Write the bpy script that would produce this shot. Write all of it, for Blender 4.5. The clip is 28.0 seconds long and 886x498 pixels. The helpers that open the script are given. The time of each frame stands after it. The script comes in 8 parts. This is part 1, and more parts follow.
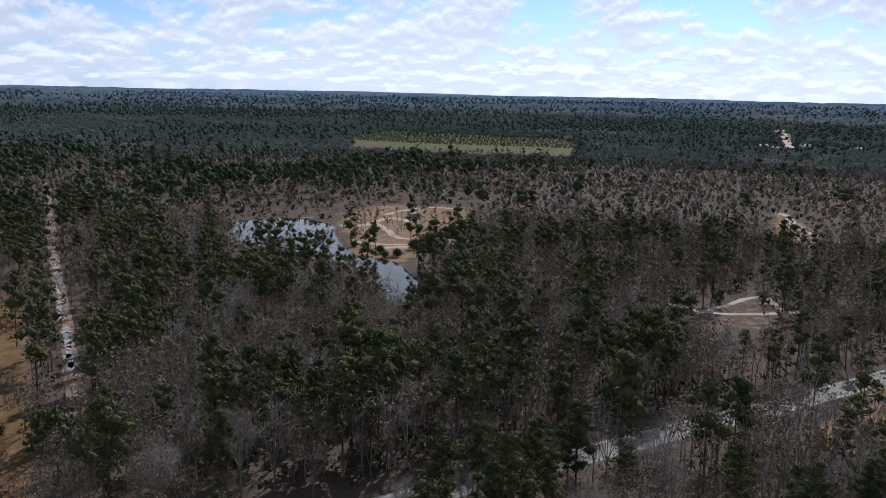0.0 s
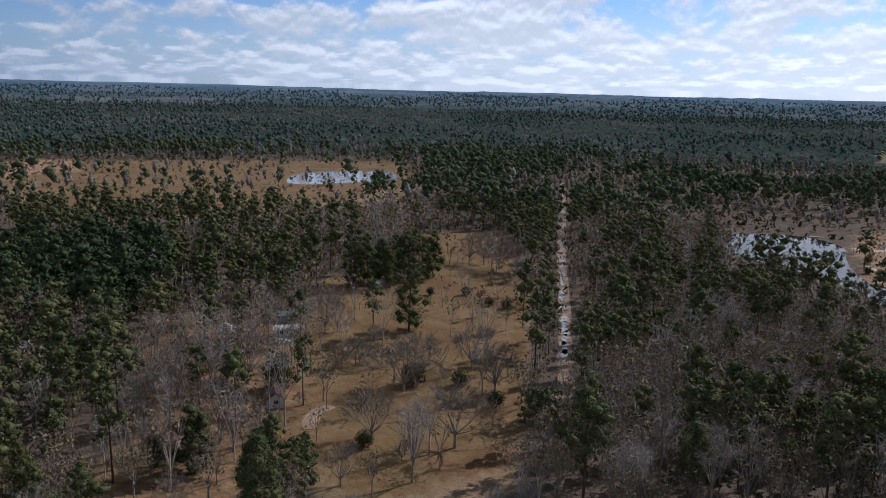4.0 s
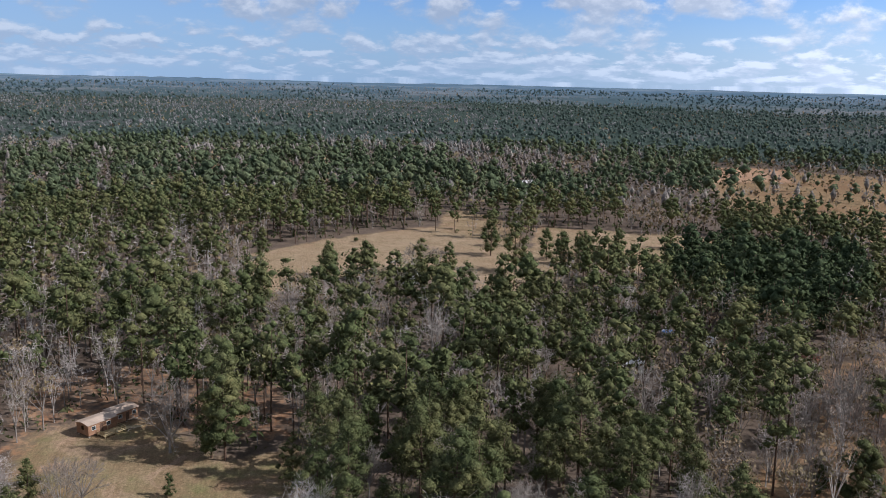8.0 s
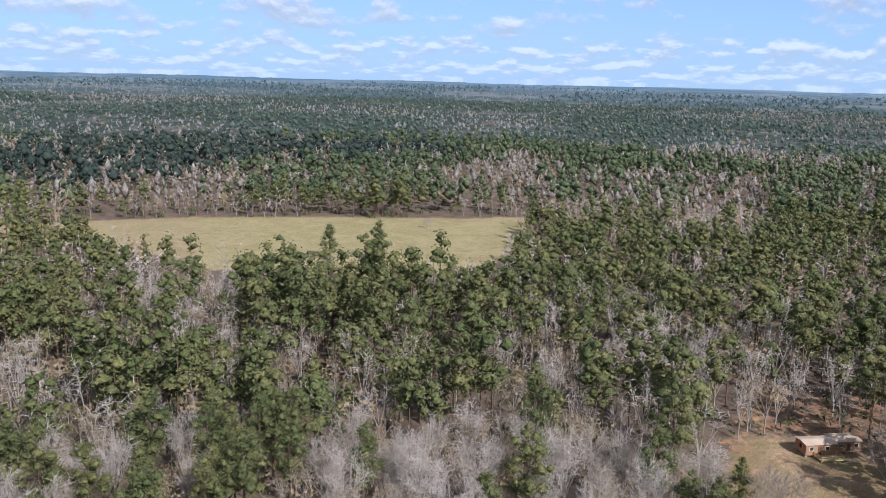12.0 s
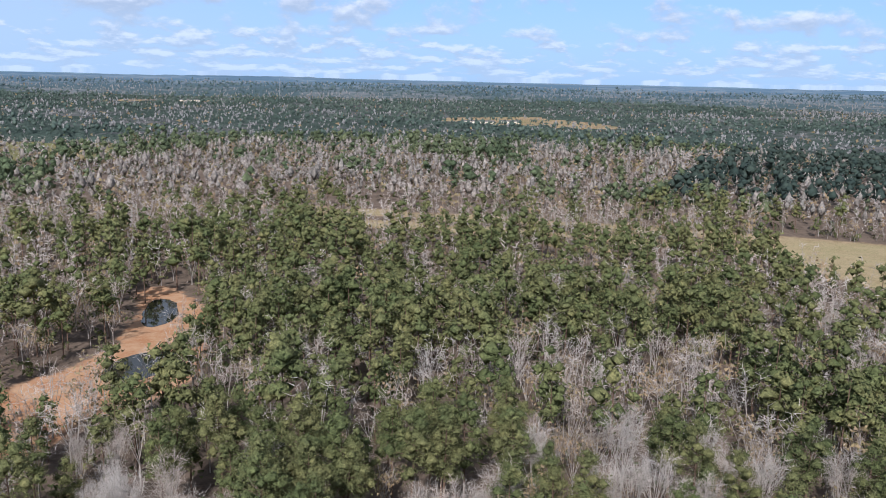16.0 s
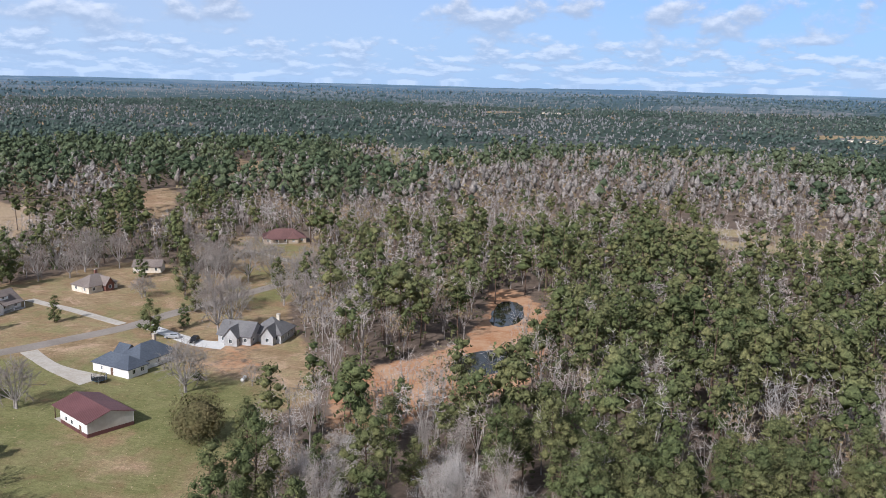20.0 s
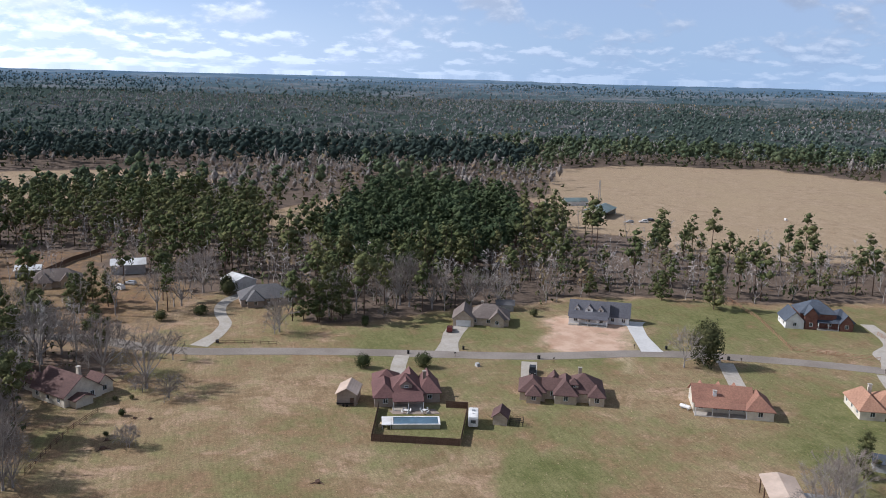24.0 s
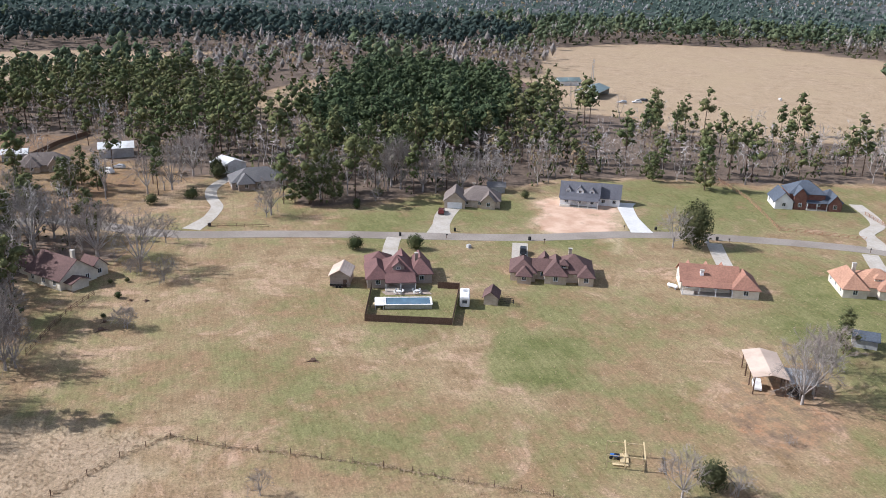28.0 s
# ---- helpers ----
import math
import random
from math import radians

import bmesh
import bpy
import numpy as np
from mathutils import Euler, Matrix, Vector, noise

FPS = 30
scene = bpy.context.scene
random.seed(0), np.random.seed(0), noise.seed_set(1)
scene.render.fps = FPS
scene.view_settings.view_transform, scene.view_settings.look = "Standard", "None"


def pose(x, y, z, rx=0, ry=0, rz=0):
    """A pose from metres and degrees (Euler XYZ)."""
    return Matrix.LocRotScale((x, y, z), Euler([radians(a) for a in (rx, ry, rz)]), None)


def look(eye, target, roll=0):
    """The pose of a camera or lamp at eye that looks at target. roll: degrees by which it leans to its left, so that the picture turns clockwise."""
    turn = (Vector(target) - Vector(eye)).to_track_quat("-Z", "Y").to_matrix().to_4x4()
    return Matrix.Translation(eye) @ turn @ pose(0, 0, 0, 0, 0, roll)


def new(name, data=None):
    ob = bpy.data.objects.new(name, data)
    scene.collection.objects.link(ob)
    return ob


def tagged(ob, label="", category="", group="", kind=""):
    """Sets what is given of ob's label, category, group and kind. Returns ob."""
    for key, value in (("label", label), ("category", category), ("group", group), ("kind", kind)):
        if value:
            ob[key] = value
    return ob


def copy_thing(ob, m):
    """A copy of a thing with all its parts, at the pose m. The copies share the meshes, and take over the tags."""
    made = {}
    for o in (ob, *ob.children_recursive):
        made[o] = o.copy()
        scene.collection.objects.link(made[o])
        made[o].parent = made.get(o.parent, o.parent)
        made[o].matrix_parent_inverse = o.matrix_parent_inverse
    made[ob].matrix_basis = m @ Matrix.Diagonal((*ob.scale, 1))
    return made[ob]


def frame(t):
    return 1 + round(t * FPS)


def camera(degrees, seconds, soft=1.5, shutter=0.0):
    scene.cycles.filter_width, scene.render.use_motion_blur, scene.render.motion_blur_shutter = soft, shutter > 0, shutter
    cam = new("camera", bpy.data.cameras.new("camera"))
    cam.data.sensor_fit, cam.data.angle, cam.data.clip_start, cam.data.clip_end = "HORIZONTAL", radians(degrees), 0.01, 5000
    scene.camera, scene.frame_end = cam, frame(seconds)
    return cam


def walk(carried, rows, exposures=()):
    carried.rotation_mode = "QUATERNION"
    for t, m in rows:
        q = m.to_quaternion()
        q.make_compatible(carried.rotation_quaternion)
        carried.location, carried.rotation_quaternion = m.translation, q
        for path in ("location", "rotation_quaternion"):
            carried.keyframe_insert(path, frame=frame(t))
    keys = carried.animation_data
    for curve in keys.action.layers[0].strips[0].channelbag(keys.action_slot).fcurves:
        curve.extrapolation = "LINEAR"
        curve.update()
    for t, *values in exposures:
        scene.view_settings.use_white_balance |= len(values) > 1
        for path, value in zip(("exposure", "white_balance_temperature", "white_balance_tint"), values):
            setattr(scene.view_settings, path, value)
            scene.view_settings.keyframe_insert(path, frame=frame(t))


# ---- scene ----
# A drone hangs 82 m over wooded country and turns on the spot.
cam = camera(54.87, 28.0, soft=0.9)
walk(cam, [
    (0.0, pose(0, 0, 82, 79.45, -1.24, -0.00)),
    (0.5, pose(0, 0, 82, 79.39, -1.29, 6.73)),
    (1.0, pose(0, 0, 82, 79.41, -1.25, 8.54)),
    (1.5, pose(0, 0, 82, 79.38, -1.31, 11.93)),
    (2.0, pose(0, 0, 82, 79.46, -1.33, 12.05)),
    (2.5, pose(0, 0, 82, 79.49, -1.37, 14.49)),
    (4.5, pose(0, 0, 82, 79.10, -1.49, 39.40)),
    (5.0, pose(0, 0, 82, 79.05, -1.50, 43.81)),
    (5.5, pose(0, 0, 82, 79.10, -1.49, 45.99)),
    (6.0, pose(0, 0, 82, 79.03, -1.52, 51.89)),
    (6.5, pose(0, 0, 82, 79.01, -1.44, 57.21)),
    (7.0, pose(0, 0, 82, 78.86, -1.42, 66.41)),
    (7.5, pose(0, 0, 82, 78.84, -1.41, 72.39)),
    (8.0, pose(0, 0, 82, 78.80, -1.39, 78.21)),
    (8.5, pose(0, 0, 82, 78.76, -1.35, 84.93)),
    (9.0, pose(0, 0, 82, 78.72, -1.34, 92.26)),
    (9.5, pose(0, 0, 82, 78.72, -1.35, 98.11)),
    (10.0, pose(0, 0, 82, 78.70, -1.34, 103.81)),
    (10.5, pose(0, 0, 82, 78.72, -1.33, 109.55)),
    (11.0, pose(0, 0, 82, 78.73, -1.30, 115.25)),
    (11.5, pose(0, 0, 82, 78.71, -1.46, 120.94)),
    (12.0, pose(0, 0, 82, 78.68, -1.46, 126.58)),
    (12.5, pose(0, 0, 82, 78.69, -1.39, 132.17)),
    (14.5, pose(0, 0, 82, 78.65, -1.44, 153.00)),
    (15.0, pose(0, 0, 82, 78.63, -1.46, 159.26)),
    (15.5, pose(0, 0, 82, 78.62, -1.33, 164.62)),
    (16.0, pose(0, 0, 82, 78.61, -1.34, 171.26)),
    (16.5, pose(0, 0, 82, 78.56, -1.28, 177.72)),
    (17.0, pose(0, 0, 82, 78.74, -1.31, 178.61)),
    (17.5, pose(0, 0, 82, 78.88, -1.25, 178.66)),
    (18.0, pose(0, 0, 82, 78.86, -1.21, 179.33)),
    (18.5, pose(0, 0, 82, 79.04, -1.40, 180.47)),
    (19.0, pose(0, 0, 82, 78.90, -1.43, 187.50)),
    (19.5, pose(0, 0, 82, 78.92, -1.37, 189.86)),
    (20.0, pose(0, 0, 82, 78.93, -1.41, 194.72)),
    (20.5, pose(0, 0, 82, 79.00, -1.39, 197.08)),
    (21.0, pose(0, 0, 82, 78.79, -1.48, 209.71)),
    (21.5, pose(0, 0, 82, 78.77, -1.33, 216.80)),
    (22.0, pose(0, 0, 82, 78.61, -1.56, 224.27)),
    (22.5, pose(0, 0, 82, 78.50, -1.45, 235.72)),
    (24.5, pose(0, 0, 82, 78.80, -1.57, 255.78)),
    (25.0, pose(0, 0, 82, 79.09, -1.56, 255.90)),
    (25.5, pose(0, 0, 82, 77.07, -1.58, 255.66)),
    (26.0, pose(0, 0, 82, 76.41, -1.57, 255.52)),
    (26.5, pose(0, 0, 82, 74.30, -1.53, 255.08)),
    (27.0, pose(0, 0, 82, 70.45, -1.46, 254.66)),
    (27.5, pose(0, 0, 82, 70.56, -1.45, 254.25)),
    (28.0, pose(0, 0, 82, 70.62, -1.43, 253.84)),
], exposures=[(0.0, -0.86, 5850, 13), (5.0, -0.84, 5950, 13), (6.0, -0.55, 6050, 13), (7.0, -0.48, 6080, 13), (8.0, -0.2, 6080, 13), (11.0, 0.2, 6080, 13), (17.0, 0.15, 6020, 13), (22.0, -0.02, 5960, 13), (25.0, -0.16, 5900, 13), (26.0, -0.02, 5880, 13), (27.2, 0.40, 5880, 13), (28.0, 0.43, 5880, 13)])

# ---- light ----
SUN_AZ, SUN_EL = 20.0, 37.0
sun_dir = Vector((math.sin(radians(SUN_AZ)) * math.cos(radians(SUN_EL)),
                  math.cos(radians(SUN_AZ)) * math.cos(radians(SUN_EL)), math.sin(radians(SUN_EL))))
sun = new("sun", bpy.data.lights.new("sun", "SUN"))
sun.data.energy, sun.data.angle, sun.data.color = 5.0, radians(0.5), (1.0, 0.95, 0.885)
sun.matrix_world = look(sun_dir * 400, (0, 0, 0))


class Nodes:
    """Short hand for node trees."""

    def __init__(self, tree):
        self.tree = tree
        tree.nodes.clear()

    def add(self, kind, **values):
        n = self.tree.nodes.new(kind)
        for k, v in values.items():
            if k in n.inputs:
                n.inputs[k].default_value = v
        return n

    def link(self, a, b):
        self.tree.links.new(a, b)

    def put(self, socket, value):
        if isinstance(value, bpy.types.NodeSocket):
            self.link(value, socket)
        else:
            socket.default_value = value

    def maths(self, op, a, b=0.0, c=0.0, clamp=False):
        n = self.tree.nodes.new("ShaderNodeMath")
        n.operation, n.use_clamp = op, clamp
        for s, v in zip(n.inputs, (a, b, c)):
            self.put(s, v)
        return n.outputs[0]

    def mix(self, fac, a, b, blend="MIX"):
        n = self.tree.nodes.new("ShaderNodeMix")
        n.data_type, n.blend_type = "RGBA", blend
        self.put(n.inputs[0], fac)
        for s, v in ((n.inputs[6], a), (n.inputs[7], b)):
            self.put(s, (*v, 1.0) if isinstance(v, tuple) and len(v) == 3 else v)
        return n.outputs[2]

    def noise(self, vec, scale, detail=4.0, rough=0.6, distortion=0.0):
        n = self.tree.nodes.new("ShaderNodeTexNoise")
        self.link(vec, n.inputs["Vector"])
        n.inputs["Scale"].default_value, n.inputs["Detail"].default_value = scale, detail
        n.inputs["Roughness"].default_value, n.inputs["Distortion"].default_value = rough, distortion
        return n.outputs["Fac"]

    def ramp(self, fac, lo, hi):
        n = self.tree.nodes.new("ShaderNodeMapRange")
        n.interpolation_type = "SMOOTHSTEP"
        self.put(n.inputs[0], fac)
        n.inputs[1].default_value, n.inputs[2].default_value = lo, hi
        return n.outputs[0]


def make_world():
    world = bpy.data.worlds.new("sky")
    world.use_nodes = True
    n = Nodes(world.node_tree)
    sky = n.add("ShaderNodeTexSky")
    sky.sky_type, sky.sun_disc = "NISHITA", False
    sky.sun_elevation, sky.sun_rotation = radians(SUN_EL), radians(SUN_AZ)
    sky.air_density, sky.dust_density, sky.ozone_density = 1.0, 0.6, 1.6
    co = n.add("ShaderNodeTexCoord").outputs["Generated"]
    sep = n.add("ShaderNodeSeparateXYZ")
    n.link(co, sep.inputs[0])
    def layer(lift):
        """Small flat-bottomed heaps of cloud, smaller and closer towards the horizon."""
        z = n.maths("ADD", n.maths("MAXIMUM", sep.outputs[2], 0.0), lift)
        tall = n.maths("MULTIPLY", n.maths("LOGARITHM", n.maths("ADD", z, 0.04), math.e), 0.21)
        flat = n.add("ShaderNodeCombineXYZ")
        n.put(flat.inputs[0], sep.outputs[0])
        n.put(flat.inputs[1], sep.outputs[1])
        n.put(flat.inputs[2], tall)
        banks = n.noise(flat.outputs[0], 2.6, 2.0, 0.5)
        big, small = n.noise(flat.outputs[0], 12.0, 7.0, 0.56, 0.15), n.noise(flat.outputs[0], 25.0, 6.0, 0.56, 0.1)
        near = n.ramp(z, 0.075, 0.03)
        puffs = n.maths("ADD", n.maths("MULTIPLY", big, n.maths("SUBTRACT", 1.0, near)), n.maths("MULTIPLY", small, near))
        return n.maths("ADD", puffs, n.maths("MULTIPLY", n.maths("SUBTRACT", banks, 0.5), 0.35))

    toward = n.add("ShaderNodeVectorMath")
    toward.operation = "DOT_PRODUCT"
    n.link(co, toward.inputs[0])
    toward.inputs[1].default_value = (math.sin(radians(SUN_AZ)), math.cos(radians(SUN_AZ)), 0.25)
    sunny = n.ramp(toward.outputs["Value"], -0.2, 1.1)
    level, above = layer(0.0), layer(0.006)
    more = n.maths("ADD", n.maths("MULTIPLY", sunny, 0.10), n.maths("MULTIPLY", n.ramp(sep.outputs[2], 0.09, 0.0), 0.06))
    more = n.maths("ADD", more, n.maths("MULTIPLY", n.ramp(sep.outputs[2], 0.10, 0.15), 0.22))
    more = n.maths("SUBTRACT", more, n.maths("MULTIPLY", n.ramp(sep.outputs[2], 0.2, 0.6), 0.10))
    cover = n.ramp(n.maths("ADD", level, more), 0.50, 0.63)
    under = n.ramp(n.maths("SUBTRACT", above, level), -0.16, 0.06)
    body = n.mix(under, (1.0, 1.04, 1.12), (0.50, 0.585, 0.74))
    glow = n.mix(sunny, body, n.mix(under, (2.6, 2.65, 2.75), (1.45, 1.53, 1.66)))
    haze = n.ramp(sep.outputs[2], 0.13, -0.02)
    blue = n.mix(1.0, sky.outputs[0], (0.072, 0.110, 0.188), "MULTIPLY")
    blue = n.mix(sunny, blue, n.mix(1.0, blue, (1.62, 1.56, 1.46), "MULTIPLY"))
    blue = n.mix(n.maths("MULTIPLY", n.ramp(toward.outputs["Value"], 0.1, -0.7), 0.6), blue, (0.44, 0.64, 0.93))
    veil = n.add("ShaderNodeVectorMath")
    veil.operation = "DOT_PRODUCT"
    n.link(co, veil.inputs[0])
    veil.inputs[1].default_value = (0.88, -0.47, 0.0)
    blue = n.mix(n.maths("MULTIPLY", n.ramp(veil.outputs["Value"], 0.35, 0.95), 0.62), blue, (0.66, 0.74, 0.88))
    colour = n.mix(n.maths("MULTIPLY", cover, 0.9), blue, glow)
    pale = n.mix(sunny, (0.52, 0.76, 1.08), (2.0, 2.15, 2.4))
    colour = n.mix(n.maths("MULTIPLY", haze, 0.62), colour, pale)
    colour = n.mix(n.maths("MULTIPLY", n.ramp(sep.outputs[2], 0.24, 0.55), 0.9), colour, (0.24, 0.275, 0.335))
    bg = n.add("ShaderNodeBackground", Strength=0.82)
    n.link(colour, bg.inputs[0])
    out = n.add("ShaderNodeOutputWorld")
    n.link(bg.outputs[0], out.inputs[0])
    scene.world = world


make_world()


# ---- materials ----
def material(name):
    m = bpy.data.materials.new(name)
    m.use_nodes = True
    n = Nodes(m.node_tree)
    bsdf = n.add("ShaderNodeBsdfPrincipled")
    out = n.add("ShaderNodeOutputMaterial")
    n.link(bsdf.outputs[0], out.inputs[0])
    return m, n, bsdf


def surface(name, a, b, fine=1.5, broad=0.12, rough=0.8, metal=0.0, bump=0.0, stain=None, ribs=None, each=0.0, spec=0.3):
    """A painted, tiled or earthy surface: two colours mixed by noise at two scales, with relief. ribs: metres between ribs along x."""
    m, n, bsdf = material(name)
    co = n.add("ShaderNodeTexCoord").outputs["Object"]
    f = n.noise(co, fine, 5.0, 0.65)
    g = n.noise(co, broad, 3.0, 0.5)
    col = n.mix(n.ramp(f, 0.3, 0.7), a, b)
    col = n.mix(n.ramp(g, 0.35, 0.7), col, n.mix(1.0, col, stain or (0.78, 0.76, 0.74), "MULTIPLY"))
    if each:
        rnd = n.add("ShaderNodeObjectInfo").outputs["Random"]
        col = n.mix(n.maths("MULTIPLY", rnd, each), col, n.mix(1.0, col, (0.6, 0.6, 0.6), "MULTIPLY"))
    n.link(col, bsdf.inputs["Base Color"])
    bsdf.inputs["Roughness"].default_value, bsdf.inputs["Metallic"].default_value = rough, metal
    bsdf.inputs["Specular IOR Level"].default_value = spec
    height = f
    if ribs:
        w = n.add("ShaderNodeTexWave", Scale=0.314 / ribs)
        w.bands_direction = "X"
        n.link(co, w.inputs["Vector"])
        height = n.maths("ADD", n.maths("MULTIPLY", f, 0.3), w.outputs["Fac"])
    if bump:
        bp = n.add("ShaderNodeBump", Strength=bump, Distance=0.05)
        n.link(height, bp.inputs["Height"])
        n.link(bp.outputs[0], bsdf.inputs["Normal"])
    return m


def foliage(name, a, b, c, patch=0.09, rough=0.6, grain=0.0):
    """Leaves, needles or twigs: hue varies from tree to tree by place, and from piece to piece. grain: tufts to the metre."""
    m, n, bsdf = material(name)
    geo = n.add("ShaderNodeNewGeometry")
    f = n.noise(geo.outputs["Position"], patch, 2.0, 0.5)
    col = n.mix(n.ramp(f, 0.38, 0.62), a, b)
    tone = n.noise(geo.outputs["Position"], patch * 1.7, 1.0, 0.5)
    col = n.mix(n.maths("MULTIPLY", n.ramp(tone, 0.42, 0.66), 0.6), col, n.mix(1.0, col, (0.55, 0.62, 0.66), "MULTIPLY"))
    col = n.mix(n.maths("MULTIPLY", geo.outputs["Random Per Island"], 0.5), col, c)
    if grain:
        tuft = n.noise(geo.outputs["Position"], grain, 3.0, 0.7)
        # gaps between tufts are darkened in the colour, as shade would
        col = n.mix(n.ramp(tuft, 0.40, 0.66), n.mix(1.0, col, (0.66, 0.67, 0.66), "MULTIPLY"), n.mix(1.0, col, (1.25, 1.24, 1.18), "MULTIPLY"))
        bp = n.add("ShaderNodeBump", Strength=0.9, Distance=0.6 / grain)
        n.link(tuft, bp.inputs["Height"])
        n.link(bp.outputs[0], bsdf.inputs["Normal"])
    n.link(col, bsdf.inputs["Base Color"])
    bsdf.inputs["Roughness"].default_value = rough + 0.15
    bsdf.inputs["Specular IOR Level"].default_value = 0.02
    return m


def ground_material():
    """Leaf litter, dry and green grass and red earth, mixed by what grows there."""
    m, n, bsdf = material("ground_cover")
    co = n.add("ShaderNodeTexCoord").outputs["Object"]
    att = n.add("ShaderNodeAttribute")
    att.attribute_name = "cover"
    sep = n.add("ShaderNodeSeparateColor")
    n.link(att.outputs["Color"], sep.inputs[0])
    grass, earth, green = sep.outputs[0], sep.outputs[1], sep.outputs[2]
    fine, mid, broad = n.noise(co, 0.7, 9.0, 0.78), n.noise(co, 0.13, 5.0, 0.65), n.noise(co, 0.022, 4.0, 0.6)
    litter = n.mix(n.ramp(mid, 0.35, 0.65), (0.10, 0.075, 0.058), (0.165, 0.125, 0.098))
    litter = n.mix(n.ramp(fine, 0.4, 0.7), litter, (0.185, 0.14, 0.11))
    dry = n.mix(n.ramp(mid, 0.3, 0.7), (0.28, 0.195, 0.114), (0.455, 0.341, 0.217))
    dry = n.mix(n.ramp(broad, 0.42, 0.66), dry, (0.385, 0.245, 0.155))
    worn = n.noise(co, 0.06, 7.0, 0.74, 1.2)
    dry = n.mix(n.maths("MULTIPLY", n.ramp(worn, 0.50, 0.64), 0.7), dry, (0.57, 0.395, 0.285))
    lush = n.mix(n.ramp(mid, 0.3, 0.7), (0.16, 0.175, 0.065), (0.265, 0.25, 0.118))
    amount = n.ramp(n.maths("ADD", green, n.maths("ADD", n.maths("MULTIPLY", n.maths("SUBTRACT", mid, 0.5), 1.9),
                    n.maths("MULTIPLY", n.maths("SUBTRACT", broad, 0.5), 2.0))), 0.15, 0.95)
    sward = n.mix(amount, dry, lush)
    straw = n.mix(n.ramp(broad, 0.4, 0.65), n.mix(n.ramp(mid, 0.3, 0.7), (0.40, 0.295, 0.20), (0.51, 0.39, 0.285)), (0.47, 0.365, 0.25))
    straw = n.mix(n.maths("MULTIPLY", green, 0.9), straw, n.mix(n.ramp(worn, 0.4, 0.62), (0.35, 0.325, 0.15), (0.49, 0.43, 0.24)))
    sward = n.mix(att.outputs["Alpha"], sward, straw)
    rank = n.add("ShaderNodeAttribute")
    rank.attribute_name = "sedge"
    sedge = n.mix(n.ramp(mid, 0.3, 0.7), (0.25, 0.155, 0.076), (0.37, 0.25, 0.135))
    sedge = n.mix(n.ramp(broad, 0.45, 0.65), sedge, (0.27, 0.15, 0.078))
    sward = n.mix(rank.outputs["Fac"], sward, sedge)
    sward = n.mix(1.0, sward, (0.90, 0.895, 0.88), "MULTIPLY")
    sward = n.mix(n.maths("MULTIPLY", n.ramp(fine, 0.38, 0.68), 0.62), sward, n.mix(1.0, sward, (0.52, 0.53, 0.50), "MULTIPLY"))
    tuft = n.noise(co, 2.2, 5.0, 0.8)
    sward = n.mix(n.maths("MULTIPLY", n.ramp(tuft, 0.50, 0.62), 0.55), sward, n.mix(1.0, sward, (1.42, 1.38, 1.36), "MULTIPLY"))
    sward = n.mix(n.maths("MULTIPLY", n.ramp(tuft, 0.48, 0.36), 0.6), sward, n.mix(1.0, sward, (0.55, 0.56, 0.53), "MULTIPLY"))
    lines = n.add("ShaderNodeMapping", Rotation=(0, 0, radians(38)), Scale=(0.10, 1.5, 1.0))
    n.link(co, lines.inputs["Vector"])
    mown = n.noise(lines.outputs[0], 1.0, 4.0, 0.7)
    sward = n.mix(n.maths("MULTIPLY", n.ramp(mown, 0.42, 0.62), 0.5), sward, n.mix(1.0, sward, (0.74, 0.75, 0.70), "MULTIPLY"))
    speck = n.noise(co, 1.1, 8.0, 0.88)
    sward = n.mix(n.maths("MULTIPLY", n.ramp(speck, 0.55, 0.66), 0.7), sward, n.mix(1.0, sward, (1.5, 1.46, 1.42), "MULTIPLY"))
    sward = n.mix(n.maths("MULTIPLY", n.ramp(speck, 0.45, 0.34), 0.75), sward, n.mix(1.0, sward, (0.48, 0.5, 0.46), "MULTIPLY"))
    clay = n.mix(n.ramp(mid, 0.3, 0.7), (0.36, 0.17, 0.085), (0.46, 0.29, 0.18))
    clay = n.mix(n.ramp(fine, 0.45, 0.75), clay, (0.48, 0.345, 0.225))
    clay = n.mix(att.outputs["Alpha"], clay, n.mix(n.ramp(mid, 0.35, 0.65), (0.47, 0.31, 0.22), (0.60, 0.43, 0.325)))
    ragged = n.maths("MULTIPLY", n.maths("SUBTRACT", n.noise(co, 0.3, 6.0, 0.7), 0.5), 1.0)
    col = n.mix(n.ramp(n.maths("ADD", grass, ragged), 0.3, 0.7), litter, sward)
    col = n.mix(n.ramp(n.maths("ADD", earth, ragged), 0.38, 0.68), col, clay)
    n.link(col, bsdf.inputs["Base Color"])
    bsdf.inputs["Roughness"].default_value, bsdf.inputs["Specular IOR Level"].default_value = 0.95, 0.1
    bp = n.add("ShaderNodeBump", Strength=0.5, Distance=0.25)
    n.link(n.maths("ADD", fine, n.maths("MULTIPLY", mid, 2.0)), bp.inputs["Height"])
    n.link(bp.outputs[0], bsdf.inputs["Normal"])
    return m


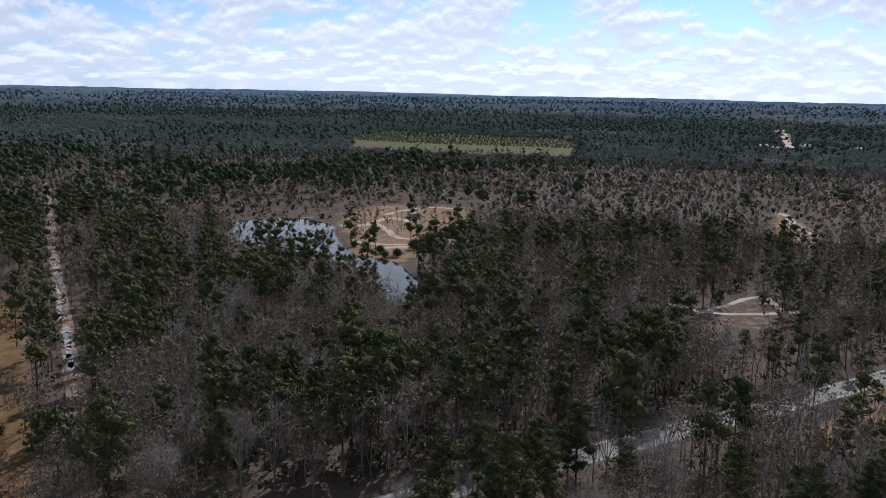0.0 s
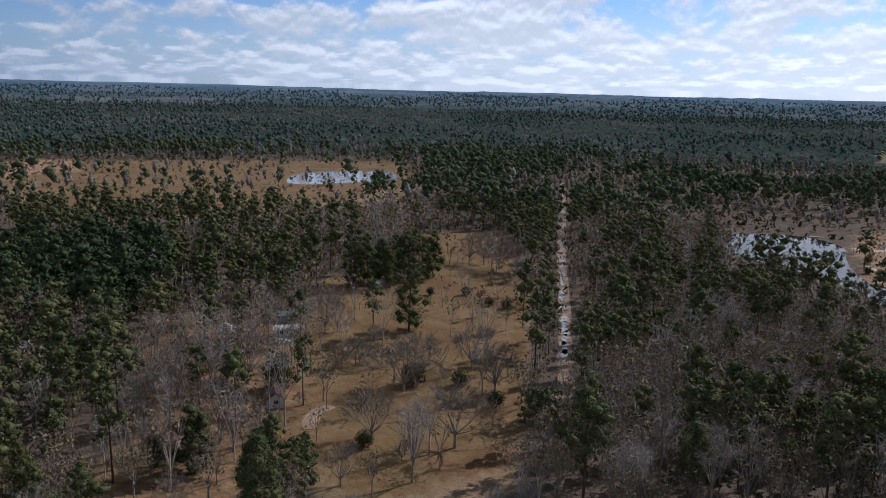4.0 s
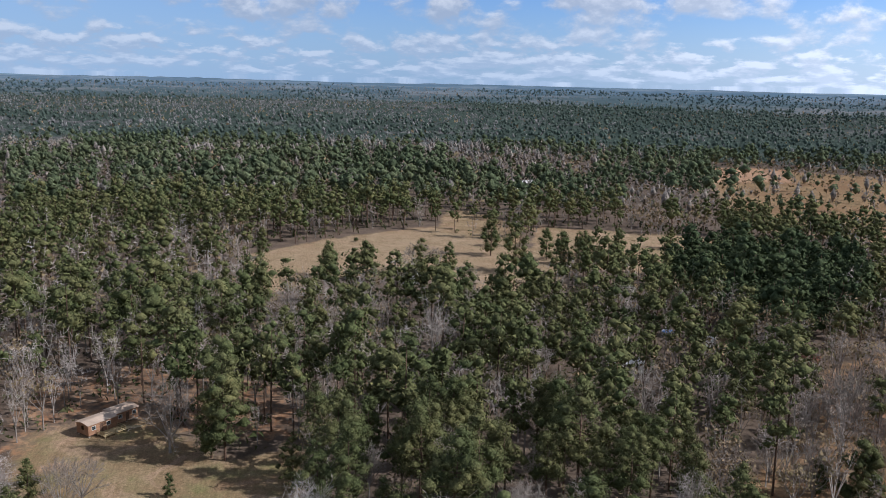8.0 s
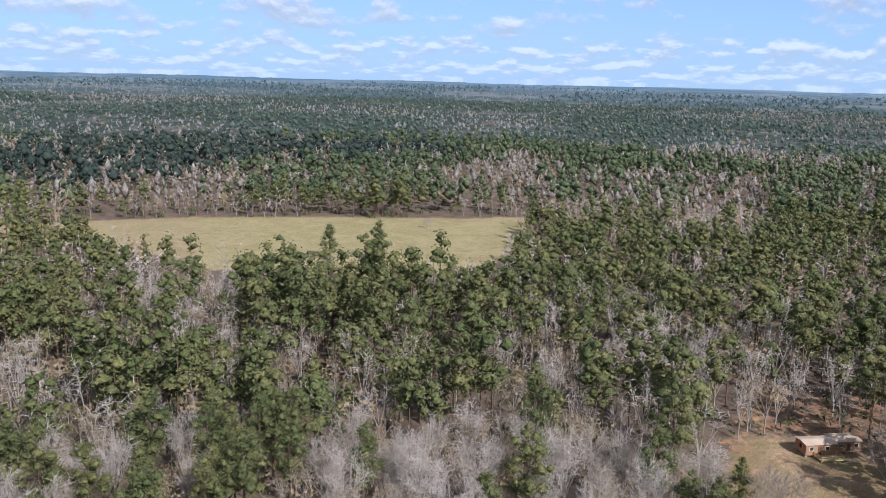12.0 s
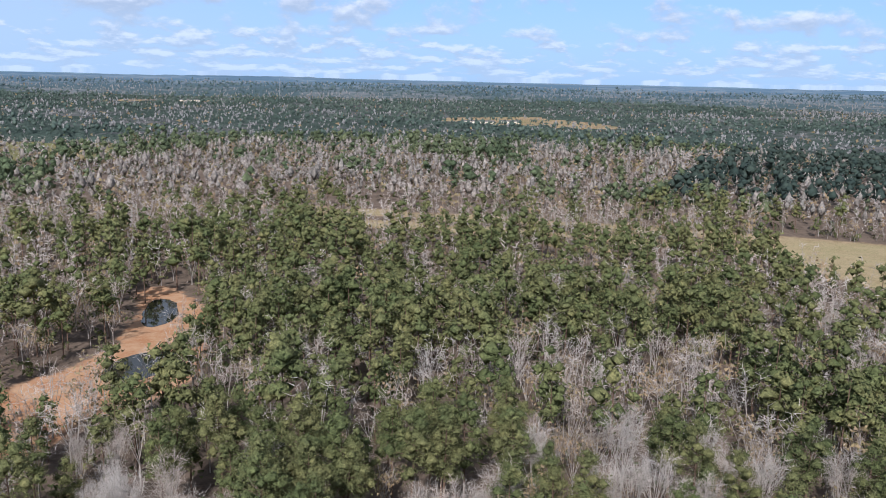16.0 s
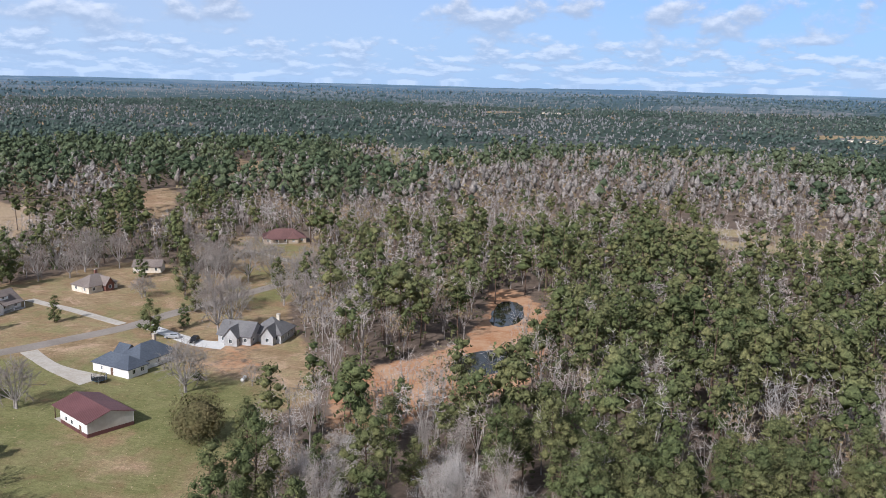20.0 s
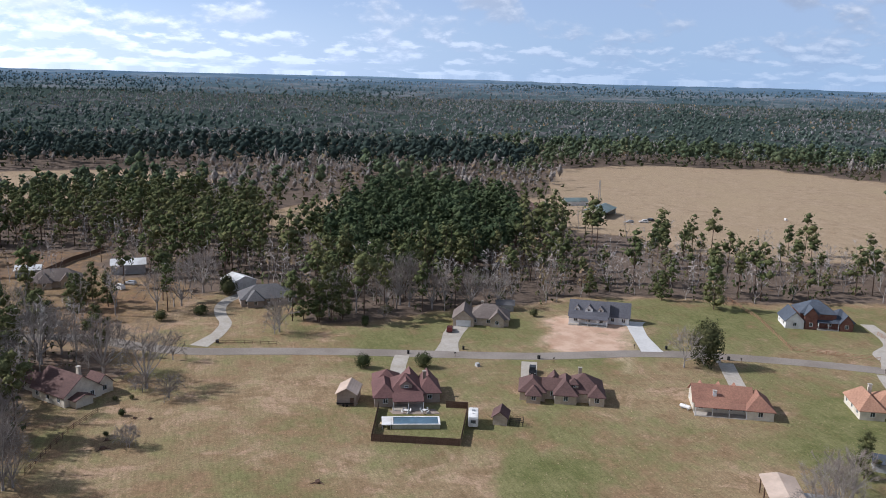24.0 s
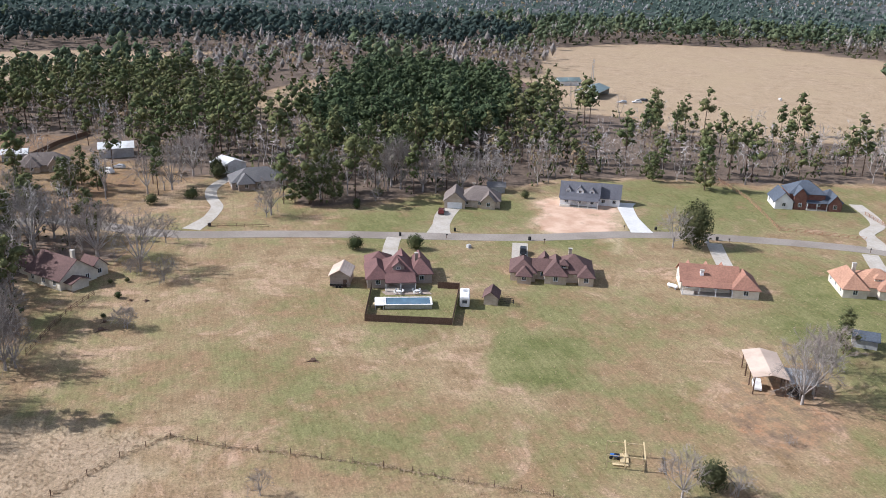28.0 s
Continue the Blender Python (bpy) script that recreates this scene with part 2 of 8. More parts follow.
def woods_material():
    """The far canopy: pines, bare hardwoods and clearings in patches, colours cooled for haze."""
    m, n, bsdf = material("hazed_far_canopy")
    co = n.add("ShaderNodeTexCoord").outputs["Object"]
    broad, mid, fine = n.noise(co, 0.0035, 5.0, 0.65), n.noise(co, 0.02, 4.0, 0.7), n.noise(co, 0.12, 3.0, 0.7)
    pine = n.mix(n.ramp(fine, 0.3, 0.7), (0.042, 0.06, 0.054), (0.07, 0.094, 0.08))
    bare = n.mix(n.ramp(fine, 0.3, 0.7), (0.095, 0.097, 0.1), (0.16, 0.158, 0.16))
    s = n.maths("ADD", broad, n.maths("MULTIPLY", n.maths("SUBTRACT", mid, 0.5), 0.8))
    col = n.mix(n.ramp(s, 0.5, 0.72), pine, bare)
    n.link(col, bsdf.inputs["Base Color"])
    bsdf.inputs["Roughness"].default_value, bsdf.inputs["Specular IOR Level"].default_value = 1.0, 0.0
    bp = n.add("ShaderNodeBump", Strength=1.0, Distance=6.0)
    n.link(fine, bp.inputs["Height"])
    n.link(bp.outputs[0], bsdf.inputs["Normal"])
    return m


def distance_material():
    """Wooded ridges at the edge of sight, with haze painted into their colour."""
    m, n, bsdf = material("hazed_distance")
    geo = n.add("ShaderNodeNewGeometry")
    at = n.add("ShaderNodeVectorMath")
    at.operation = "LENGTH"
    n.link(geo.outputs["Position"], at.inputs[0])
    co = n.add("ShaderNodeTexCoord").outputs["Object"]
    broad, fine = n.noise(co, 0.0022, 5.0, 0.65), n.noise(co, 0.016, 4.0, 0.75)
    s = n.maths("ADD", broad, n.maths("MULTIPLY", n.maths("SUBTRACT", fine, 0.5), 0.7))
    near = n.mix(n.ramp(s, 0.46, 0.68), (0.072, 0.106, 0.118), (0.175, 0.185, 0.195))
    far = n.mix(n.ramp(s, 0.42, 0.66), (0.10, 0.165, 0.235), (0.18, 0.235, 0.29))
    # haze goes into the base colour: bluer from 2300 m to 4300 m
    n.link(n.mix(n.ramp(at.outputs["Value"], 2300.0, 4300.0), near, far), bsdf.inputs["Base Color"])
    bsdf.inputs["Roughness"].default_value, bsdf.inputs["Specular IOR Level"].default_value = 1.0, 0.0
    return m


def water_material():
    m, n, bsdf = material("still_water")
    co = n.add("ShaderNodeTexCoord").outputs["Object"]
    n.link(n.mix(n.noise(co, 0.05), (0.012, 0.016, 0.012), (0.03, 0.028, 0.018)), bsdf.inputs["Base Color"])
    bsdf.inputs["Roughness"].default_value, bsdf.inputs["IOR"].default_value = 0.04, 1.33
    bp = n.add("ShaderNodeBump", Strength=0.025, Distance=0.05)
    n.link(n.noise(co, 1.2, 3.0), bp.inputs["Height"])
    n.link(bp.outputs[0], bsdf.inputs["Normal"])
    return m


def glass_material():
    m, n, bsdf = material("window_glass")
    bsdf.inputs["Base Color"].default_value = (0.10, 0.13, 0.15, 1)
    bsdf.inputs["Roughness"].default_value, bsdf.inputs["Transmission Weight"].default_value = 0.05, 0.55
    return m


M_GROUND, M_WOODS, M_WATER, M_GLASS = ground_material(), woods_material(), water_material(), glass_material()
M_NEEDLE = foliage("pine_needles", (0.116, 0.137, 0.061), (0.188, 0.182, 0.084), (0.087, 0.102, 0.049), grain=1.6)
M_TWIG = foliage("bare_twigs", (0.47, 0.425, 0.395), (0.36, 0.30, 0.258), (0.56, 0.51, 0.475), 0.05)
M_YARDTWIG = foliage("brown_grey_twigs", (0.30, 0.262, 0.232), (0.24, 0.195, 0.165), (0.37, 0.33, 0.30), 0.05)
# Twigs beyond 520 m, colours greyed and evened a little for haze.
M_FARTWIG = foliage("greyed_far_twigs", (0.42, 0.38, 0.36), (0.34, 0.295, 0.27), (0.49, 0.45, 0.43), 0.02)
# Pines past 1000 m: needle colour turned bluer to paint in haze.
M_DISTPINE = foliage("hazed_distant_pines", (0.085, 0.118, 0.098), (0.115, 0.145, 0.115), (0.07, 0.098, 0.088), 0.006)
# Dark needles: one deep stand, and a cloud's shadow painted as pines.
M_DEEPSHADE = foliage("deep_and_shaded_needles", (0.042, 0.06, 0.052), (0.056, 0.074, 0.06), (0.034, 0.05, 0.046), 0.02)
# Pines past 2300 m, bluer again with painted haze.
M_HAZEPINE = foliage("hazed_farthest_pines", (0.085, 0.125, 0.13), (0.11, 0.148, 0.145), (0.072, 0.108, 0.118), 0.004)
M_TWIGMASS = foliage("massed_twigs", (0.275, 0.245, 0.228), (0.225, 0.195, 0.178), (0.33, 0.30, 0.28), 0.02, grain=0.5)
# Hardwoods past 1000 m, twig colour greyed flat to paint in haze.
M_DISTTWIG = foliage("hazed_distant_hardwoods", (0.25, 0.243, 0.24), (0.2, 0.197, 0.196), (0.305, 0.298, 0.295), 0.006)
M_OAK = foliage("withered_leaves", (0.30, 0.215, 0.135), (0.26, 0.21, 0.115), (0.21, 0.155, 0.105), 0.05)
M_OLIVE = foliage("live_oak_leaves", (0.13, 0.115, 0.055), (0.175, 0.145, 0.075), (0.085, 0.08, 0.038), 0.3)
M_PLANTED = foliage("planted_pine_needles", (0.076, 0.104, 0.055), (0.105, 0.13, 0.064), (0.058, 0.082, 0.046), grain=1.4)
# Needles beyond 520 m, shifted towards blue for haze.
M_FARPINE = foliage("hazed_stand_needles", (0.10, 0.13, 0.075), (0.14, 0.16, 0.09), (0.075, 0.10, 0.062), 0.012, grain=0.35)
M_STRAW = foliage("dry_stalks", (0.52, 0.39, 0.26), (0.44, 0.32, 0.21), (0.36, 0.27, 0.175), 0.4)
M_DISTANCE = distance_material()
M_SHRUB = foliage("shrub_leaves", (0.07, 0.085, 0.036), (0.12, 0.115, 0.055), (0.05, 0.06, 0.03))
M_BARK = surface("pine_bark", (0.10, 0.062, 0.045), (0.17, 0.115, 0.085), 3.0, 0.3, 0.95, bump=0.4)
M_GREYBARK = surface("grey_bark", (0.27, 0.24, 0.22), (0.42, 0.385, 0.36), 3.0, 0.3, 0.95, bump=0.4)
M_ASPHALT = surface("worn_asphalt", (0.235, 0.207, 0.18), (0.315, 0.275, 0.24), 2.0, 0.09, 0.9, bump=0.2)
M_PALEROAD = surface("bleached_asphalt", (0.26, 0.25, 0.24), (0.34, 0.325, 0.31), 2.0, 0.09, 0.75, bump=0.2)
M_SAND = surface("pale_sand", (0.60, 0.49, 0.39), (0.74, 0.64, 0.54), 0.8, 0.1, 0.95, bump=0.2)
# Cloudy puddle water; its pale colour also stands in for reflected sky.
M_PALEWATER = surface("milky_sky_pale_water", (0.40, 0.37, 0.34), (0.50, 0.47, 0.44), 0.6, 0.2, 0.12, spec=0.5)
M_CONCRETE = surface("concrete_slab", (0.40, 0.365, 0.32), (0.49, 0.45, 0.40), 1.2, 0.2, 0.85, bump=0.1, stain=(0.86, 0.84, 0.80))
M_NEWCONCRETE = surface("new_concrete", (0.55, 0.54, 0.525), (0.63, 0.62, 0.605), 1.2, 0.2, 0.8, bump=0.1, stain=(0.9, 0.9, 0.9))
M_TRACK = surface("sandy_track", (0.33, 0.22, 0.15), (0.46, 0.34, 0.26), 0.6, 0.1, 0.95, bump=0.3)
M_WOOD = surface("weathered_wood", (0.115, 0.066, 0.045), (0.19, 0.122, 0.088), 2.5, 0.3, 0.85, bump=0.2, each=0.4)
M_PALEWOOD = surface("fresh_lumber", (0.52, 0.40, 0.22), (0.62, 0.50, 0.30), 2.5, 0.4, 0.8, bump=0.1)
M_WHITE = surface("white_paint", (0.72, 0.71, 0.69), (0.80, 0.79, 0.77), 1.5, 0.4, 0.6)
M_CREAM = surface("cream_siding", (0.62, 0.56, 0.46), (0.70, 0.64, 0.54), 1.5, 0.4, 0.75)
M_BLACK = surface("black_rubber", (0.012, 0.012, 0.013), (0.025, 0.025, 0.025), 3.0, 0.5, 0.7)
M_STEEL = surface("galvanised_steel", (0.42, 0.43, 0.44), (0.52, 0.53, 0.54), 2.0, 0.3, 0.45, 0.6)


# ---- plan ----
def inside(poly, x, y):
    """Which of the points x, y (arrays) lie in the polygon."""
    hit = np.zeros(np.shape(x), bool)
    px, py = zip(*poly)
    for i in range(len(poly)):
        x0, y0, x1, y1 = px[i - 1], py[i - 1], px[i], py[i]
        if y0 == y1:
            continue
        hit ^= ((y0 > y) != (y1 > y)) & (x < (x1 - x0) * (y - y0) / (y1 - y0) + x0)
    return hit


# name: (outline, grass, earth, green)
CLEARINGS = {
    "old_pasture": ([(-97, 121), (-82, 160), (-102, 202), (-128, 252), (-146, 290), (-178, 340), (-240, 428), (-272, 397), (-210, 298), (-240, 276),
                     (-200, 224), (-170, 178), (-136, 140)], 1.0, 0.2, 0.0),
    "homestead_yard": ([(-150, 92), (-174, 131), (-190, 140), (-216, 158), (-230, 200), (-204, 216), (-163, 187), (-129, 137), (-118, 104), (-137, 95)], 0.6, 0.48, 0.0),
    "west_field": ([(-470, 155), (-455, 183), (-420, 238), (-385, 224), (-356, 176), (-418, 136)], 1, 0, 0.1),
    "north_meadow": ([(-395, -14), (-441, 38), (-469, 90), (-380, 140), (-345, 130), (-344, 93), (-380, 62), (-385, 42), (-350, 0)], 1, 0.05, 0.05),
    "meadow_arm": ([(-452, 175), (-418, 235), (-414, 285), (-372, 205), (-350, 172), (-395, 155)], 1, 0, 0.1),
    "far_pasture": ([(-789, 436), (-774, 527), (-557, 755), (-430, 640), (-392, 540), (-386, 420), (-420, 352), (-488, 300)], 1, 0.05, 0.0),
    "red_pasture": ([(-815, 440), (-795, 540), (-727, 500), (-726, 400)], 0.6, 0.6, 0),
    "small_glade": ([(-541, 115), (-512, 135), (-460, 150), (-432, 118), (-472, 97)], 0.8, 0.2, 0.1),
    "cabin_yard": ([(-182, -56), (-204, -52), (-200, -40), (-208, -26), (-195, -22), (-180, -10), (-184, 10), (-150, 5), (-140, -38), (-163, -50)], 0.7, 0.25, 0.35),
    "hay_meadow": ([(-301, -410), (-445, -262), (-398, -238), (-342, -222), (-300, -232), (-238, -318)], 1, 0, 0.75),
    "meadow_strip": ([(5, -545), (-83, -512), (-275, -422), (-310, -405), (-250, -330), (-236, -412), (-138, -466), (5, -515)], 1, 0, 0.5),
    "far_bank": ([(-575, -204), (-600, -178), (-579, -147), (-538, -163)], 0.3, 0.5, 0.0),
    "pond_banks": ([(84, -204), (82, -224), (69, -238), (60, -256), (60, -280), (60, -295), (66, -331), (53, -336), (34, -299), (32, -252), (44, -226),
                    (58, -220), (62, -192), (78, -192)], 0, 0.85, 0),
    "lawns": ([(60, 60), (60, -100), (78, -130), (87, -142), (91, -166), (92, -179), (96, -199), (90, -214), (104, -240), (126, -266), (150, -335),
               (184, -315), (225, -330), (240, -290), (262, -245), (268, -203), (285, -174), (292, -133), (282, -112), (284, -86), (273, -54), (274, -30),
               (304, -36), (322, -3), (300, 9), (290, 32), (266, 28), (242, 11), (228, 26), (224, 46), (195, 41), (171, 44)], 1, 0.0, 0.42),
    "red_roof_lawn": ([(217, -400), (174, -398), (158, -380), (154, -340), (192, -350)], 1, 0.05, 0.45),
    "barn_field": ([(718, -300), (760, -400), (715, -535), (604, -575), (488, -470), (411, -450), (365, -441), (329, -360), (365, -287),
                    (397, -241), (439, -238), (492, -175), (546, -200), (560, -241)], 1, 0.06, 0.0),
    "east_field": ([(727, 230), (735, 53), (718, -37), (670, 40), (609, 91), (577, 190)], 1, 0.05, 0.0),
    "east_strip": ([(480, -22), (536, -56), (600, -118), (563, -112), (513, -70), (462, -38)], 1, 0.05, 0.1),
    "east_yard": ([(408, 110), (412, 62), (399, 35), (355, 45), (330, 75), (376, 95)], 0.5, 0.35, 0.1),
    "peninsula": ([(-72, 569), (-50, 600), (-33, 619), (24, 613), (20, 510), (2, 480), (-10, 455), (-24, 413), (-46, 430), (-52, 480)], 0.7, 0.5, 0.1),
    "dirt_clearing": ([(85, 334), (96, 327), (115, 338), (135, 355), (138, 331), (146, 322), (113, 312), (94, 314)], 0.35, 0.42, 0),
    "track_clearing": ([(241, 617), (249, 609), (232, 506), (221, 493), (220, 537)], 0.1, 0.8, 0),
    "verge": ([(90, 196), (128, 236), (150, 246), (140, 225), (104, 200)], 1, 0.2, 0.1),
    "green_field": ([(-158, 1436), (-98, 1630), (226, 1470), (200, 1235), (-19, 1270), (-150, 1320)], 0.85, 0, 1.35),
    "tan_glade": ([(430, -785), (385, -780), (355, -710), (385, -700)], 1, 0.2, 0),
    "tan_glade_two": ([(365, -530), (352, -565), (300, -475), (314, -460)], 0.9, 0.35, 0),
    "road_lawns": ([(246, -35), (238, -70), (230, -100), (226, -135), (205, -185), (200, -210), (240, -230), (262, -200), (285, -170), (285, -90), (270, -50)], 1, 0, 0.68),
    "house_lawns": ([(232, -62), (222, -100), (214, -146), (196, -184), (172, -178), (160, -140), (172, -100), (186, -66)], 1, 0, 0.55),
    "new_lawn_earth": ([(264, -110), (270, -124), (256, -142), (250, -139), (236, -131), (226, -125), (242, -128), (249, -109)], 0.7, 0.72, 0),
    "rough_pasture": ([(138, 8), (124, 26), (100, 60), (60, 60), (60, -80), (98, -62), (108, -46), (119, -27), (129, -11)], 1, 0, 0.3),
    "sedge_corner": ([(138.2, 7.7), (124.7, 25.4), (108, 48), (140, 62), (151, 37), (148.6, 30.8), (144.6, 21.3), (140.4, 13.2)], 1, 0.1, 0.0),
    "pink_bare": ([(151, -46), (149, -51), (154, -56), (159, -54), (156, -48)], 0.7, 0.42, 0),
    "burnt_ring": ([(158.7, -112.8), (161, -117), (157, -121), (154.5, -117)], 0.8, 0.36, 0),
    "green_lawn": ([(172, -140), (150, -136), (128, -138), (100, -150), (96, -200), (150, -214), (190, -200), (180, -170)], 1, 0, 0.85),
    "east_lawn": ([(276, 36), (300, 10), (325, 0), (350, 12), (360, 74), (330, 92), (284, 80)], 0.6, 0.2, 0.15),
    "green_patch": ([(163, -60), (161, -70), (158, -81), (150, -78), (149, -70), (153, -59)], 1, 0, 1.4),
    "pavilion_earth": ([(134, -98), (139, -112), (128, -122), (108, -116), (112, -98), (122, -96)], 0.6, 0.42, 0.1),
    "barn_earth": ([(121, -152), (114, -158), (116, -168), (122, -160)], 0.6, 0.5, 0.1),
    "house_earth": ([(136, -222), (118, -222), (112, -240), (136, -242)], 0.5, 0.55, 0.1),
    "pool_yard": ([(179, -35), (172, -54), (192, -62), (198, -42)], 1, 0, 0.8),
    "shop_yard": ([(-195, -1400), (-300, -1350), (-460, -1270), (-560, -1400), (-440, -1720), (-250, -1620)], 0.9, 0.04, 0.4),
    "village": ([(420, 1290), (520, 1265), (670, 1250), (660, 1330), (590, 1420), (480, 1380)], 0.7, 0.35, 0.1),
    "far_road": ([(497, 1243), (521, 1238), (764, 1893), (730, 1900)], 0.5, 0.6, 0),
    "works_yard": ([(420, -1940), (300, -2010), (205, -2060), (220, -2260), (470, -2200)], 0.9, 0.04, 0.4),
    "south_glade": ([(190, -900), (290, -868), (335, -1000), (220, -1020)], 0.9, 0.1, 0.9),
}
# bare ground seen below the trees
UNDERWOOD = {
    "pine_straw": ([(-200, -50), (-206, -66), (-238, -60), (-252, -30), (-226, 6), (-196, 12), (-206, -20), (-206, -46)], 0.3, 0.5, 0.0),
    "house_straw": ([(268, -150), (296, -190), (300, -260), (262, -420), (190, -430), (236, -300), (262, -245), (266, -203)], 0.25, 0.32, 0.0),
    "shaded_yard": ([(282, 70), (277, 36), (250, 8), (236, 4), (221, 6), (215, 15), (224, 24), (236, 40), (230, 58)], 0.25, 0.4, 0.0),
    "cabin_approach": ([(-196, -44), (-184, -42), (-180, -52), (-188, -60), (-198, -54)], 0.4, 0.75, 0.0),
}
# orange-brown broom sedge on old pasture
SEDGE = {"old_pasture": 1.0, "homestead_yard": 0.9, "far_pasture": 0.75, "red_pasture": 0.8, "east_yard": 0.7, "east_lawn": 0.6}
# ripe straw left on mown fields
PALE = {"sedge_corner": 0.9, "works_yard": 0.2, "shop_yard": 0.2, "new_lawn_earth": 1.0, "dirt_clearing": 0.3, "peninsula": 0.1, "hay_meadow": 0.9, "meadow_strip": 0.75, "barn_field": 0.8, "east_field": 0.75, "east_strip": 0.6, "north_meadow": 0.45, "west_field": 0.3, "far_pasture": 0.3}
# ponds: outline, level
PONDS = [
    ([(-112, 452), (-122, 480), (-128, 512), (-110, 530), (-88, 534), (-66, 512), (-58, 470), (-50, 440), (-40, 418), (-22, 404), (-12, 372),
      (-7, 345), (-6, 314), (-14, 318), (-22, 332), (-31, 372), (-46, 400), (-66, 420), (-92, 436)]),
    ([(-484, 520), (-452, 570), (-438, 604), (-475, 650), (-492, 662), (-525, 625), (-532, 577)]),
    ([(57, -310), (53, -314), (48, -308), (45, -290), (49, -280), (54, -280), (57, -294)]),
    ([(57, -238), (54, -247), (47, -252), (37, -249), (38, -240), (42, -232), (49, -226), (55, -228)]),
]
SMALL = ("dirt_clearing", "track_clearing", "verge", "cabin_yard", "far_bank", "small_glade", "pond_banks", "peninsula", "far_road", "village", "west_field", "meadow_arm", "far_pasture", "east_lawn", "red_pasture", "works_yard", "shop_yard", "south_glade")
HOUSE_SPOTS = []


def rise(r):
    return 56.0 * np.maximum(0.0, (r - 900.0) / 4000.0) ** 1.3


def cleared(x, y, near=True):
    """Where no wood grows. near: leave room on the near side of a clearing too."""
    out = np.zeros(np.shape(x), bool)
    far = np.clip(np.hypot(x, y) / 300.0, 0.5, 2.0)
    x, y = (x + far * (2.6 * np.sin(y / 7.3) + 3.0 * np.sin(x / 11.0 + y / 17.0 + 1.0)), y + far * (2.6 * np.sin(x / 8.1 + 2.0) + 3.0 * np.sin(y / 12.0 - x / 15.0)))
    for name, (outline, *_) in CLEARINGS.items():
        for k in ((1.0,) if not near else (1.0, 1.05) if name in ("barn_field", "east_field", "far_pasture") else (1.0, 1.1, 1.2) if name not in SMALL else (1.0, 1.07, 1.14) if name in ("track_clearing", "peninsula", "west_field") else (1.0, 1.07, 1.14, 1.22) if name in ("dirt_clearing", "cabin_yard") else (1.0,)):
            out |= inside(outline, x * k, y * k)
    for i, outline in enumerate(PONDS):
        for k in (1.0, 1.07, 1.12) if i < 2 else (1.0, 1.08, 1.16):
            out |= inside(outline, x * k, y * k)
    return out


# ---- mesh helpers ----
def mesh_from(name, verts, faces, mats, mat_index=None, smooth=False):
    """A mesh from arrays of corners and of triangles."""
    me = bpy.data.meshes.new(name)
    verts, faces = np.asarray(verts, np.float32), np.asarray(faces, np.int32)
    me.vertices.add(len(verts))
    me.vertices.foreach_set("co", verts.ravel())
    k = faces.shape[1]
    me.loops.add(faces.size)
    me.loops.foreach_set("vertex_index", faces.ravel())
    me.polygons.add(len(faces))
    me.polygons.foreach_set("loop_start", np.arange(0, faces.size, k, dtype=np.int32))
    if mat_index is not None:
        me.polygons.foreach_set("material_index", np.asarray(mat_index, np.int32))
    me.polygons.foreach_set("use_smooth", np.full(len(faces), smooth, bool))
    for m in mats:
        me.materials.append(m)
    me.update(calc_edges=True)
    return me


def part(name, bm, mat, parent=None, label="", at=None):
    """Links a bmesh as one mesh object under a thing or a part."""
    me = bpy.data.meshes.new(name)
    bm.to_mesh(me)
    bm.free()
    for m in (mat if isinstance(mat, (list, tuple)) else [mat]):
        me.materials.append(m)
    ob = new(name, me)
    ob.parent = parent
    if at is not None:
        ob.matrix_basis = at
    return tagged(ob, label)


def thing(name, m, label, category, group="", kind=""):
    ob = new(name)
    ob.matrix_basis = m
    return tagged(ob, label, category, group, kind)


def box(bm, x0, x1, y0, y1, z0, z1, m=None):
    v = [bm.verts.new((x, y, z)) for z in (z0, z1) for x, y in ((x0, y0), (x1, y0), (x1, y1), (x0, y1))]
    if m is not None:
        for q in v:
            q.co = m @ q.co
    for f in ((3, 2, 1, 0), (4, 5, 6, 7), (0, 1, 5, 4), (1, 2, 6, 5), (2, 3, 7, 6), (3, 0, 4, 7)):
        bm.faces.new([v[i] for i in f])
    return bm


def boxed(*dims, m=None):
    return box(bmesh.new(), *dims, m=m)


def rod(bm, a, b, r0, r1=None, sides=6):
    """A tapered round bar from a to b."""
    a, b = Vector(a), Vector(b)
    turn = (b - a).to_track_quat("Z", "Y").to_matrix()
    rings = []
    for p, r in ((a, r0), (b, r0 if r1 is None else r1)):
        rings.append([bm.verts.new(p + turn @ Vector((r * math.cos(2 * math.pi * i / sides), r * math.sin(2 * math.pi * i / sides), 0))) for i in range(sides)])
    for i in range(sides):
        j = (i + 1) % sides
        bm.faces.new((rings[0][i], rings[0][j], rings[1][j], rings[1][i]))
    bm.faces.new(rings[0][::-1])
    bm.faces.new(rings[1])
    return bm


def prism(bm, outline, z0, z1):
    lo = [bm.verts.new((x, y, z0)) for x, y in outline]
    hi = [bm.verts.new((x, y, z1)) for x, y in outline]
    n = len(outline)
    bm.faces.new(hi)
    bm.faces.new(lo[::-1])
    for i in range(n):
        bm.faces.new((lo[i], lo[(i + 1) % n], hi[(i + 1) % n], hi[i]))
    bmesh.ops.recalc_face_normals(bm, faces=bm.faces)
    return bm


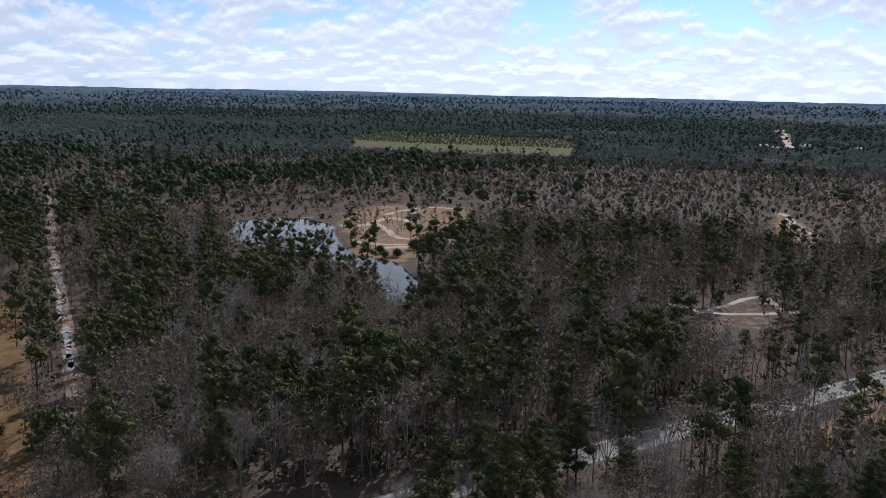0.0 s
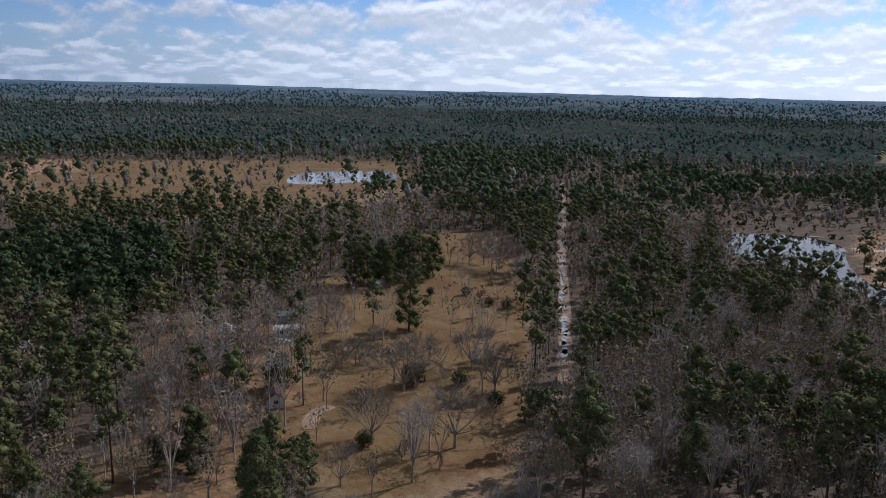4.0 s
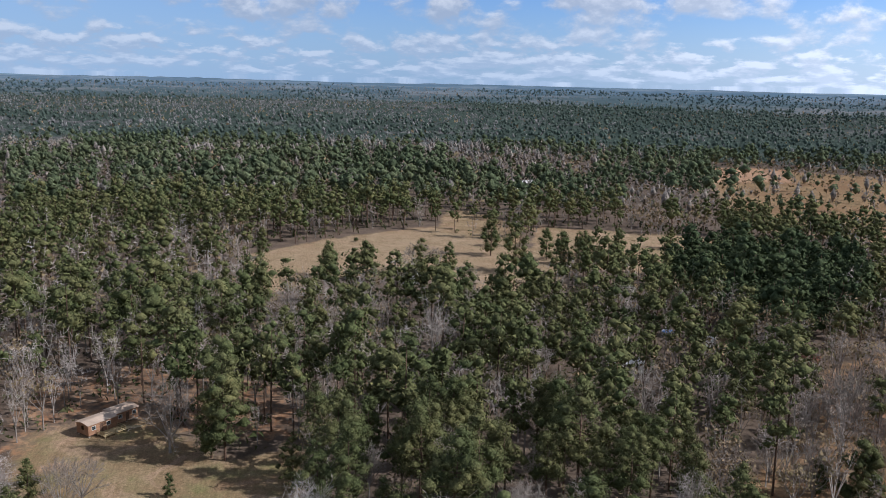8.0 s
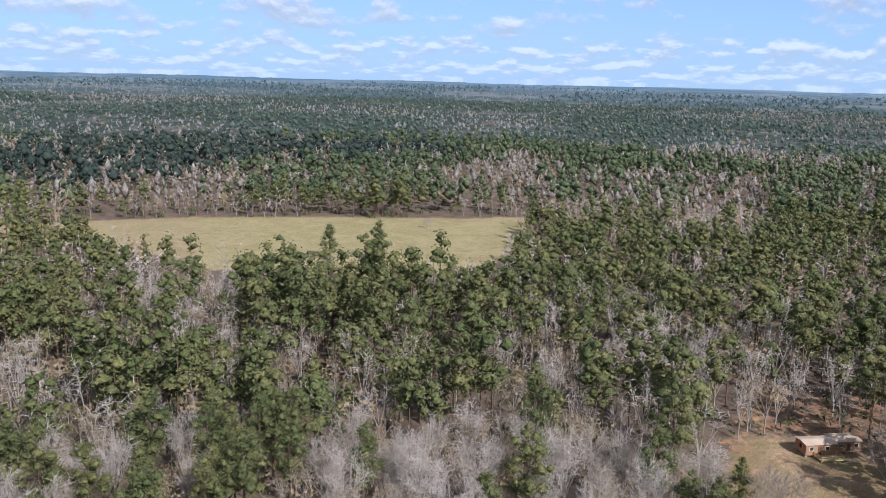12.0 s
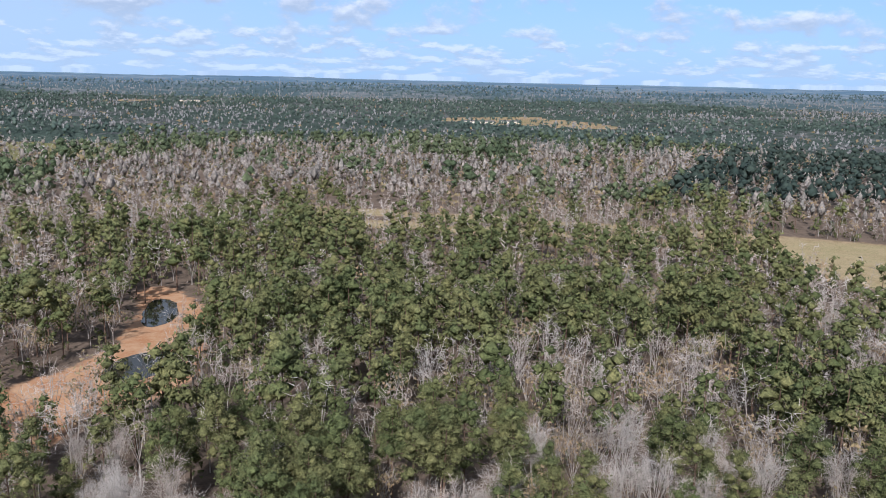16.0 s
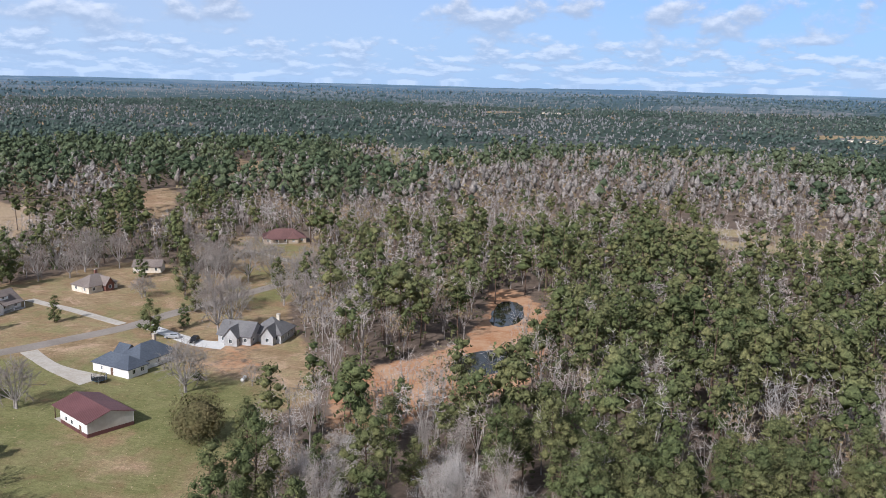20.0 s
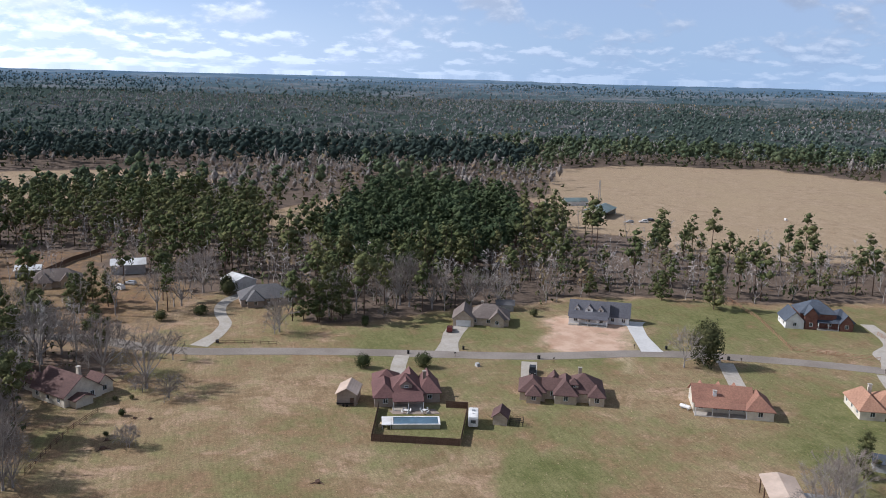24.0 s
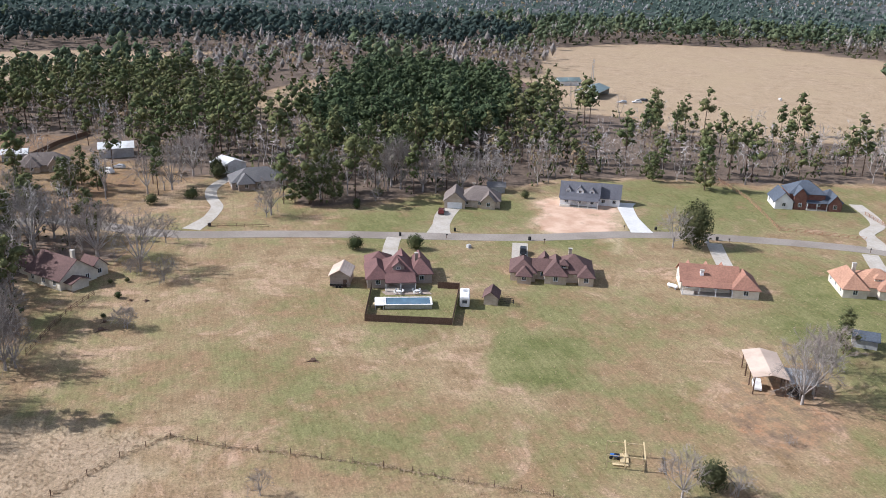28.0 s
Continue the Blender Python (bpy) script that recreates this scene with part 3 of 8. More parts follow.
def smooth_line(points, steps=6, closed=False):
    """A Catmull-Rom line through the points."""
    p = [Vector((*q, 0)) if len(q) == 2 else Vector(q) for q in points]
    n, out = len(p), []
    for i in range(n if closed else n - 1):
        a, b, c, d = ((p[(i + k) % n] for k in (-1, 0, 1, 2)) if closed
                      else (p[max(i - 1, 0)], p[i], p[i + 1], p[min(i + 2, n - 1)]))
        for s in range(steps):
            t = s / steps
            out.append(0.5 * (2 * b + (c - a) * t + (2 * a - 5 * b + 4 * c - d) * t * t + (3 * b - a - 3 * c + d) * t ** 3))
    if not closed:
        out.append(p[-1])
    return out


def ribbon(points, width, z0, z1, steps=6, ragged=0.0):
    """A slab that follows a line."""
    line = smooth_line(points, steps)
    bm, rows = bmesh.new(), []
    for i, q in enumerate(line):
        d = (line[min(i + 1, len(line) - 1)] - line[max(i - 1, 0)]).normalized()
        side = Vector((-d.y, d.x, 0))
        w = width / 2 if not isinstance(width, (list, tuple)) else 0.5 * np.interp(i / (len(line) - 1), np.linspace(0, 1, len(width)), width)
        l, r = (w + ragged * random.uniform(-1, 1) for _ in (0, 1))
        rows.append([bm.verts.new((*(q + side * l).xy, z0)), bm.verts.new((*(q + side * l).xy, z1)),
                     bm.verts.new((*(q - side * r).xy, z1)), bm.verts.new((*(q - side * r).xy, z0))])
    for a, b in zip(rows, rows[1:]):
        for k in range(3):
            bm.faces.new((a[k], a[k + 1], b[k + 1], b[k]))
    bm.faces.new(rows[0])
    bm.faces.new(rows[-1][::-1])
    bmesh.ops.recalc_face_normals(bm, faces=bm.faces)
    return bm


# ---- ground ----
def make_ground():
    n_az = 560
    rings = np.concatenate([[0.0, 30.0, 60.0], np.arange(80, 420, 3.4), 420 * 1.028 ** np.arange(0, 90)])
    rings = np.append(rings[rings < 4860], 4890.0)
    az = np.linspace(0, 2 * np.pi, n_az, endpoint=False)
    r, a = np.meshgrid(rings, az, indexing="ij")
    x, y = -r * np.sin(a), r * np.cos(a)
    z = rise(r) + np.where(r > 1100, 4.0 * np.sin(x / 310 + 1) * np.sin(y / 270) * np.minimum(1, (r - 1100) / 1500), 0)
    z = np.where(r > 4000, rise(r), z)
    cover = np.zeros((*x.shape, 4), np.float32)
    for jx, jy in ((0, 0), (3.6, 1.9), (-3.7, 1.8), (1.8, -3.7), (-1.9, -3.5)):
        base = np.zeros((*x.shape, 3), np.float32)
        for outline, *values in (*UNDERWOOD.values(), *CLEARINGS.values()):
            hit = inside(outline, x + jx, y + jy) | inside(outline, (x + jx) * 1.08, (y + jy) * 1.08)
            base[hit] = values
        for outline in PONDS:
            hit = inside(outline, x + jx, y + jy)
            base[hit] = (0, 0.6, 0)
        cover[..., :3] += base / 5
    cover[..., 3] = 0
    rank = np.zeros(x.shape, np.float32)
    for name, amount in SEDGE.items():
        rank = np.where(inside(CLEARINGS[name][0], x, y), amount, rank)
    for name, amount in PALE.items():
        cover[..., 3] = np.where(inside(CLEARINGS[name][0], x, y) | inside(CLEARINGS[name][0], x * 1.08, y * 1.08), amount, cover[..., 3])
    v = np.stack([x, y, z], -1).reshape(-1, 3)
    i, j = np.meshgrid(np.arange(len(rings) - 1), np.arange(n_az), indexing="ij")
    k = (j + 1) % n_az
    f = np.stack([i * n_az + j, i * n_az + k, (i + 1) * n_az + k, (i + 1) * n_az + j], -1).reshape(-1, 4)[:, ::-1]
    me = mesh_from("ground", v, f, [M_GROUND], smooth=True)
    layer = me.color_attributes.new("cover", "FLOAT_COLOR", "POINT")
    layer.data.foreach_set("color", cover.reshape(-1))
    me.attributes.new("sedge", "FLOAT", "POINT").data.foreach_set("value", rank.astype(np.float32).reshape(-1))
    tagged(new("ground", me), "flat country of dry grass, leaf litter and red clay", "ground", kind="structure")


make_ground()


def make_pond(outline, k):
    line = smooth_line(outline, 5, closed=True)
    bm = prism(bmesh.new(), [(p.x + 0.3 * math.sin(i * 1.7), p.y + 0.3 * math.cos(i * 2.3)) for i, p in enumerate(line)], -0.3, 0.07)
    # second pond: the reflected pale sky is put into the water colour
    ob = part("water", bm, M_PALEWATER if k == 1 else M_WATER)
    tagged(ob, "pond in a pasture, its pale sky reflection painted in" if k == 1 else "still dark pond water reflecting sky and trees", "pond", kind="structure")


for k, outline in enumerate(PONDS):
    make_pond(outline, k)

ROAD = [(276, 62), (272, 38), (260, 21), (252, 5), (248, -16), (243, -39), (236, -64), (228, -95), (224, -128), (215, -155), (199, -186), (186, -203),
        (177, -219), (168, -237), (163, -258), (157, -276), (150, -300), (140, -330)]
tagged(part("road", ribbon(ROAD, 6.4, -0.1, 0.05), M_ASPHALT), "pale worn two-lane asphalt road between lawns", "road", kind="structure")
HIGHWAY = [(-60, 120), (-22, 150), (6, 168), (30, 182), (60, 200), (98, 222), (136, 246), (190, 280), (260, 325), (360, 390)]
highway = tagged(part("road", ribbon(HIGHWAY, 8.5, -0.1, 0.05), M_PALEROAD), "grey asphalt highway half hidden by roadside trees", "road", kind="structure")


def beside(line, off):
    """A line that runs at an even distance beside another."""
    pts = smooth_line(line, 6)
    out = []
    for i, q in enumerate(pts):
        d = (pts[min(i + 1, len(pts) - 1)] - pts[max(i - 1, 0)]).normalized()
        out.append((q.x - d.y * off, q.y + d.x * off))
    return out


for off in (-3.5, 3.5):
    part("edge_line", ribbon(beside(HIGHWAY, off), 0.16, 0.04, 0.056, 1), M_WHITE, highway, "faded white edge line")
for off in (-0.15, 0.15):
    part("centre_line", ribbon(beside(HIGHWAY, off), 0.12, 0.04, 0.056, 1), M_PALEWOOD, highway, "faded yellow centre line")
LANE = [(-88, 196), (-99, 222), (-107, 239), (-120, 267), (-141, 310), (-162, 354), (-183, 398), (-225, 487), (-266, 575), (-330, 712)]
tagged(part("dirt_lane", ribbon(LANE, 4.6, -0.1, 0.05, ragged=0.5), M_TRACK), "sandy lane with standing puddles between woods", "lane", kind="structure")



def make_puddle(x, y, turn, long, wide):
    line = [(long * math.cos(t) * (1 + 0.25 * math.sin(3 * t + x)), wide * math.sin(t) * (1 + 0.3 * math.cos(2 * t + y))) for t in np.linspace(0, 2 * math.pi, 18, endpoint=False)]
    ob = part("puddle", prism(bmesh.new(), line, -0.05, 0.075), M_PALEWATER)
    ob.matrix_basis = pose(x, y, 0, 0, 0, turn)
    tagged(ob, "bright puddle standing in the sandy lane", "puddle", "puddles in the lane")


LANE_LINE = smooth_line(LANE, 10)
for i in range(20, 80):
    if random.random() < 0.55:
        p, q = LANE_LINE[i], LANE_LINE[i + 1]
        make_puddle(p.x + random.uniform(-0.4, 0.4), p.y, math.degrees(math.atan2(q.y - p.y, q.x - p.x)), random.uniform(2.2, 4.4), random.uniform(0.9, 1.6))


def sand_track(points, width):
    tagged(part("dirt_track", ribbon(points, width, -0.1, 0.06, ragged=0.6), M_SAND), "pale sandy track between the trees", "track", kind="structure")


sand_track([(-61.0, 511.5), (-46.6, 513.5), (-37.7, 538.0), (-28.3, 545.0), (-19.3, 531.4)], 5.5)
sand_track([(-42.5, 528.1), (-30.8, 495.8), (-24.5, 473.8), (-16.8, 467.5)], 4.6)
sand_track([(-30.6, 439.2), (-22.8, 442.6), (-14.8, 446.1)], 4.4)
sand_track([(-48, 462), (-40, 452), (-28, 450), (-14, 452), (2, 470)], 3.6)
sand_track([(-36, 560), (-20, 590), (0, 600), (16, 585)], 5.0)
sand_track([(86.3, 335.7), (95.6, 327.2), (101.0, 320.3), (112.9, 328.7), (127.2, 342.5), (136.6, 346.6)], 3.0)
sand_track([(100.6, 318.8), (110.9, 316.8), (126.0, 318.1), (143.3, 322.3)], 3.2)
sand_track([(136.6, 346.6), (135.3, 332.9), (134.7, 321.6)], 2.8)
sand_track([(242.7, 612.9), (243.9, 594.1), (231.5, 549.7), (227.2, 505.3)], 5.0)
FAR_ROAD = ribbon([(507, 1240), (585, 1452), (665, 1672), (746, 1893)], 13, -0.2, 0.6)
for q in FAR_ROAD.verts:
    q.co.z += float(rise(q.co.xy.length))
tagged(part("road", FAR_ROAD, M_SAND), "far straight pale road through a village", "road", kind="structure")


def distant_hills():
    """A low ring of hills where the land ends, blue with painted haze."""
    m, n, bsdf = material("hazy_hills")
    co = n.add("ShaderNodeTexCoord").outputs["Object"]
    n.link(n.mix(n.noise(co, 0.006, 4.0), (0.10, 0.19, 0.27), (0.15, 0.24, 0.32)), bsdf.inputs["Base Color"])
    bsdf.inputs["Roughness"].default_value = 1.0
    t = np.linspace(0, 2 * np.pi, 720, endpoint=False)
    top = 60.0 + 3.0 * np.sin(t * 7 + 1) + 2.0 * np.sin(t * 17) + 0.8 * np.sin(t * 61 + 2)
    x, y = -np.sin(t), np.cos(t)
    v = np.concatenate([np.stack([x * 4600, y * 4600, np.full_like(t, 30)], 1), np.stack([x * 4740, y * 4740, top], 1), np.stack([x * 4880, y * 4880, np.full_like(t, 40)], 1)])
    i = np.arange(720)
    k = (i + 1) % 720
    f = np.concatenate([np.stack([i + o, 720 + i + o, 720 + k + o, k + o], 1) for o in (0, 720)])
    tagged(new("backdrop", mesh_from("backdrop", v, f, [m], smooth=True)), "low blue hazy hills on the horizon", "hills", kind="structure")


distant_hills()


# ---- houses ----
def siding(name, a, b, **k):
    return surface(name, a, b, 1.2, 0.25, 0.8, bump=0.15, **k)


def shingles(name, c, **k):
    return surface(name, tuple(x * 0.82 for x in c), tuple(x * 1.18 for x in c), 2.2, 0.18, 0.9, bump=0.35, stain=(0.82, 0.82, 0.84), **k)


def metal_sheet(name, c, ribs=0.6):
    return surface(name, tuple(x * 0.93 for x in c), tuple(x * 1.05 for x in c), 1.0, 0.15, 0.5, 0.15, 0.5, ribs=ribs)


R_MAROON, R_BROWN = shingles("maroon_shingles", (0.155, 0.082, 0.076)), shingles("red_brown_shingles", (0.135, 0.08, 0.072))
R_ORANGE, R_TAN = shingles("terracotta_shingles", (0.31, 0.16, 0.112)), shingles("sandy_red_shingles", (0.40, 0.225, 0.15))
R_BLUE, R_GREY = shingles("blue_grey_shingles", (0.085, 0.10, 0.125)), shingles("grey_shingles", (0.155, 0.15, 0.15))
R_TAUPE, R_SLATE = shingles("taupe_shingles", (0.20, 0.165, 0.145)), shingles("slate_grey_shingles", (0.12, 0.12, 0.135))
R_MAROONMETAL, R_BEIGEMETAL = metal_sheet("maroon_sheet_metal", (0.16, 0.07, 0.07)), metal_sheet("beige_sheet_metal", (0.66, 0.52, 0.42))
R_WHITEMETAL, R_GREENMETAL = metal_sheet("white_sheet_metal", (0.74, 0.75, 0.75)), metal_sheet("grey_green_sheet_metal", (0.19, 0.25, 0.25))
R_RUST = metal_sheet("rusty_sheet_metal", (0.30, 0.13, 0.08))
W_BRICK, W_BUFF = siding("dark_red_brick", (0.16, 0.07, 0.055), (0.24, 0.12, 0.09)), siding("buff_brick", (0.42, 0.34, 0.26), (0.52, 0.43, 0.34))
W_GREY, W_TAUPE = siding("grey_siding", (0.36, 0.36, 0.36), (0.44, 0.44, 0.44)), siding("taupe_siding", (0.30, 0.24, 0.20), (0.38, 0.31, 0.26))
W_CEDAR = siding("cedar_boards", (0.33, 0.18, 0.11), (0.42, 0.25, 0.16))
W_RIB = surface("ribbed_wall_sheet", (0.50, 0.47, 0.42), (0.56, 0.53, 0.48), 1.0, 0.2, 0.6, 0.1, 0.8, ribs=0.5)
M_BLUE = surface("blue_pool_cover", (0.075, 0.14, 0.20), (0.10, 0.18, 0.25), 0.5, 0.3, 0.25)


def flat_wall(bm, along, at, u0, u1, z0, z1, holes, thick=0.22, inward=1):
    """One straight wall with openings through it. along: 'x' or 'y'; holes: (centre, sill, width, height)."""
    def slab(a, b, lo, hi):
        if b - a < 0.01 or hi - lo < 0.01:
            return
        c, d = sorted((at, at + inward * thick))
        box(bm, a, b, c, d, lo, hi) if along == "x" else box(bm, c, d, a, b, lo, hi)
    u = u0
    for c, sill, w, h in sorted(holes):
        a, b = max(c - w / 2, u), min(c + w / 2, u1)
        slab(u, a, z0, z1)
        slab(a, b, z0, z0 + sill)
        slab(a, b, min(z0 + sill + h, z1), z1)
        u = b
    slab(u, u1, z0, z1)


def roof_bmesh(x0, x1, y0, y1, z, up, kind, over=0.45, thick=0.16):
    """A hip (h) or gable (g) roof with its ridge along x or y, eaves that hang over, and a thickness."""
    if kind[1] == "y":
        swap = lambda p: (p[1], p[0], p[2])
        x0, x1, y0, y1 = y0, y1, x0, x1
    else:
        swap = lambda p: p
    half = (y1 - y0) / 2
    slope = up / half
    ze, zr, ym = z - over * slope, z + up, (y0 + y1) / 2
    X0, X1, Y0, Y1 = x0 - over, x1 + over, y0 - over, y1 + over
    run = min(half + over, (X1 - X0) / 2 - 0.05) if kind[0] == "h" else 0.0
    top = [(X0, Y0, ze), (X1, Y0, ze), (X1, Y1, ze), (X0, Y1, ze), (X0 + run, ym, zr), (X1 - run, ym, zr)]
    bm = bmesh.new()
    hi = [bm.verts.new(swap(p)) for p in top]
    lo = [bm.verts.new(swap((p[0], p[1], p[2] - thick))) for p in top]
    faces = [(0, 1, 5, 4), (2, 3, 4, 5), (1, 2, 5), (3, 0, 4)] if kind[0] == "h" else [(0, 1, 5, 4), (2, 3, 4, 5)]
    for f in faces:
        bm.faces.new([hi[i] for i in f])
        bm.faces.new([lo[i] for i in f[::-1]])
    rim = [0, 1, 2, 3] if kind[0] == "h" else [0, 1, 5, 2, 3, 4]
    for i, j in zip(rim, rim[1:] + rim[:1]):
        bm.faces.new((hi[i], lo[i], lo[j], hi[j]))
    bmesh.ops.recalc_face_normals(bm, faces=bm.faces)
    return bm


def opening(parent, side, wing, c, sill, w, h, kind):
    """A window, door or garage door set into a wall's opening."""
    x0, x1, y0, y1, z0 = wing[:5]
    if side in "fb":
        at, turn = ((x0 + x1) / 2 + c, y0 if side == "f" else y1), 0 if side == "f" else 180
    else:
        at, turn = (x0 if side == "l" else x1, (y0 + y1) / 2 + c), -90 if side == "l" else 90
    m = pose(at[0], at[1], z0 + sill, 0, 0, turn)
    if kind == "window":
        bm = bmesh.new()
        for d in ((-w / 2, w / 2, -0.05, 0.1, 0, 0.1), (-w / 2, w / 2, -0.05, 0.1, h - 0.1, h), (-w / 2, -w / 2 + 0.1, -0.05, 0.1, 0.1, h - 0.1),
                  (w / 2 - 0.1, w / 2, -0.05, 0.1, 0.1, h - 0.1), (-0.03, 0.03, 0.0, 0.08, 0.1, h - 0.1)):
            box(bm, *d)
        frame_ = part("window", bm, M_WHITE, parent, at=m)
        part("pane", boxed(-w / 2 + 0.1, w / 2 - 0.1, 0.03, 0.06, 0.1, h - 0.1), M_GLASS, frame_)
    elif kind == "door":
        bm = boxed(-w / 2, w / 2, 0.03, 0.09, 0, h)
        box(bm, -w / 2 + 0.15, w / 2 - 0.15, 0.0, 0.03, 0.15, h * 0.45)
        door = part("door", bm, M_WOOD, parent, at=m)
        part("handle", boxed(w / 2 - 0.18, w / 2 - 0.1, -0.05, 0.03, 1.0, 1.12), M_STEEL, door)
    else:
        door = part("garage_door", boxed(-w / 2, w / 2, 0.08, 0.12, 0, h), M_WHITE, parent, at=m)
        for i in range(4):
            part("panel", boxed(-w / 2 + 0.05, w / 2 - 0.05, 0.03, 0.08, i * h / 4 + 0.03, (i + 1) * h / 4 - 0.03), M_WHITE, door)


def auto_windows(wing, side):
    x0, x1, y0, y1, z0, eave = wing[:6]
    run = x1 - x0 if side in "fb" else y1 - y0
    n = int(run // 3.6)
    return [(side, (i - (n - 1) / 2) * run / max(n, 1), 0.9 if eave - z0 < 3.4 else 1.0, 1.25, 1.35, "window") for i in range(n)] if eave - z0 > 2.3 else []


def house(o, to, wings, wall, roof, label, name="house", category="house", group="houses in the country", chimneys=(), porches=(), extra=(), plain=False):
    """wings: (x0, x1, y0, y1, foot, eave, rise, roof kind[, wall material]); extra: (wing number, side, offset, sill, width, height, kind)."""
    d = Vector((to[0] - o[0], to[1] - o[1]))
    turn = math.degrees(math.atan2(d.y, d.x))
    root = thing(name, pose(o[0], o[1], 0, 0, 0, turn), label, category, group)
    cx = cy = 0.0
    for k, wing in enumerate(wings):
        x0, x1, y0, y1, z0, eave, up, kind = wing[:8]
        mat = wing[8] if len(wing) > 8 else wall
        holes = [(s, *rest) for i, s, *rest in extra if i == k]
        for side in "fbrl":
            if not any(h[0] == side for h in holes) and not plain:
                holes += auto_windows(wing, side)
        if z0 > 1.0:
            holes.append(("f" if kind[1] == "y" else "f", 0.0, 0.25, min(1.1, (x1 - x0) * 0.55), max(0.6, eave - z0 - 0.4), "window"))
        bm = bmesh.new()
        ux, uy = (x0 + x1) / 2, (y0 + y1) / 2
        top = eave - 0.02
        pick = lambda s, u: [(u + h[1], h[2], h[3], h[4]) for h in holes if h[0] == s]
        flat_wall(bm, "x", y0, x0, x1, z0, top, pick("f", ux), inward=1)
        flat_wall(bm, "x", y1, x0, x1, z0, top, pick("b", ux), inward=-1)
        flat_wall(bm, "y", x0, y0 + 0.22, y1 - 0.22, z0, top, pick("l", uy), inward=1)
        flat_wall(bm, "y", x1, y0 + 0.22, y1 - 0.22, z0, top, pick("r", uy), inward=-1)
        if kind[0] == "g":
            for end in (0, 1):
                if kind[1] == "x":
                    a = x0 if end == 0 else x1 - 0.2
                    tri = [(a, y0, top), (a, y1, top), (a, uy, top + up - 0.05)]
                    shift = Vector((0.2, 0, 0))
                else:
                    a = y0 if end == 0 else y1 - 0.2
                    tri = [(x0, a, top), (x1, a, top), (ux, a, top + up - 0.05)]
                    shift = Vector((0, 0.2, 0))
                A = [bm.verts.new(p) for p in tri]
                B = [bm.verts.new(Vector(p) + shift) for p in tri]
                bm.faces.new(A)
                bm.faces.new(B[::-1])
                for i in range(3):
                    bm.faces.new((A[i], A[(i + 1) % 3], B[(i + 1) % 3], B[i]))
        bmesh.ops.remove_doubles(bm, verts=bm.verts, dist=0.002)
        bmesh.ops.recalc_face_normals(bm, faces=bm.faces)
        part("wall", bm, mat, root)
        for h in holes:
            if h[-1] == "open":
                continue
            opening(root, h[0], wing, *h[1:])
        part("roof", roof_bmesh(x0, x1, y0, y1, eave, up, kind, 0.45 if z0 < 1 else 0.2), roof, root)
        if z0 < 1:
            cx, cy = max(cx, x1), max(cy, y1)
    for x, y, z, s, mat in chimneys:
        ch = part("chimney", boxed(x - s, x + s, y - s * 0.8, y + s * 0.8, 2.0, z), mat, root)
        part("cap", boxed(x - s - 0.1, x + s + 0.1, y - s * 0.8 - 0.1, y + s * 0.8 + 0.1, z, z + 0.15), M_CONCRETE, ch)
    for x0, x1, y0, y1, zf, zb in porches:
        bm = bmesh.new()
        v = [bm.verts.new(p) for p in ((x0, y0, zf), (x1, y0, zf), (x1, y1, zb), (x0, y1, zb), (x0, y0, zf - 0.15), (x1, y0, zf - 0.15), (x1, y1, zb - 0.15), (x0, y1, zb - 0.15))]
        for f in ((0, 1, 2, 3), (7, 6, 5, 4), (4, 5, 1, 0), (5, 6, 2, 1), (6, 7, 3, 2), (7, 4, 0, 3)):
            bm.faces.new([v[i] for i in f])
        part("porch_roof", bm, roof, root)
        part("porch_floor", boxed(x0, x1, y0, y1 - 0.05, 0.0, 0.18), M_CONCRETE, root)
        n = max(2, int((x1 - x0) / 3.2) + 1)
        for i in range(n):
            px = x0 + 0.15 + (x1 - x0 - 0.3) * i / (n - 1)
            part("post", boxed(px - 0.1, px + 0.1, y0 + 0.1, y0 + 0.3, 0.18, zf - 0.12), M_WHITE, root)
    mid = root.matrix_basis @ Vector((cx / 2, cy / 2, 0))
    HOUSE_SPOTS.append((mid.x, mid.y, max(cx, cy) * 0.62 + 2.0))
    return root


# subdivision between the road and the wood
house((198.5, -39.6), (196.1, -55.0), [
    (0, 5.5, 0, 11.5, 0, 2.9, 2.3, "hy"), (3.5, 12.5, 1, 12, 0, 3.1, 3.5, "hx"), (11.5, 16.8, 2.5, 12.5, 0, 2.9, 2.4, "hx"),
    (0.3, 7, 10.5, 17.5, 0, 2.8, 2.2, "hy"), (7.4, 12.0, 9.5, 14.5, 0, 3.0, 2.5, "gy"), (12.4, 16.4, 9, 14.0, 0, 3.0, 2.2, "gy"),
    (6.6, 9.6, 2.4, 5.4, 3.8, 4.9, 1.2, "gy")], W_TAUPE, R_MAROON, "brick house with many-gabled maroon roof beside a fenced pool",
    chimneys=[(13.2, 8.0, 6.4, 0.4, W_TAUPE)], porches=[(4.4, 12.2, -3.0, 1.2, 2.5, 3.55)], group="houses along the road")
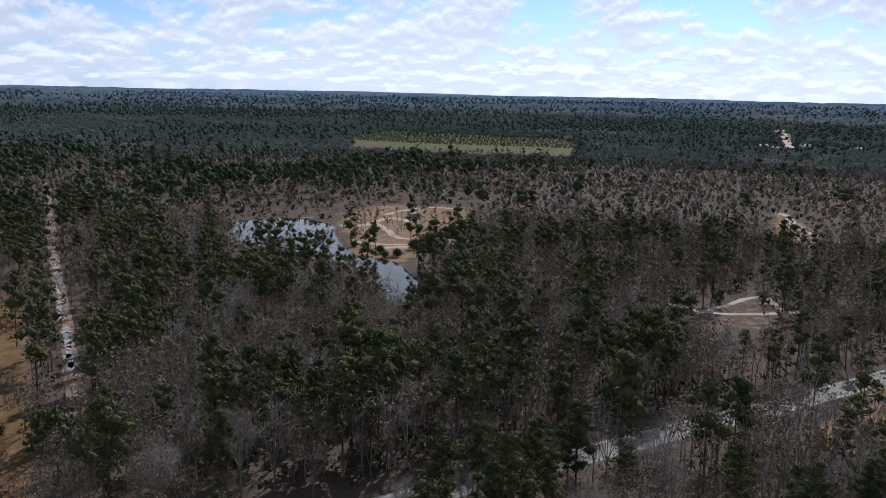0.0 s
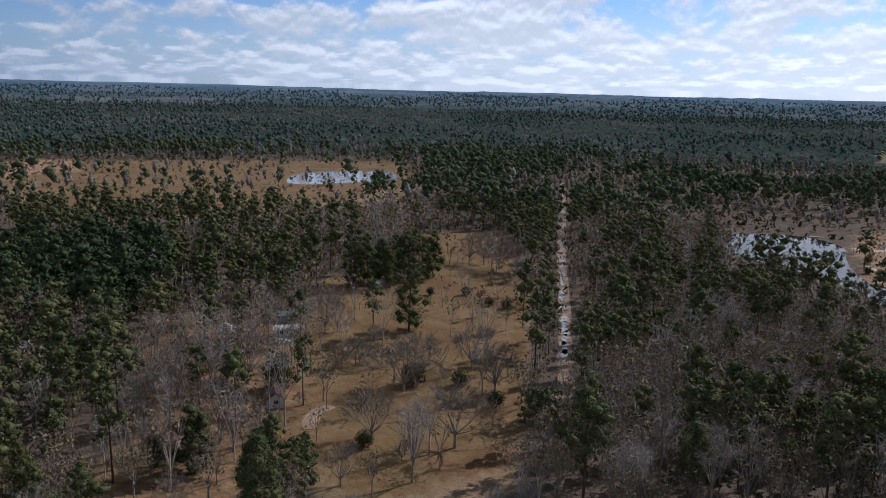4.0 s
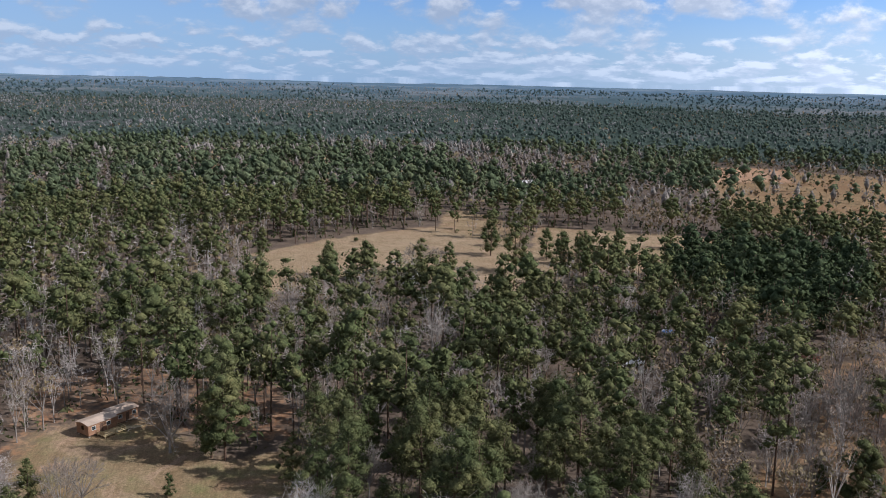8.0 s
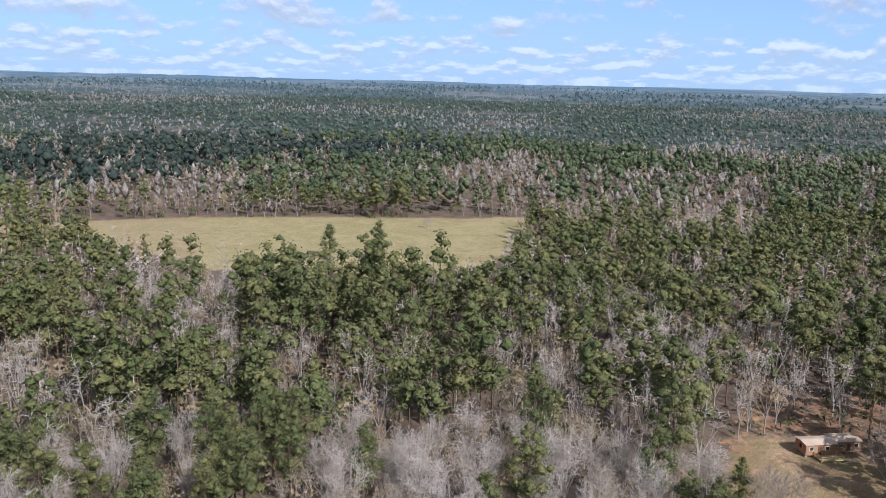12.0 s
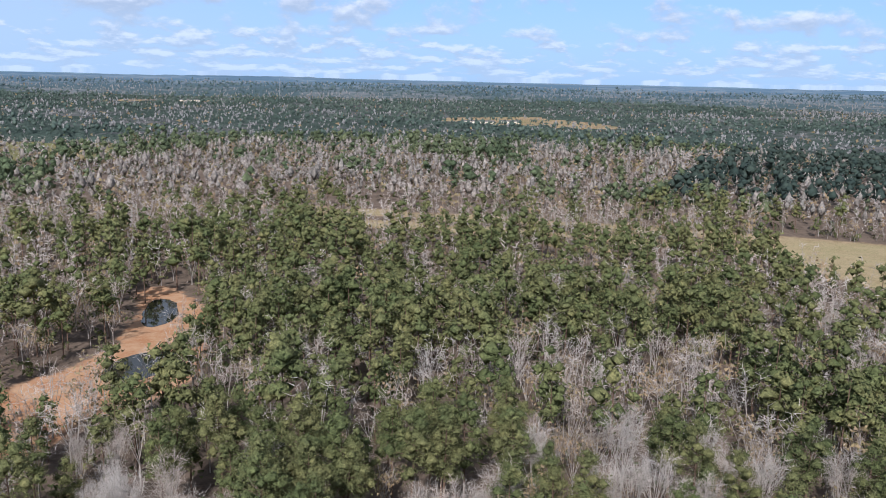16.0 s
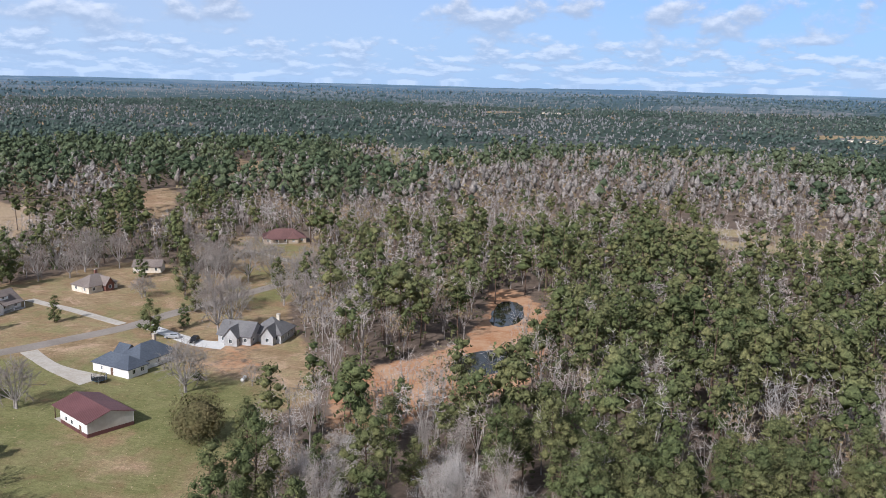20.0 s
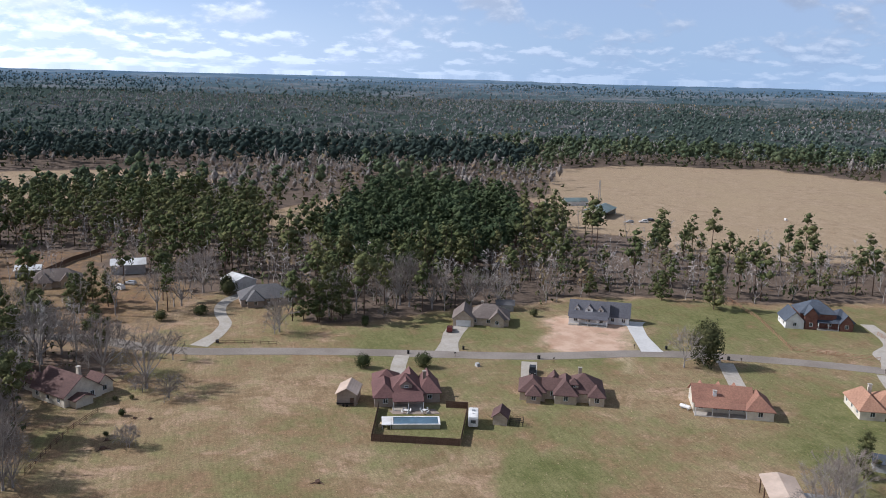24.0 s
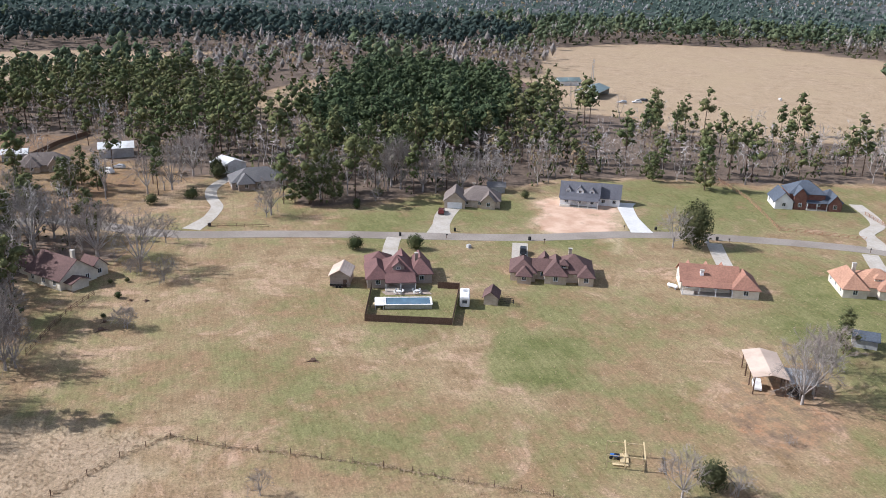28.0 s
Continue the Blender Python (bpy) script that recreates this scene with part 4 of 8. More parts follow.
house((195.3, -77.1), (187.2, -97.1), [
    (0, 6.5, 0.5, 10, 0, 2.8, 2.3, "hy"), (1.8, 5.4, -1.4, 3, 0, 2.6, 1.6, "hy"), (6, 11, 2.5, 9, 0, 2.8, 2.0, "gx"), (9, 14.6, -0.6, 11, 0, 2.9, 2.6, "hy"),
    (11.5, 21.4, 1.4, 12, 0, 2.9, 3.4, "hx"), (17.8, 21.6, -0.6, 5, 0, 2.9, 1.7, "hy"), (7.2, 10.6, 8, 12, 0, 2.8, 2.0, "gy"),
    (12.6, 15.0, 2.0, 5.0, 3.6, 4.7, 1.1, "hx")], W_BUFF, R_BROWN, "long buff brick house with red-brown hipped roofs",
    chimneys=[(15.6, 8.8, 6.9, 0.45, W_BUFF)], group="houses along the road")
house((176.8, -117.0), (169.0, -134.3), [
    (0, 14.4, 2.8, 12.4, 0, 3.0, 3.0, "gx"), (12.6, 19, 0, 10.5, 0, 2.9, 2.7, "hy"), (1.6, 4.0, 9.5, 13, 0, 3.1, 1.9, "gy"), (6.2, 8.6, 9.5, 13, 0, 3.1, 1.9, "gy"),
    (10.2, 12.6, 9.5, 13, 0, 3.1, 1.9, "gy")], M_CREAM, R_ORANGE, "cream house with terracotta shingle roof and back porch",
    chimneys=[(5.2, 4.6, 5.3, 0.45, M_WHITE)], porches=[(0, 12.6, -0.2, 2.8, 2.5, 3.05)], group="houses along the road")
house((165.7, -157.0), (159.5, -171.2), [
    (0, 6, 0, 12.5, 0, 2.9, 2.9, "hy"), (4, 15.5, 2.0, 12, 0, 2.9, 3.2, "hx"), (9, 15, 0, 6, 0, 2.9, 2.5, "hy"), (8.4, 11.2, 3.4, 6.4, 3.6, 4.6, 0.9, "hx")],
    M_CREAM, R_TAN, "cream house with sandy red hipped roof and chimney", chimneys=[(4.6, 8.6, 6.6, 0.45, M_CREAM)], group="houses along the road")
house((240.7, -191.5), (231.9, -212.4), [
    (0, 6, -1, 9, 0, 3.0, 3.0, "gy", M_WHITE), (5, 17, 1, 11, 0, 5.6, 3.4, "hx"), (6.4, 10.4, -0.6, 4, 0, 5.4, 2.4, "gy"), (16, 22.7, 0.4, 10, 0, 3.2, 3.3, "hx"),
    (18, 22, -1, 4, 0, 3.2, 2.6, "gy")], W_BRICK, R_BLUE, "two-storey red brick house with blue-grey roof", porches=[(10.6, 17.5, -1.2, 1.1, 2.7, 3.2)],
    group="houses along the road")
house((216.3, -232.3), (215.1, -246.4), [
    (-3, 4, 0, 13, 0, 3.0, 3.3, "gy"), (4, 14, 2.5, 12, 0, 3.0, 3.5, "gx"), (5.4, 9.6, 3.6, 7.2, 3.8, 5.2, 1.3, "gx")], M_WHITE, R_TAUPE,
    "white house with taupe shingle roof and wide dormer", chimneys=[(3.6, 9, 7.2, 0.45, M_WHITE)], porches=[(4.2, 13.6, 0.2, 2.6, 2.6, 3.1)], group="houses along the road")
house((207.2, -269.7), (204.2, -280.6), [
    (0, 13, 0, 10, 0, 2.9, 3.2, "hx"), (6.4, 10.2, -1.6, 4, 0, 2.9, 2.5, "gy", W_BRICK)], M_CREAM, R_TAUPE, "low house with taupe hipped roof and brick front gable",
    chimneys=[(8, 6, 7.4, 0.5, W_BRICK)], group="houses along the road")
house((213.5, -306.6), (202.6, -310.4), [(0, 11.5, 0, 7.5, 0, 2.8, 2.2, "gx")], M_CREAM, R_TAUPE, "small pale outbuilding with shallow gable roof", "outbuilding", "outbuilding")
house((151.5, -197.1), (137.9, -193.9), [
    (0, 14, 0, 6.8, 0, 3.0, 2.3, "hx"), (2.5, 12.0, 6.0, 20, 0, 3.0, 3.3, "hy"), (-0.6, 3.4, 8, 13, 0, 3.0, 2.4, "gx", W_BUFF)], M_WHITE, R_BLUE,
    "white brick house with blue-grey hipped roof", chimneys=[(5.4, 17.6, 7.0, 0.5, W_BUFF)],
    extra=[(0, "f", -3.5, 0.9, 0.9, 1.2, "window"), (0, "f", 0.5, 0.0, 1.0, 2.1, "door"), (0, "r", -1.5, 0.9, 1.2, 1.3, "window"), (0, "r", 1.5, 0.9, 1.2, 1.3, "window")],
    group="houses along the road")
house((131.6, -231.3), (120.5, -231.5), [
    (0, 11, 0, 9, 0, 3.2, 3.4, "gx"), (8, 19, 5, 16, 0, 3.2, 3.8, "hx"), (3, 7.4, -2, 6, 0, 3.2, 2.7, "gy"), (13.4, 17.4, 2.5, 8, 0, 3.2, 2.6, "gy")], W_GREY, R_GREY,
    "grey house with grey gabled roof and new drive", chimneys=[(15.2, 11.5, 7.6, 0.5, M_CREAM)], group="houses along the road")
house((259.4, -119.2), (253.5, -129.8), [
    (0, 13, 0, 9, 0, 3.1, 4.3, "gx"), (12.6, 20, 3, 11, 0, 3.1, 3.8, "gx"), (1.6, 3.4, 1.4, 4.6, 4.0, 5.3, 1.0, "gy"), (5.3, 7.7, 1.2, 4.8, 4.0, 5.4, 1.2, "gy"),
    (9.6, 11.4, 1.4, 4.6, 4.0, 5.3, 1.0, "gy")], M_WHITE, R_SLATE, "new white house with slate-grey roof and three dormers", porches=[(0, 13, -2.4, 0.1, 2.6, 3.2)],
    group="houses along the road")
house((263.4, -78.9), (257.1, -96.4), [
    (0, 7, -0.5, 10, 0, 2.9, 2.9, "gy"), (5, 18.6, 1.8, 11.5, 0, 2.9, 3.5, "hx"), (12.4, 17, 0.2, 5, 0, 2.9, 2.4, "gy")], W_BUFF, R_TAUPE,
    "buff stone house with taupe hipped roof and white garage door", chimneys=[(9.5, 8.5, 6.6, 0.4, W_BUFF)], extra=[(0, "f", 0.0, 0.0, 4.9, 2.2, "garage")], group="houses along the road")
house((299.0, -11.5), (300.2, -31.0), [
    (0, 19, 0, 11.5, 0, 2.9, 3.6, "hx"), (2, 7.5, -2.2, 5, 0, 2.9, 2.6, "hy")], W_TAUPE, R_GREY, "wide brown house under a grey hipped roof", group="houses along the road")
house((222.6, 43.1), (213.7, 34.9), [
    (0, 13, 0, 10.5, 0, 3.0, 3.9, "gx"), (7.5, 12.4, 9.5, 14.5, 0, 2.8, 2.4, "gx"), (-6.5, 0.3, 2, 8, 0, 2.6, 1.7, "gx"), (12.8, 15.6, 1.4, 6.2, 0, 2.2, 0.9, "gx")], M_CREAM, R_BROWN, "cream house with steep red-brown gable roof",
    chimneys=[(8.5, 7.5, 7.6, 0.5, M_CREAM)], group="houses along the road")
house((337.5, 63.9), (338.7, 45.5), [(0, 18, 0, 10, 0, 2.8, 3.5, "hx"), (3, 8, -2, 5, 0, 2.8, 2.6, "hy"), (11, 15, -1.5, 5, 0, 2.8, 2.4, "gy")], W_BUFF, R_TAUPE,
      "brown-roofed house among pines", group="houses along the road")
house((192, -385), (174, -396), [(0, 21, 0, 12, 0, 3.0, 3.6, "hx"), (12, 17, -1.4, 5, 0, 3.0, 2.6, "hy")], W_BUFF, R_MAROON, "house with wide dark red roof at the wood's edge",
      group="houses along the road", porches=[(3, 11, -2, 0.1, 2.5, 3.0)])
house((492.5, -185.4), (491.2, -201.7), [(0, 16, 0, 10, 0, 2.8, 3.4, "hx"), (9, 14, -2, 5, 0, 2.8, 2.6, "gy")], W_BUFF, R_BROWN, "brown-roofed farmhouse beside the hay field", group="farm buildings")
# sheds, barns, outbuildings
house((-14.6, 558.7), (-21.6, 555.7), [(0, 7.6, 0, 6, 0, 2.6, 1.3, "gx")], W_GREY, R_GREENMETAL, "small lodge with green metal roof on the sandy peninsula", "lodge", "lodge", "scattered farmhouses")
house((322.4, -9.4), (327.7, -19.8), [(0, 10, 0, 9, 0, 3.2, 1.9, "gy")], M_WHITE, R_WHITEMETAL, "white metal garage with an open front", "garage", "garage", "outbuildings",
      extra=[(0, "f", -2.3, 0, 3.4, 2.6, "garage"), (0, "f", 2.3, 0, 3.4, 2.6, "garage")])
house((355.9, 36.8), (356.8, 23.6), [(0, 13, 0, 11, 0, 4.0, 1.5, "gx")], W_GREY, R_WHITEMETAL, "grey workshop with white metal roof", "workshop", "workshop", "outbuildings", plain=True)
house((356.9, 72.1), (357.3, 63.0), [(0, 9, 0, 7, 0, 3.0, 1.3, "gx")], W_GREY, R_WHITEMETAL, "small shed with white metal roof", "shed", "shed", "outbuildings", plain=True)
house((514.6, -229.7), (513.6, -244.6), [(0, 15, 0, 8, 0, 3.0, 1.8, "gx")], M_WHITE, R_GREENMETAL, "low farm shed with grey-green roof", "shed", "shed", "farm buildings", plain=True)
house((469.2, -220.2), (459.9, -230.5), [(0, 14, 0, 25, 0, 4.2, 2.2, "gy")], M_CREAM, R_GREENMETAL, "large cream barn with grey-green metal roof and open side", "barn", "barn", "farm buildings",
      extra=[(0, "f", -0.5, 0, 3.4, 3.2, "open"), (0, "r", 0.0, 0, 23.0, 3.4, "open")], plain=True)
house((201.8, -30.6), (200.2, -35.2), [(0, 4.9, 0, 7.2, 0, 3.3, 1.4, "gy")], W_TAUPE, R_BEIGEMETAL, "tan storage shed with beige metal roof", "shed", "shed", "outbuildings",
      extra=[(0, "f", 1.4, 0, 1.0, 2.1, "door")], plain=True)
house((181.9, -65.2), (180.4, -68.4), [(0, 3.4, 0, 4.8, 0, 2.3, 1.3, "gy")], W_BUFF, R_BROWN, "small garden shed with red-brown roof", "shed", "shed", "outbuildings", plain=True)
house((278.0, -99.5), (276.5, -105), [(0, 6, 0, 4.5, 0, 2.5, 1.2, "gx")], W_GREY, R_GREY, "grey garden shed behind the house", "shed", "shed", "outbuildings", plain=True)
house((140.5, -138.6), (137.5, -142.6), [(0, 5, 0, 4, 0, 2.4, 1.1, "gx")], W_GREY, R_BLUE, "small shed with blue-grey metal roof under trees", "shed", "shed", "outbuildings", plain=True)
# homestead by the lane
house((-190.8, 196.3), (-185.8, 202.0), [(0, 9, 0, 4.2, 0, 2.9, 0.7, "gx")], M_WHITE, R_WHITEMETAL, "white single-wide mobile home", "mobile_home", "mobile home", "homestead buildings")
house((-203.0, 209.0), (-197.5, 214.0), [(0, 8, 0, 5, 0, 2.7, 0.8, "gx")], W_GREY, R_GREENMETAL, "low carport with dark metal roof", "carport", "carport", "homestead buildings", plain=True)
house((-197.1, 174.9), (-193.8, 180.4), [(0, 6.5, 0, 5, 0, 2.6, 1.5, "gx")], W_BRICK, R_RUST, "small cottage with rusty red roof", "cottage", "cottage", "homestead buildings")
house((-201.0, 181.5), (-197.5, 186.0), [(0, 5.5, 0, 7, 0, 2.8, 1.9, "gy")], M_WHITE, R_WHITEMETAL, "white shed with pale roof in the homestead", "shed", "shed", "homestead buildings")
house((-219.2, 159.0), (-216.2, 162.5), [(0, 4.6, 0, 3.5, 0, 2.2, 0.9, "gx")], W_CEDAR, R_RUST, "little rusty red shed among bare trees", "shed", "shed", "homestead buildings", plain=True)
house((-238.5, 137.7), (-240.5, 142.5), [(0, 5.0, 0, 4, 0, 2.6, 1.2, "gx")], M_WHITE, R_WHITEMETAL, "small white shed among bare trees", "shed", "shed", "homestead buildings", plain=True)
house((-220.5, 98.0), (-219.2, 107.0), [(0, 9.5, 0, 6, 0, 2.9, 1.0, "gx")], M_WHITE, R_WHITEMETAL, "mobile home with white metal roof among trees", "mobile_home", "mobile home", "homestead buildings")
house((-148.5, 149.6), (-145.5, 152.9), [(0, 4.6, 0, 9, 0, 2.7, 1.4, "gy")], M_WHITE, R_BROWN, "white-ended cottage with brown roof", "cottage", "cottage", "homestead buildings")
house((-206.3, 271.9), (-204.6, 278.4), [(0, 6.6, 0, 4, 0, 2.4, 0.7, "gx")], W_GREY, R_WHITEMETAL, "open hay shed in the pasture", "shed", "shed", "homestead buildings", plain=True)
house((-332, 56), (-334, 64), [(0, 8.5, 0, 6, 0, 2.8, 1.6, "gx")], M_WHITE, R_WHITEMETAL, "pale house hidden among pines", "house", "house", "scattered farmhouses")
house((-636, 194), (-643, 212), [(0, 18, 0, 9, 0, 4.2, 1.8, "gx")], M_WHITE, R_WHITEMETAL, "long white barn beyond the woods", "barn", "barn", "scattered farmhouses")
house((270, -889), (258, -906), [(0, 18, 0, 10, 0, 3.0, 2.6, "gx")], M_CREAM, R_WHITEMETAL, "far pale farmhouse in a glade", "house", "house", "scattered farmhouses")
FAR = [(462, 1485, 16), (430, 1323, 15), (510, 1527, 18), (495, 1425, 14), (566, 1572, 17), (497, 1339, 15), (570, 1357, 16), (558, 1287, 14), (582, 1292, 15),
       (595, 1274, 18), (634, 1304, 15), (635, 1262, 16), (369, 1308, 14), (208, 1455, 14)]
for fx, fy, fl in FAR:
    h = house((fx, fy), (fx + 0.9 * fl, fy + 0.25 * fl), [(0, fl, 0, 9, 0, 3.6, 2.4, "gx")], M_WHITE, random.choice([R_GREY, R_WHITEMETAL, R_TAUPE]), "far pale house among trees",
              group="far houses", plain=True)
    h.location.z = float(rise(math.hypot(fx, fy)))
for fx, fy, fl, fw in ((-229, -1421, 40, 18), (-262, -1470, 55, 22), (-330, -1480, 36, 16), (272, -1439, 30, 14), (254, -1500, 24, 12), (388, -1951, 60, 24), (300, -2100, 50, 20),
                       (1660, -60, 30, 14), (1150, -20, 24, 12), (1250, -60, 22, 10)):
    h = house((fx, fy), (fx + fl * (-fy / math.hypot(fx, fy)) * -1, fy + fl * (fx / math.hypot(fx, fy)) * -1), [(0, fl, 0, fw * 0.7, 0, 3.6, 1.8, "gx")], M_CREAM, R_GREY,
              "long far shed with grey roof", "shed", "shed", "far sheds", plain=True)
    h.location.z = float(rise(math.hypot(fx, fy)))


# ---- drives ----
def drive(points, width, mat, label):
    tagged(part("driveway", ribbon(points, width, -0.05, 0.07, 4), mat), label, "driveway", kind="structure")


drive([(236.5, -55.4), (228, -52.4), (219, -50)], 4.4, M_CONCRETE, "straight concrete driveway")
drive([(223.5, -90.8), (214, -87), (206, -84)], 4.6, M_CONCRETE, "short concrete driveway with a parked car")
drive([(211, -148.6), (201, -144), (191, -139.6)], 4.6, M_CONCRETE, "concrete driveway behind the orange-roofed house")
drive([(192, -189), (182, -183), (173, -178.5)], 4.6, M_CONCRETE, "concrete driveway to the tan-roofed house")
drive([(180, -205.5), (172, -200.5), (164, -196), (156, -193), (146, -190)], [5, 4.4, 4.6, 6, 9], M_CONCRETE, "patchy old concrete driveway")
drive([(225, -132), (240, -136), (252, -140.2), (256.5, -142)], [7, 5, 5.4, 8.5], M_NEWCONCRETE, "bright new concrete driveway")
drive([(237.6, -69.6), (246, -72.8), (255, -76.6), (262, -80.6)], [7.4, 5.4, 6.4, 6.6], M_CONCRETE, "wide concrete driveway to a garage")
drive([(195, -194.6), (201, -199), (208, -202), (211, -206), (215, -212.5), (224, -218), (238, -223.4)], [6.5, 4.8, 4.6, 4.6, 4.6, 4.6], M_CONCRETE, "winding concrete driveway")
drive([(171.5, -239.2), (185.5, -244.1), (199.7, -249.1), (211.9, -252.3), (222, -255.6)], 3.6, M_CONCRETE, "long straight concrete driveway")
drive([(256.6, 3), (265, -1.6), (271, -3.8), (280, -5.6), (290.4, -4.2), (301.4, -4.6), (311, -8.4), (316, -13.5)], [6, 4.2, 4.0, 4.0, 4.2, 6], M_CONCRETE, "pale winding concrete driveway")
drive([(164, -240.5), (154, -236), (146, -232.4), (137, -229), (128, -229.4)], [5, 4.6, 5, 6, 8], M_NEWCONCRETE, "white new concrete driveway")
drive([(195.1, -367.6), (182.8, -362.8), (170.0, -356.1), (162.3, -351.4)], 3.4, M_CONCRETE, "narrow drive to the red-roofed house")
drive([(-131, 146), (-134, 150), (-137, 156), (-136, 161)], [2.4, 4.4, 4.0, 3], M_TRACK, "sandy yard track at the homestead")
drive([(-41, 322), (-37, 304), (-34, 288)], [2.4, 2.0], M_TRACK, "sandy path between the trees")


# ---- yard things ----
def privacy_fence(points, high=1.8):
    root = thing("privacy_fence", pose(points[0][0], points[0][1], 0), "dark brown wooden privacy fence round the pool yard", "fence", "fences")
    o = Vector((*points[0], 0))
    for a, b in zip(points, points[1:]):
        a, b = Vector((*a, 0)) - o, Vector((*b, 0)) - o
        n = max(1, round((b - a).length / 2.4))
        turn = math.degrees(math.atan2((b - a).y, (b - a).x))
        step = (b - a).length / n
        for i in range(n):
            p = a.lerp(b, i / n)
            m = pose(p.x, p.y, 0, 0, 0, turn)
            part("post", boxed(-0.06, 0.06, -0.06, 0.06, 0, high + 0.1), M_WOOD, root, at=m)
            bm = boxed(0.06, step - 0.06, -0.03, 0.0, 0.06, high)
            for z in (0.35, 1.0, 1.55):
                box(bm, 0.06, step - 0.06, 0.0, 0.04, z, z + 0.09)
            part("fence_panel", bm, M_WOOD, root, at=m)


def rail_fence(points, gap, high, rails, mat, label, name="rail_fence", size=0.06):
    root = thing(name, pose(points[0][0], points[0][1], 0), label, "fence", "fences")
    o = Vector((*points[0], 0))
    for a, b in zip(points, points[1:]):
        a, b = Vector((*a, 0)) - o, Vector((*b, 0)) - o
        n = max(1, round((b - a).length / gap))
        turn = math.degrees(math.atan2((b - a).y, (b - a).x))
        step = (b - a).length / n
        for i in range(n + 1):
            p = a.lerp(b, i / n)
            part("post", boxed(-size, size, -size, size, -0.1, high * random.uniform(0.95, 1.1)), mat, root, at=pose(p.x, p.y, 0, random.uniform(-3, 3), random.uniform(-3, 3), turn))
        for k in range(rails):
            z = high * (k + 0.7) / rails
            part("rail", boxed(0, (b - a).length, -size * 0.4, size * 0.4, z - size, z + size) if size > 0.05 else rod(bmesh.new(), (0, 0, z), ((b - a).length, 0, z), 0.012, sides=4),
                 mat, root, at=pose(a.x, a.y, 0, 0, 0, turn))


privacy_fence([(197.5, -40.5), (178.7, -35.0), (171.9, -54.1), (192.6, -62.3), (194.5, -57.0)])
privacy_fence([(360.3, 63.4), (385.0, 55.0), (404.7, 44.3)], 2.0)
rail_fence([(177.5, 36.8), (189.4, 33.8), (199.8, 30.5), (208.6, 26.2)], 2.5, 1.3, 3, M_WOOD, "weathered split-rail fence beside a cream house")
rail_fence([(277.8, -193.6), (251.6, -188.6), (217.7, -176.8), (203.3, -197.4)], 2.5, 1.3, 3, W_CEDAR, "brown ranch rail fence round a lawn", size=0.0505)
rail_fence([(226.4, -217.4), (210.7, -213.7), (195.5, -210.3), (201.0, -203.0)], 2.5, 1.3, 3, W_CEDAR, "brown ranch rail fence round a lawn", size=0.0505)
rail_fence([(258.1, -2.1), (256.5, -10.5), (253.6, -20.0)], 2.5, 1.1, 2, M_WOOD, "low brown rail fence along the road", size=0.05001)
rail_fence([(120, 31), (124.7, 25.4), (129, 20.5), (133.2, 15.8), (138.2, 7.7), (132.3, -1.4), (127.4, -12), (119.9, -26.5), (114.5, -35.3), (108, -46.5), (100, -60)], 5.0, 1.2, 3, M_WOOD, "sagging wire fence on wooden posts across the field", "wire_fence", 0.045)


def make_pool():
    root = thing("pool", pose(184.4, -41.0, 0, 0, 0, -101.5), "long raised pool under a blue cover with white rim", "pool")
    L, W, H = 11.4, 4.6, 1.15
    part("pool_wall", box(box(box(boxed(0, L, 0, 0.15, 0, H), 0, L, W - 0.15, W, 0, H), 0, 0.15, 0.15, W - 0.15, 0, H), L - 0.15, L, 0.15, W - 0.15, 0, H), M_STEEL, root)
    bm = bmesh.new()
    for d in ((-0.1, L + 0.1, -0.2, 0.25, H, H + 0.08), (-0.1, L + 0.1, W - 0.25, W + 0.2, H, H + 0.08), (-0.1, 0.35, 0.25, W - 0.25, H, H + 0.08), (L - 0.35, L + 0.1, 0.25, W - 0.25, H, H + 0.08)):
        box(bm, *d)
    part("rim", bm, M_WHITE, root)
    part("pool_cover", boxed(0.36, L - 0.36, 0.26, W - 0.26, H - 0.2, H - 0.04), M_BLUE, root, "taut blue pool cover")
    deck = part("deck", boxed(-2.4, -0.15, -0.2, W + 0.2, H - 0.14, H + 0.06), M_WHITE, root, "white raised deck at the pool's end")
    for x in (-2.3, -0.4):
        for y in (-0.1, W):
            part("leg", boxed(x, x + 0.12, y, y + 0.12, 0, H - 0.14), M_WHITE, deck)
    part("step_flight", box(box(boxed(-3.2, -2.4, 1.0, 2.2, 0, 0.3), -3.0, -2.4, 1.0, 2.2, 0.3, 0.6), -2.8, -2.4, 1.0, 2.2, 0.6, 0.9), M_PALEWOOD, root)


make_pool()
tagged(part("patio", prism(bmesh.new(), [(195.4, -42.6), (193.0, -43.2), (191.0, -54.6), (194.2, -54.0)], -0.05, 0.09), W_TAUPE), "brown paved patio between house and pool", "patio", kind="structure")


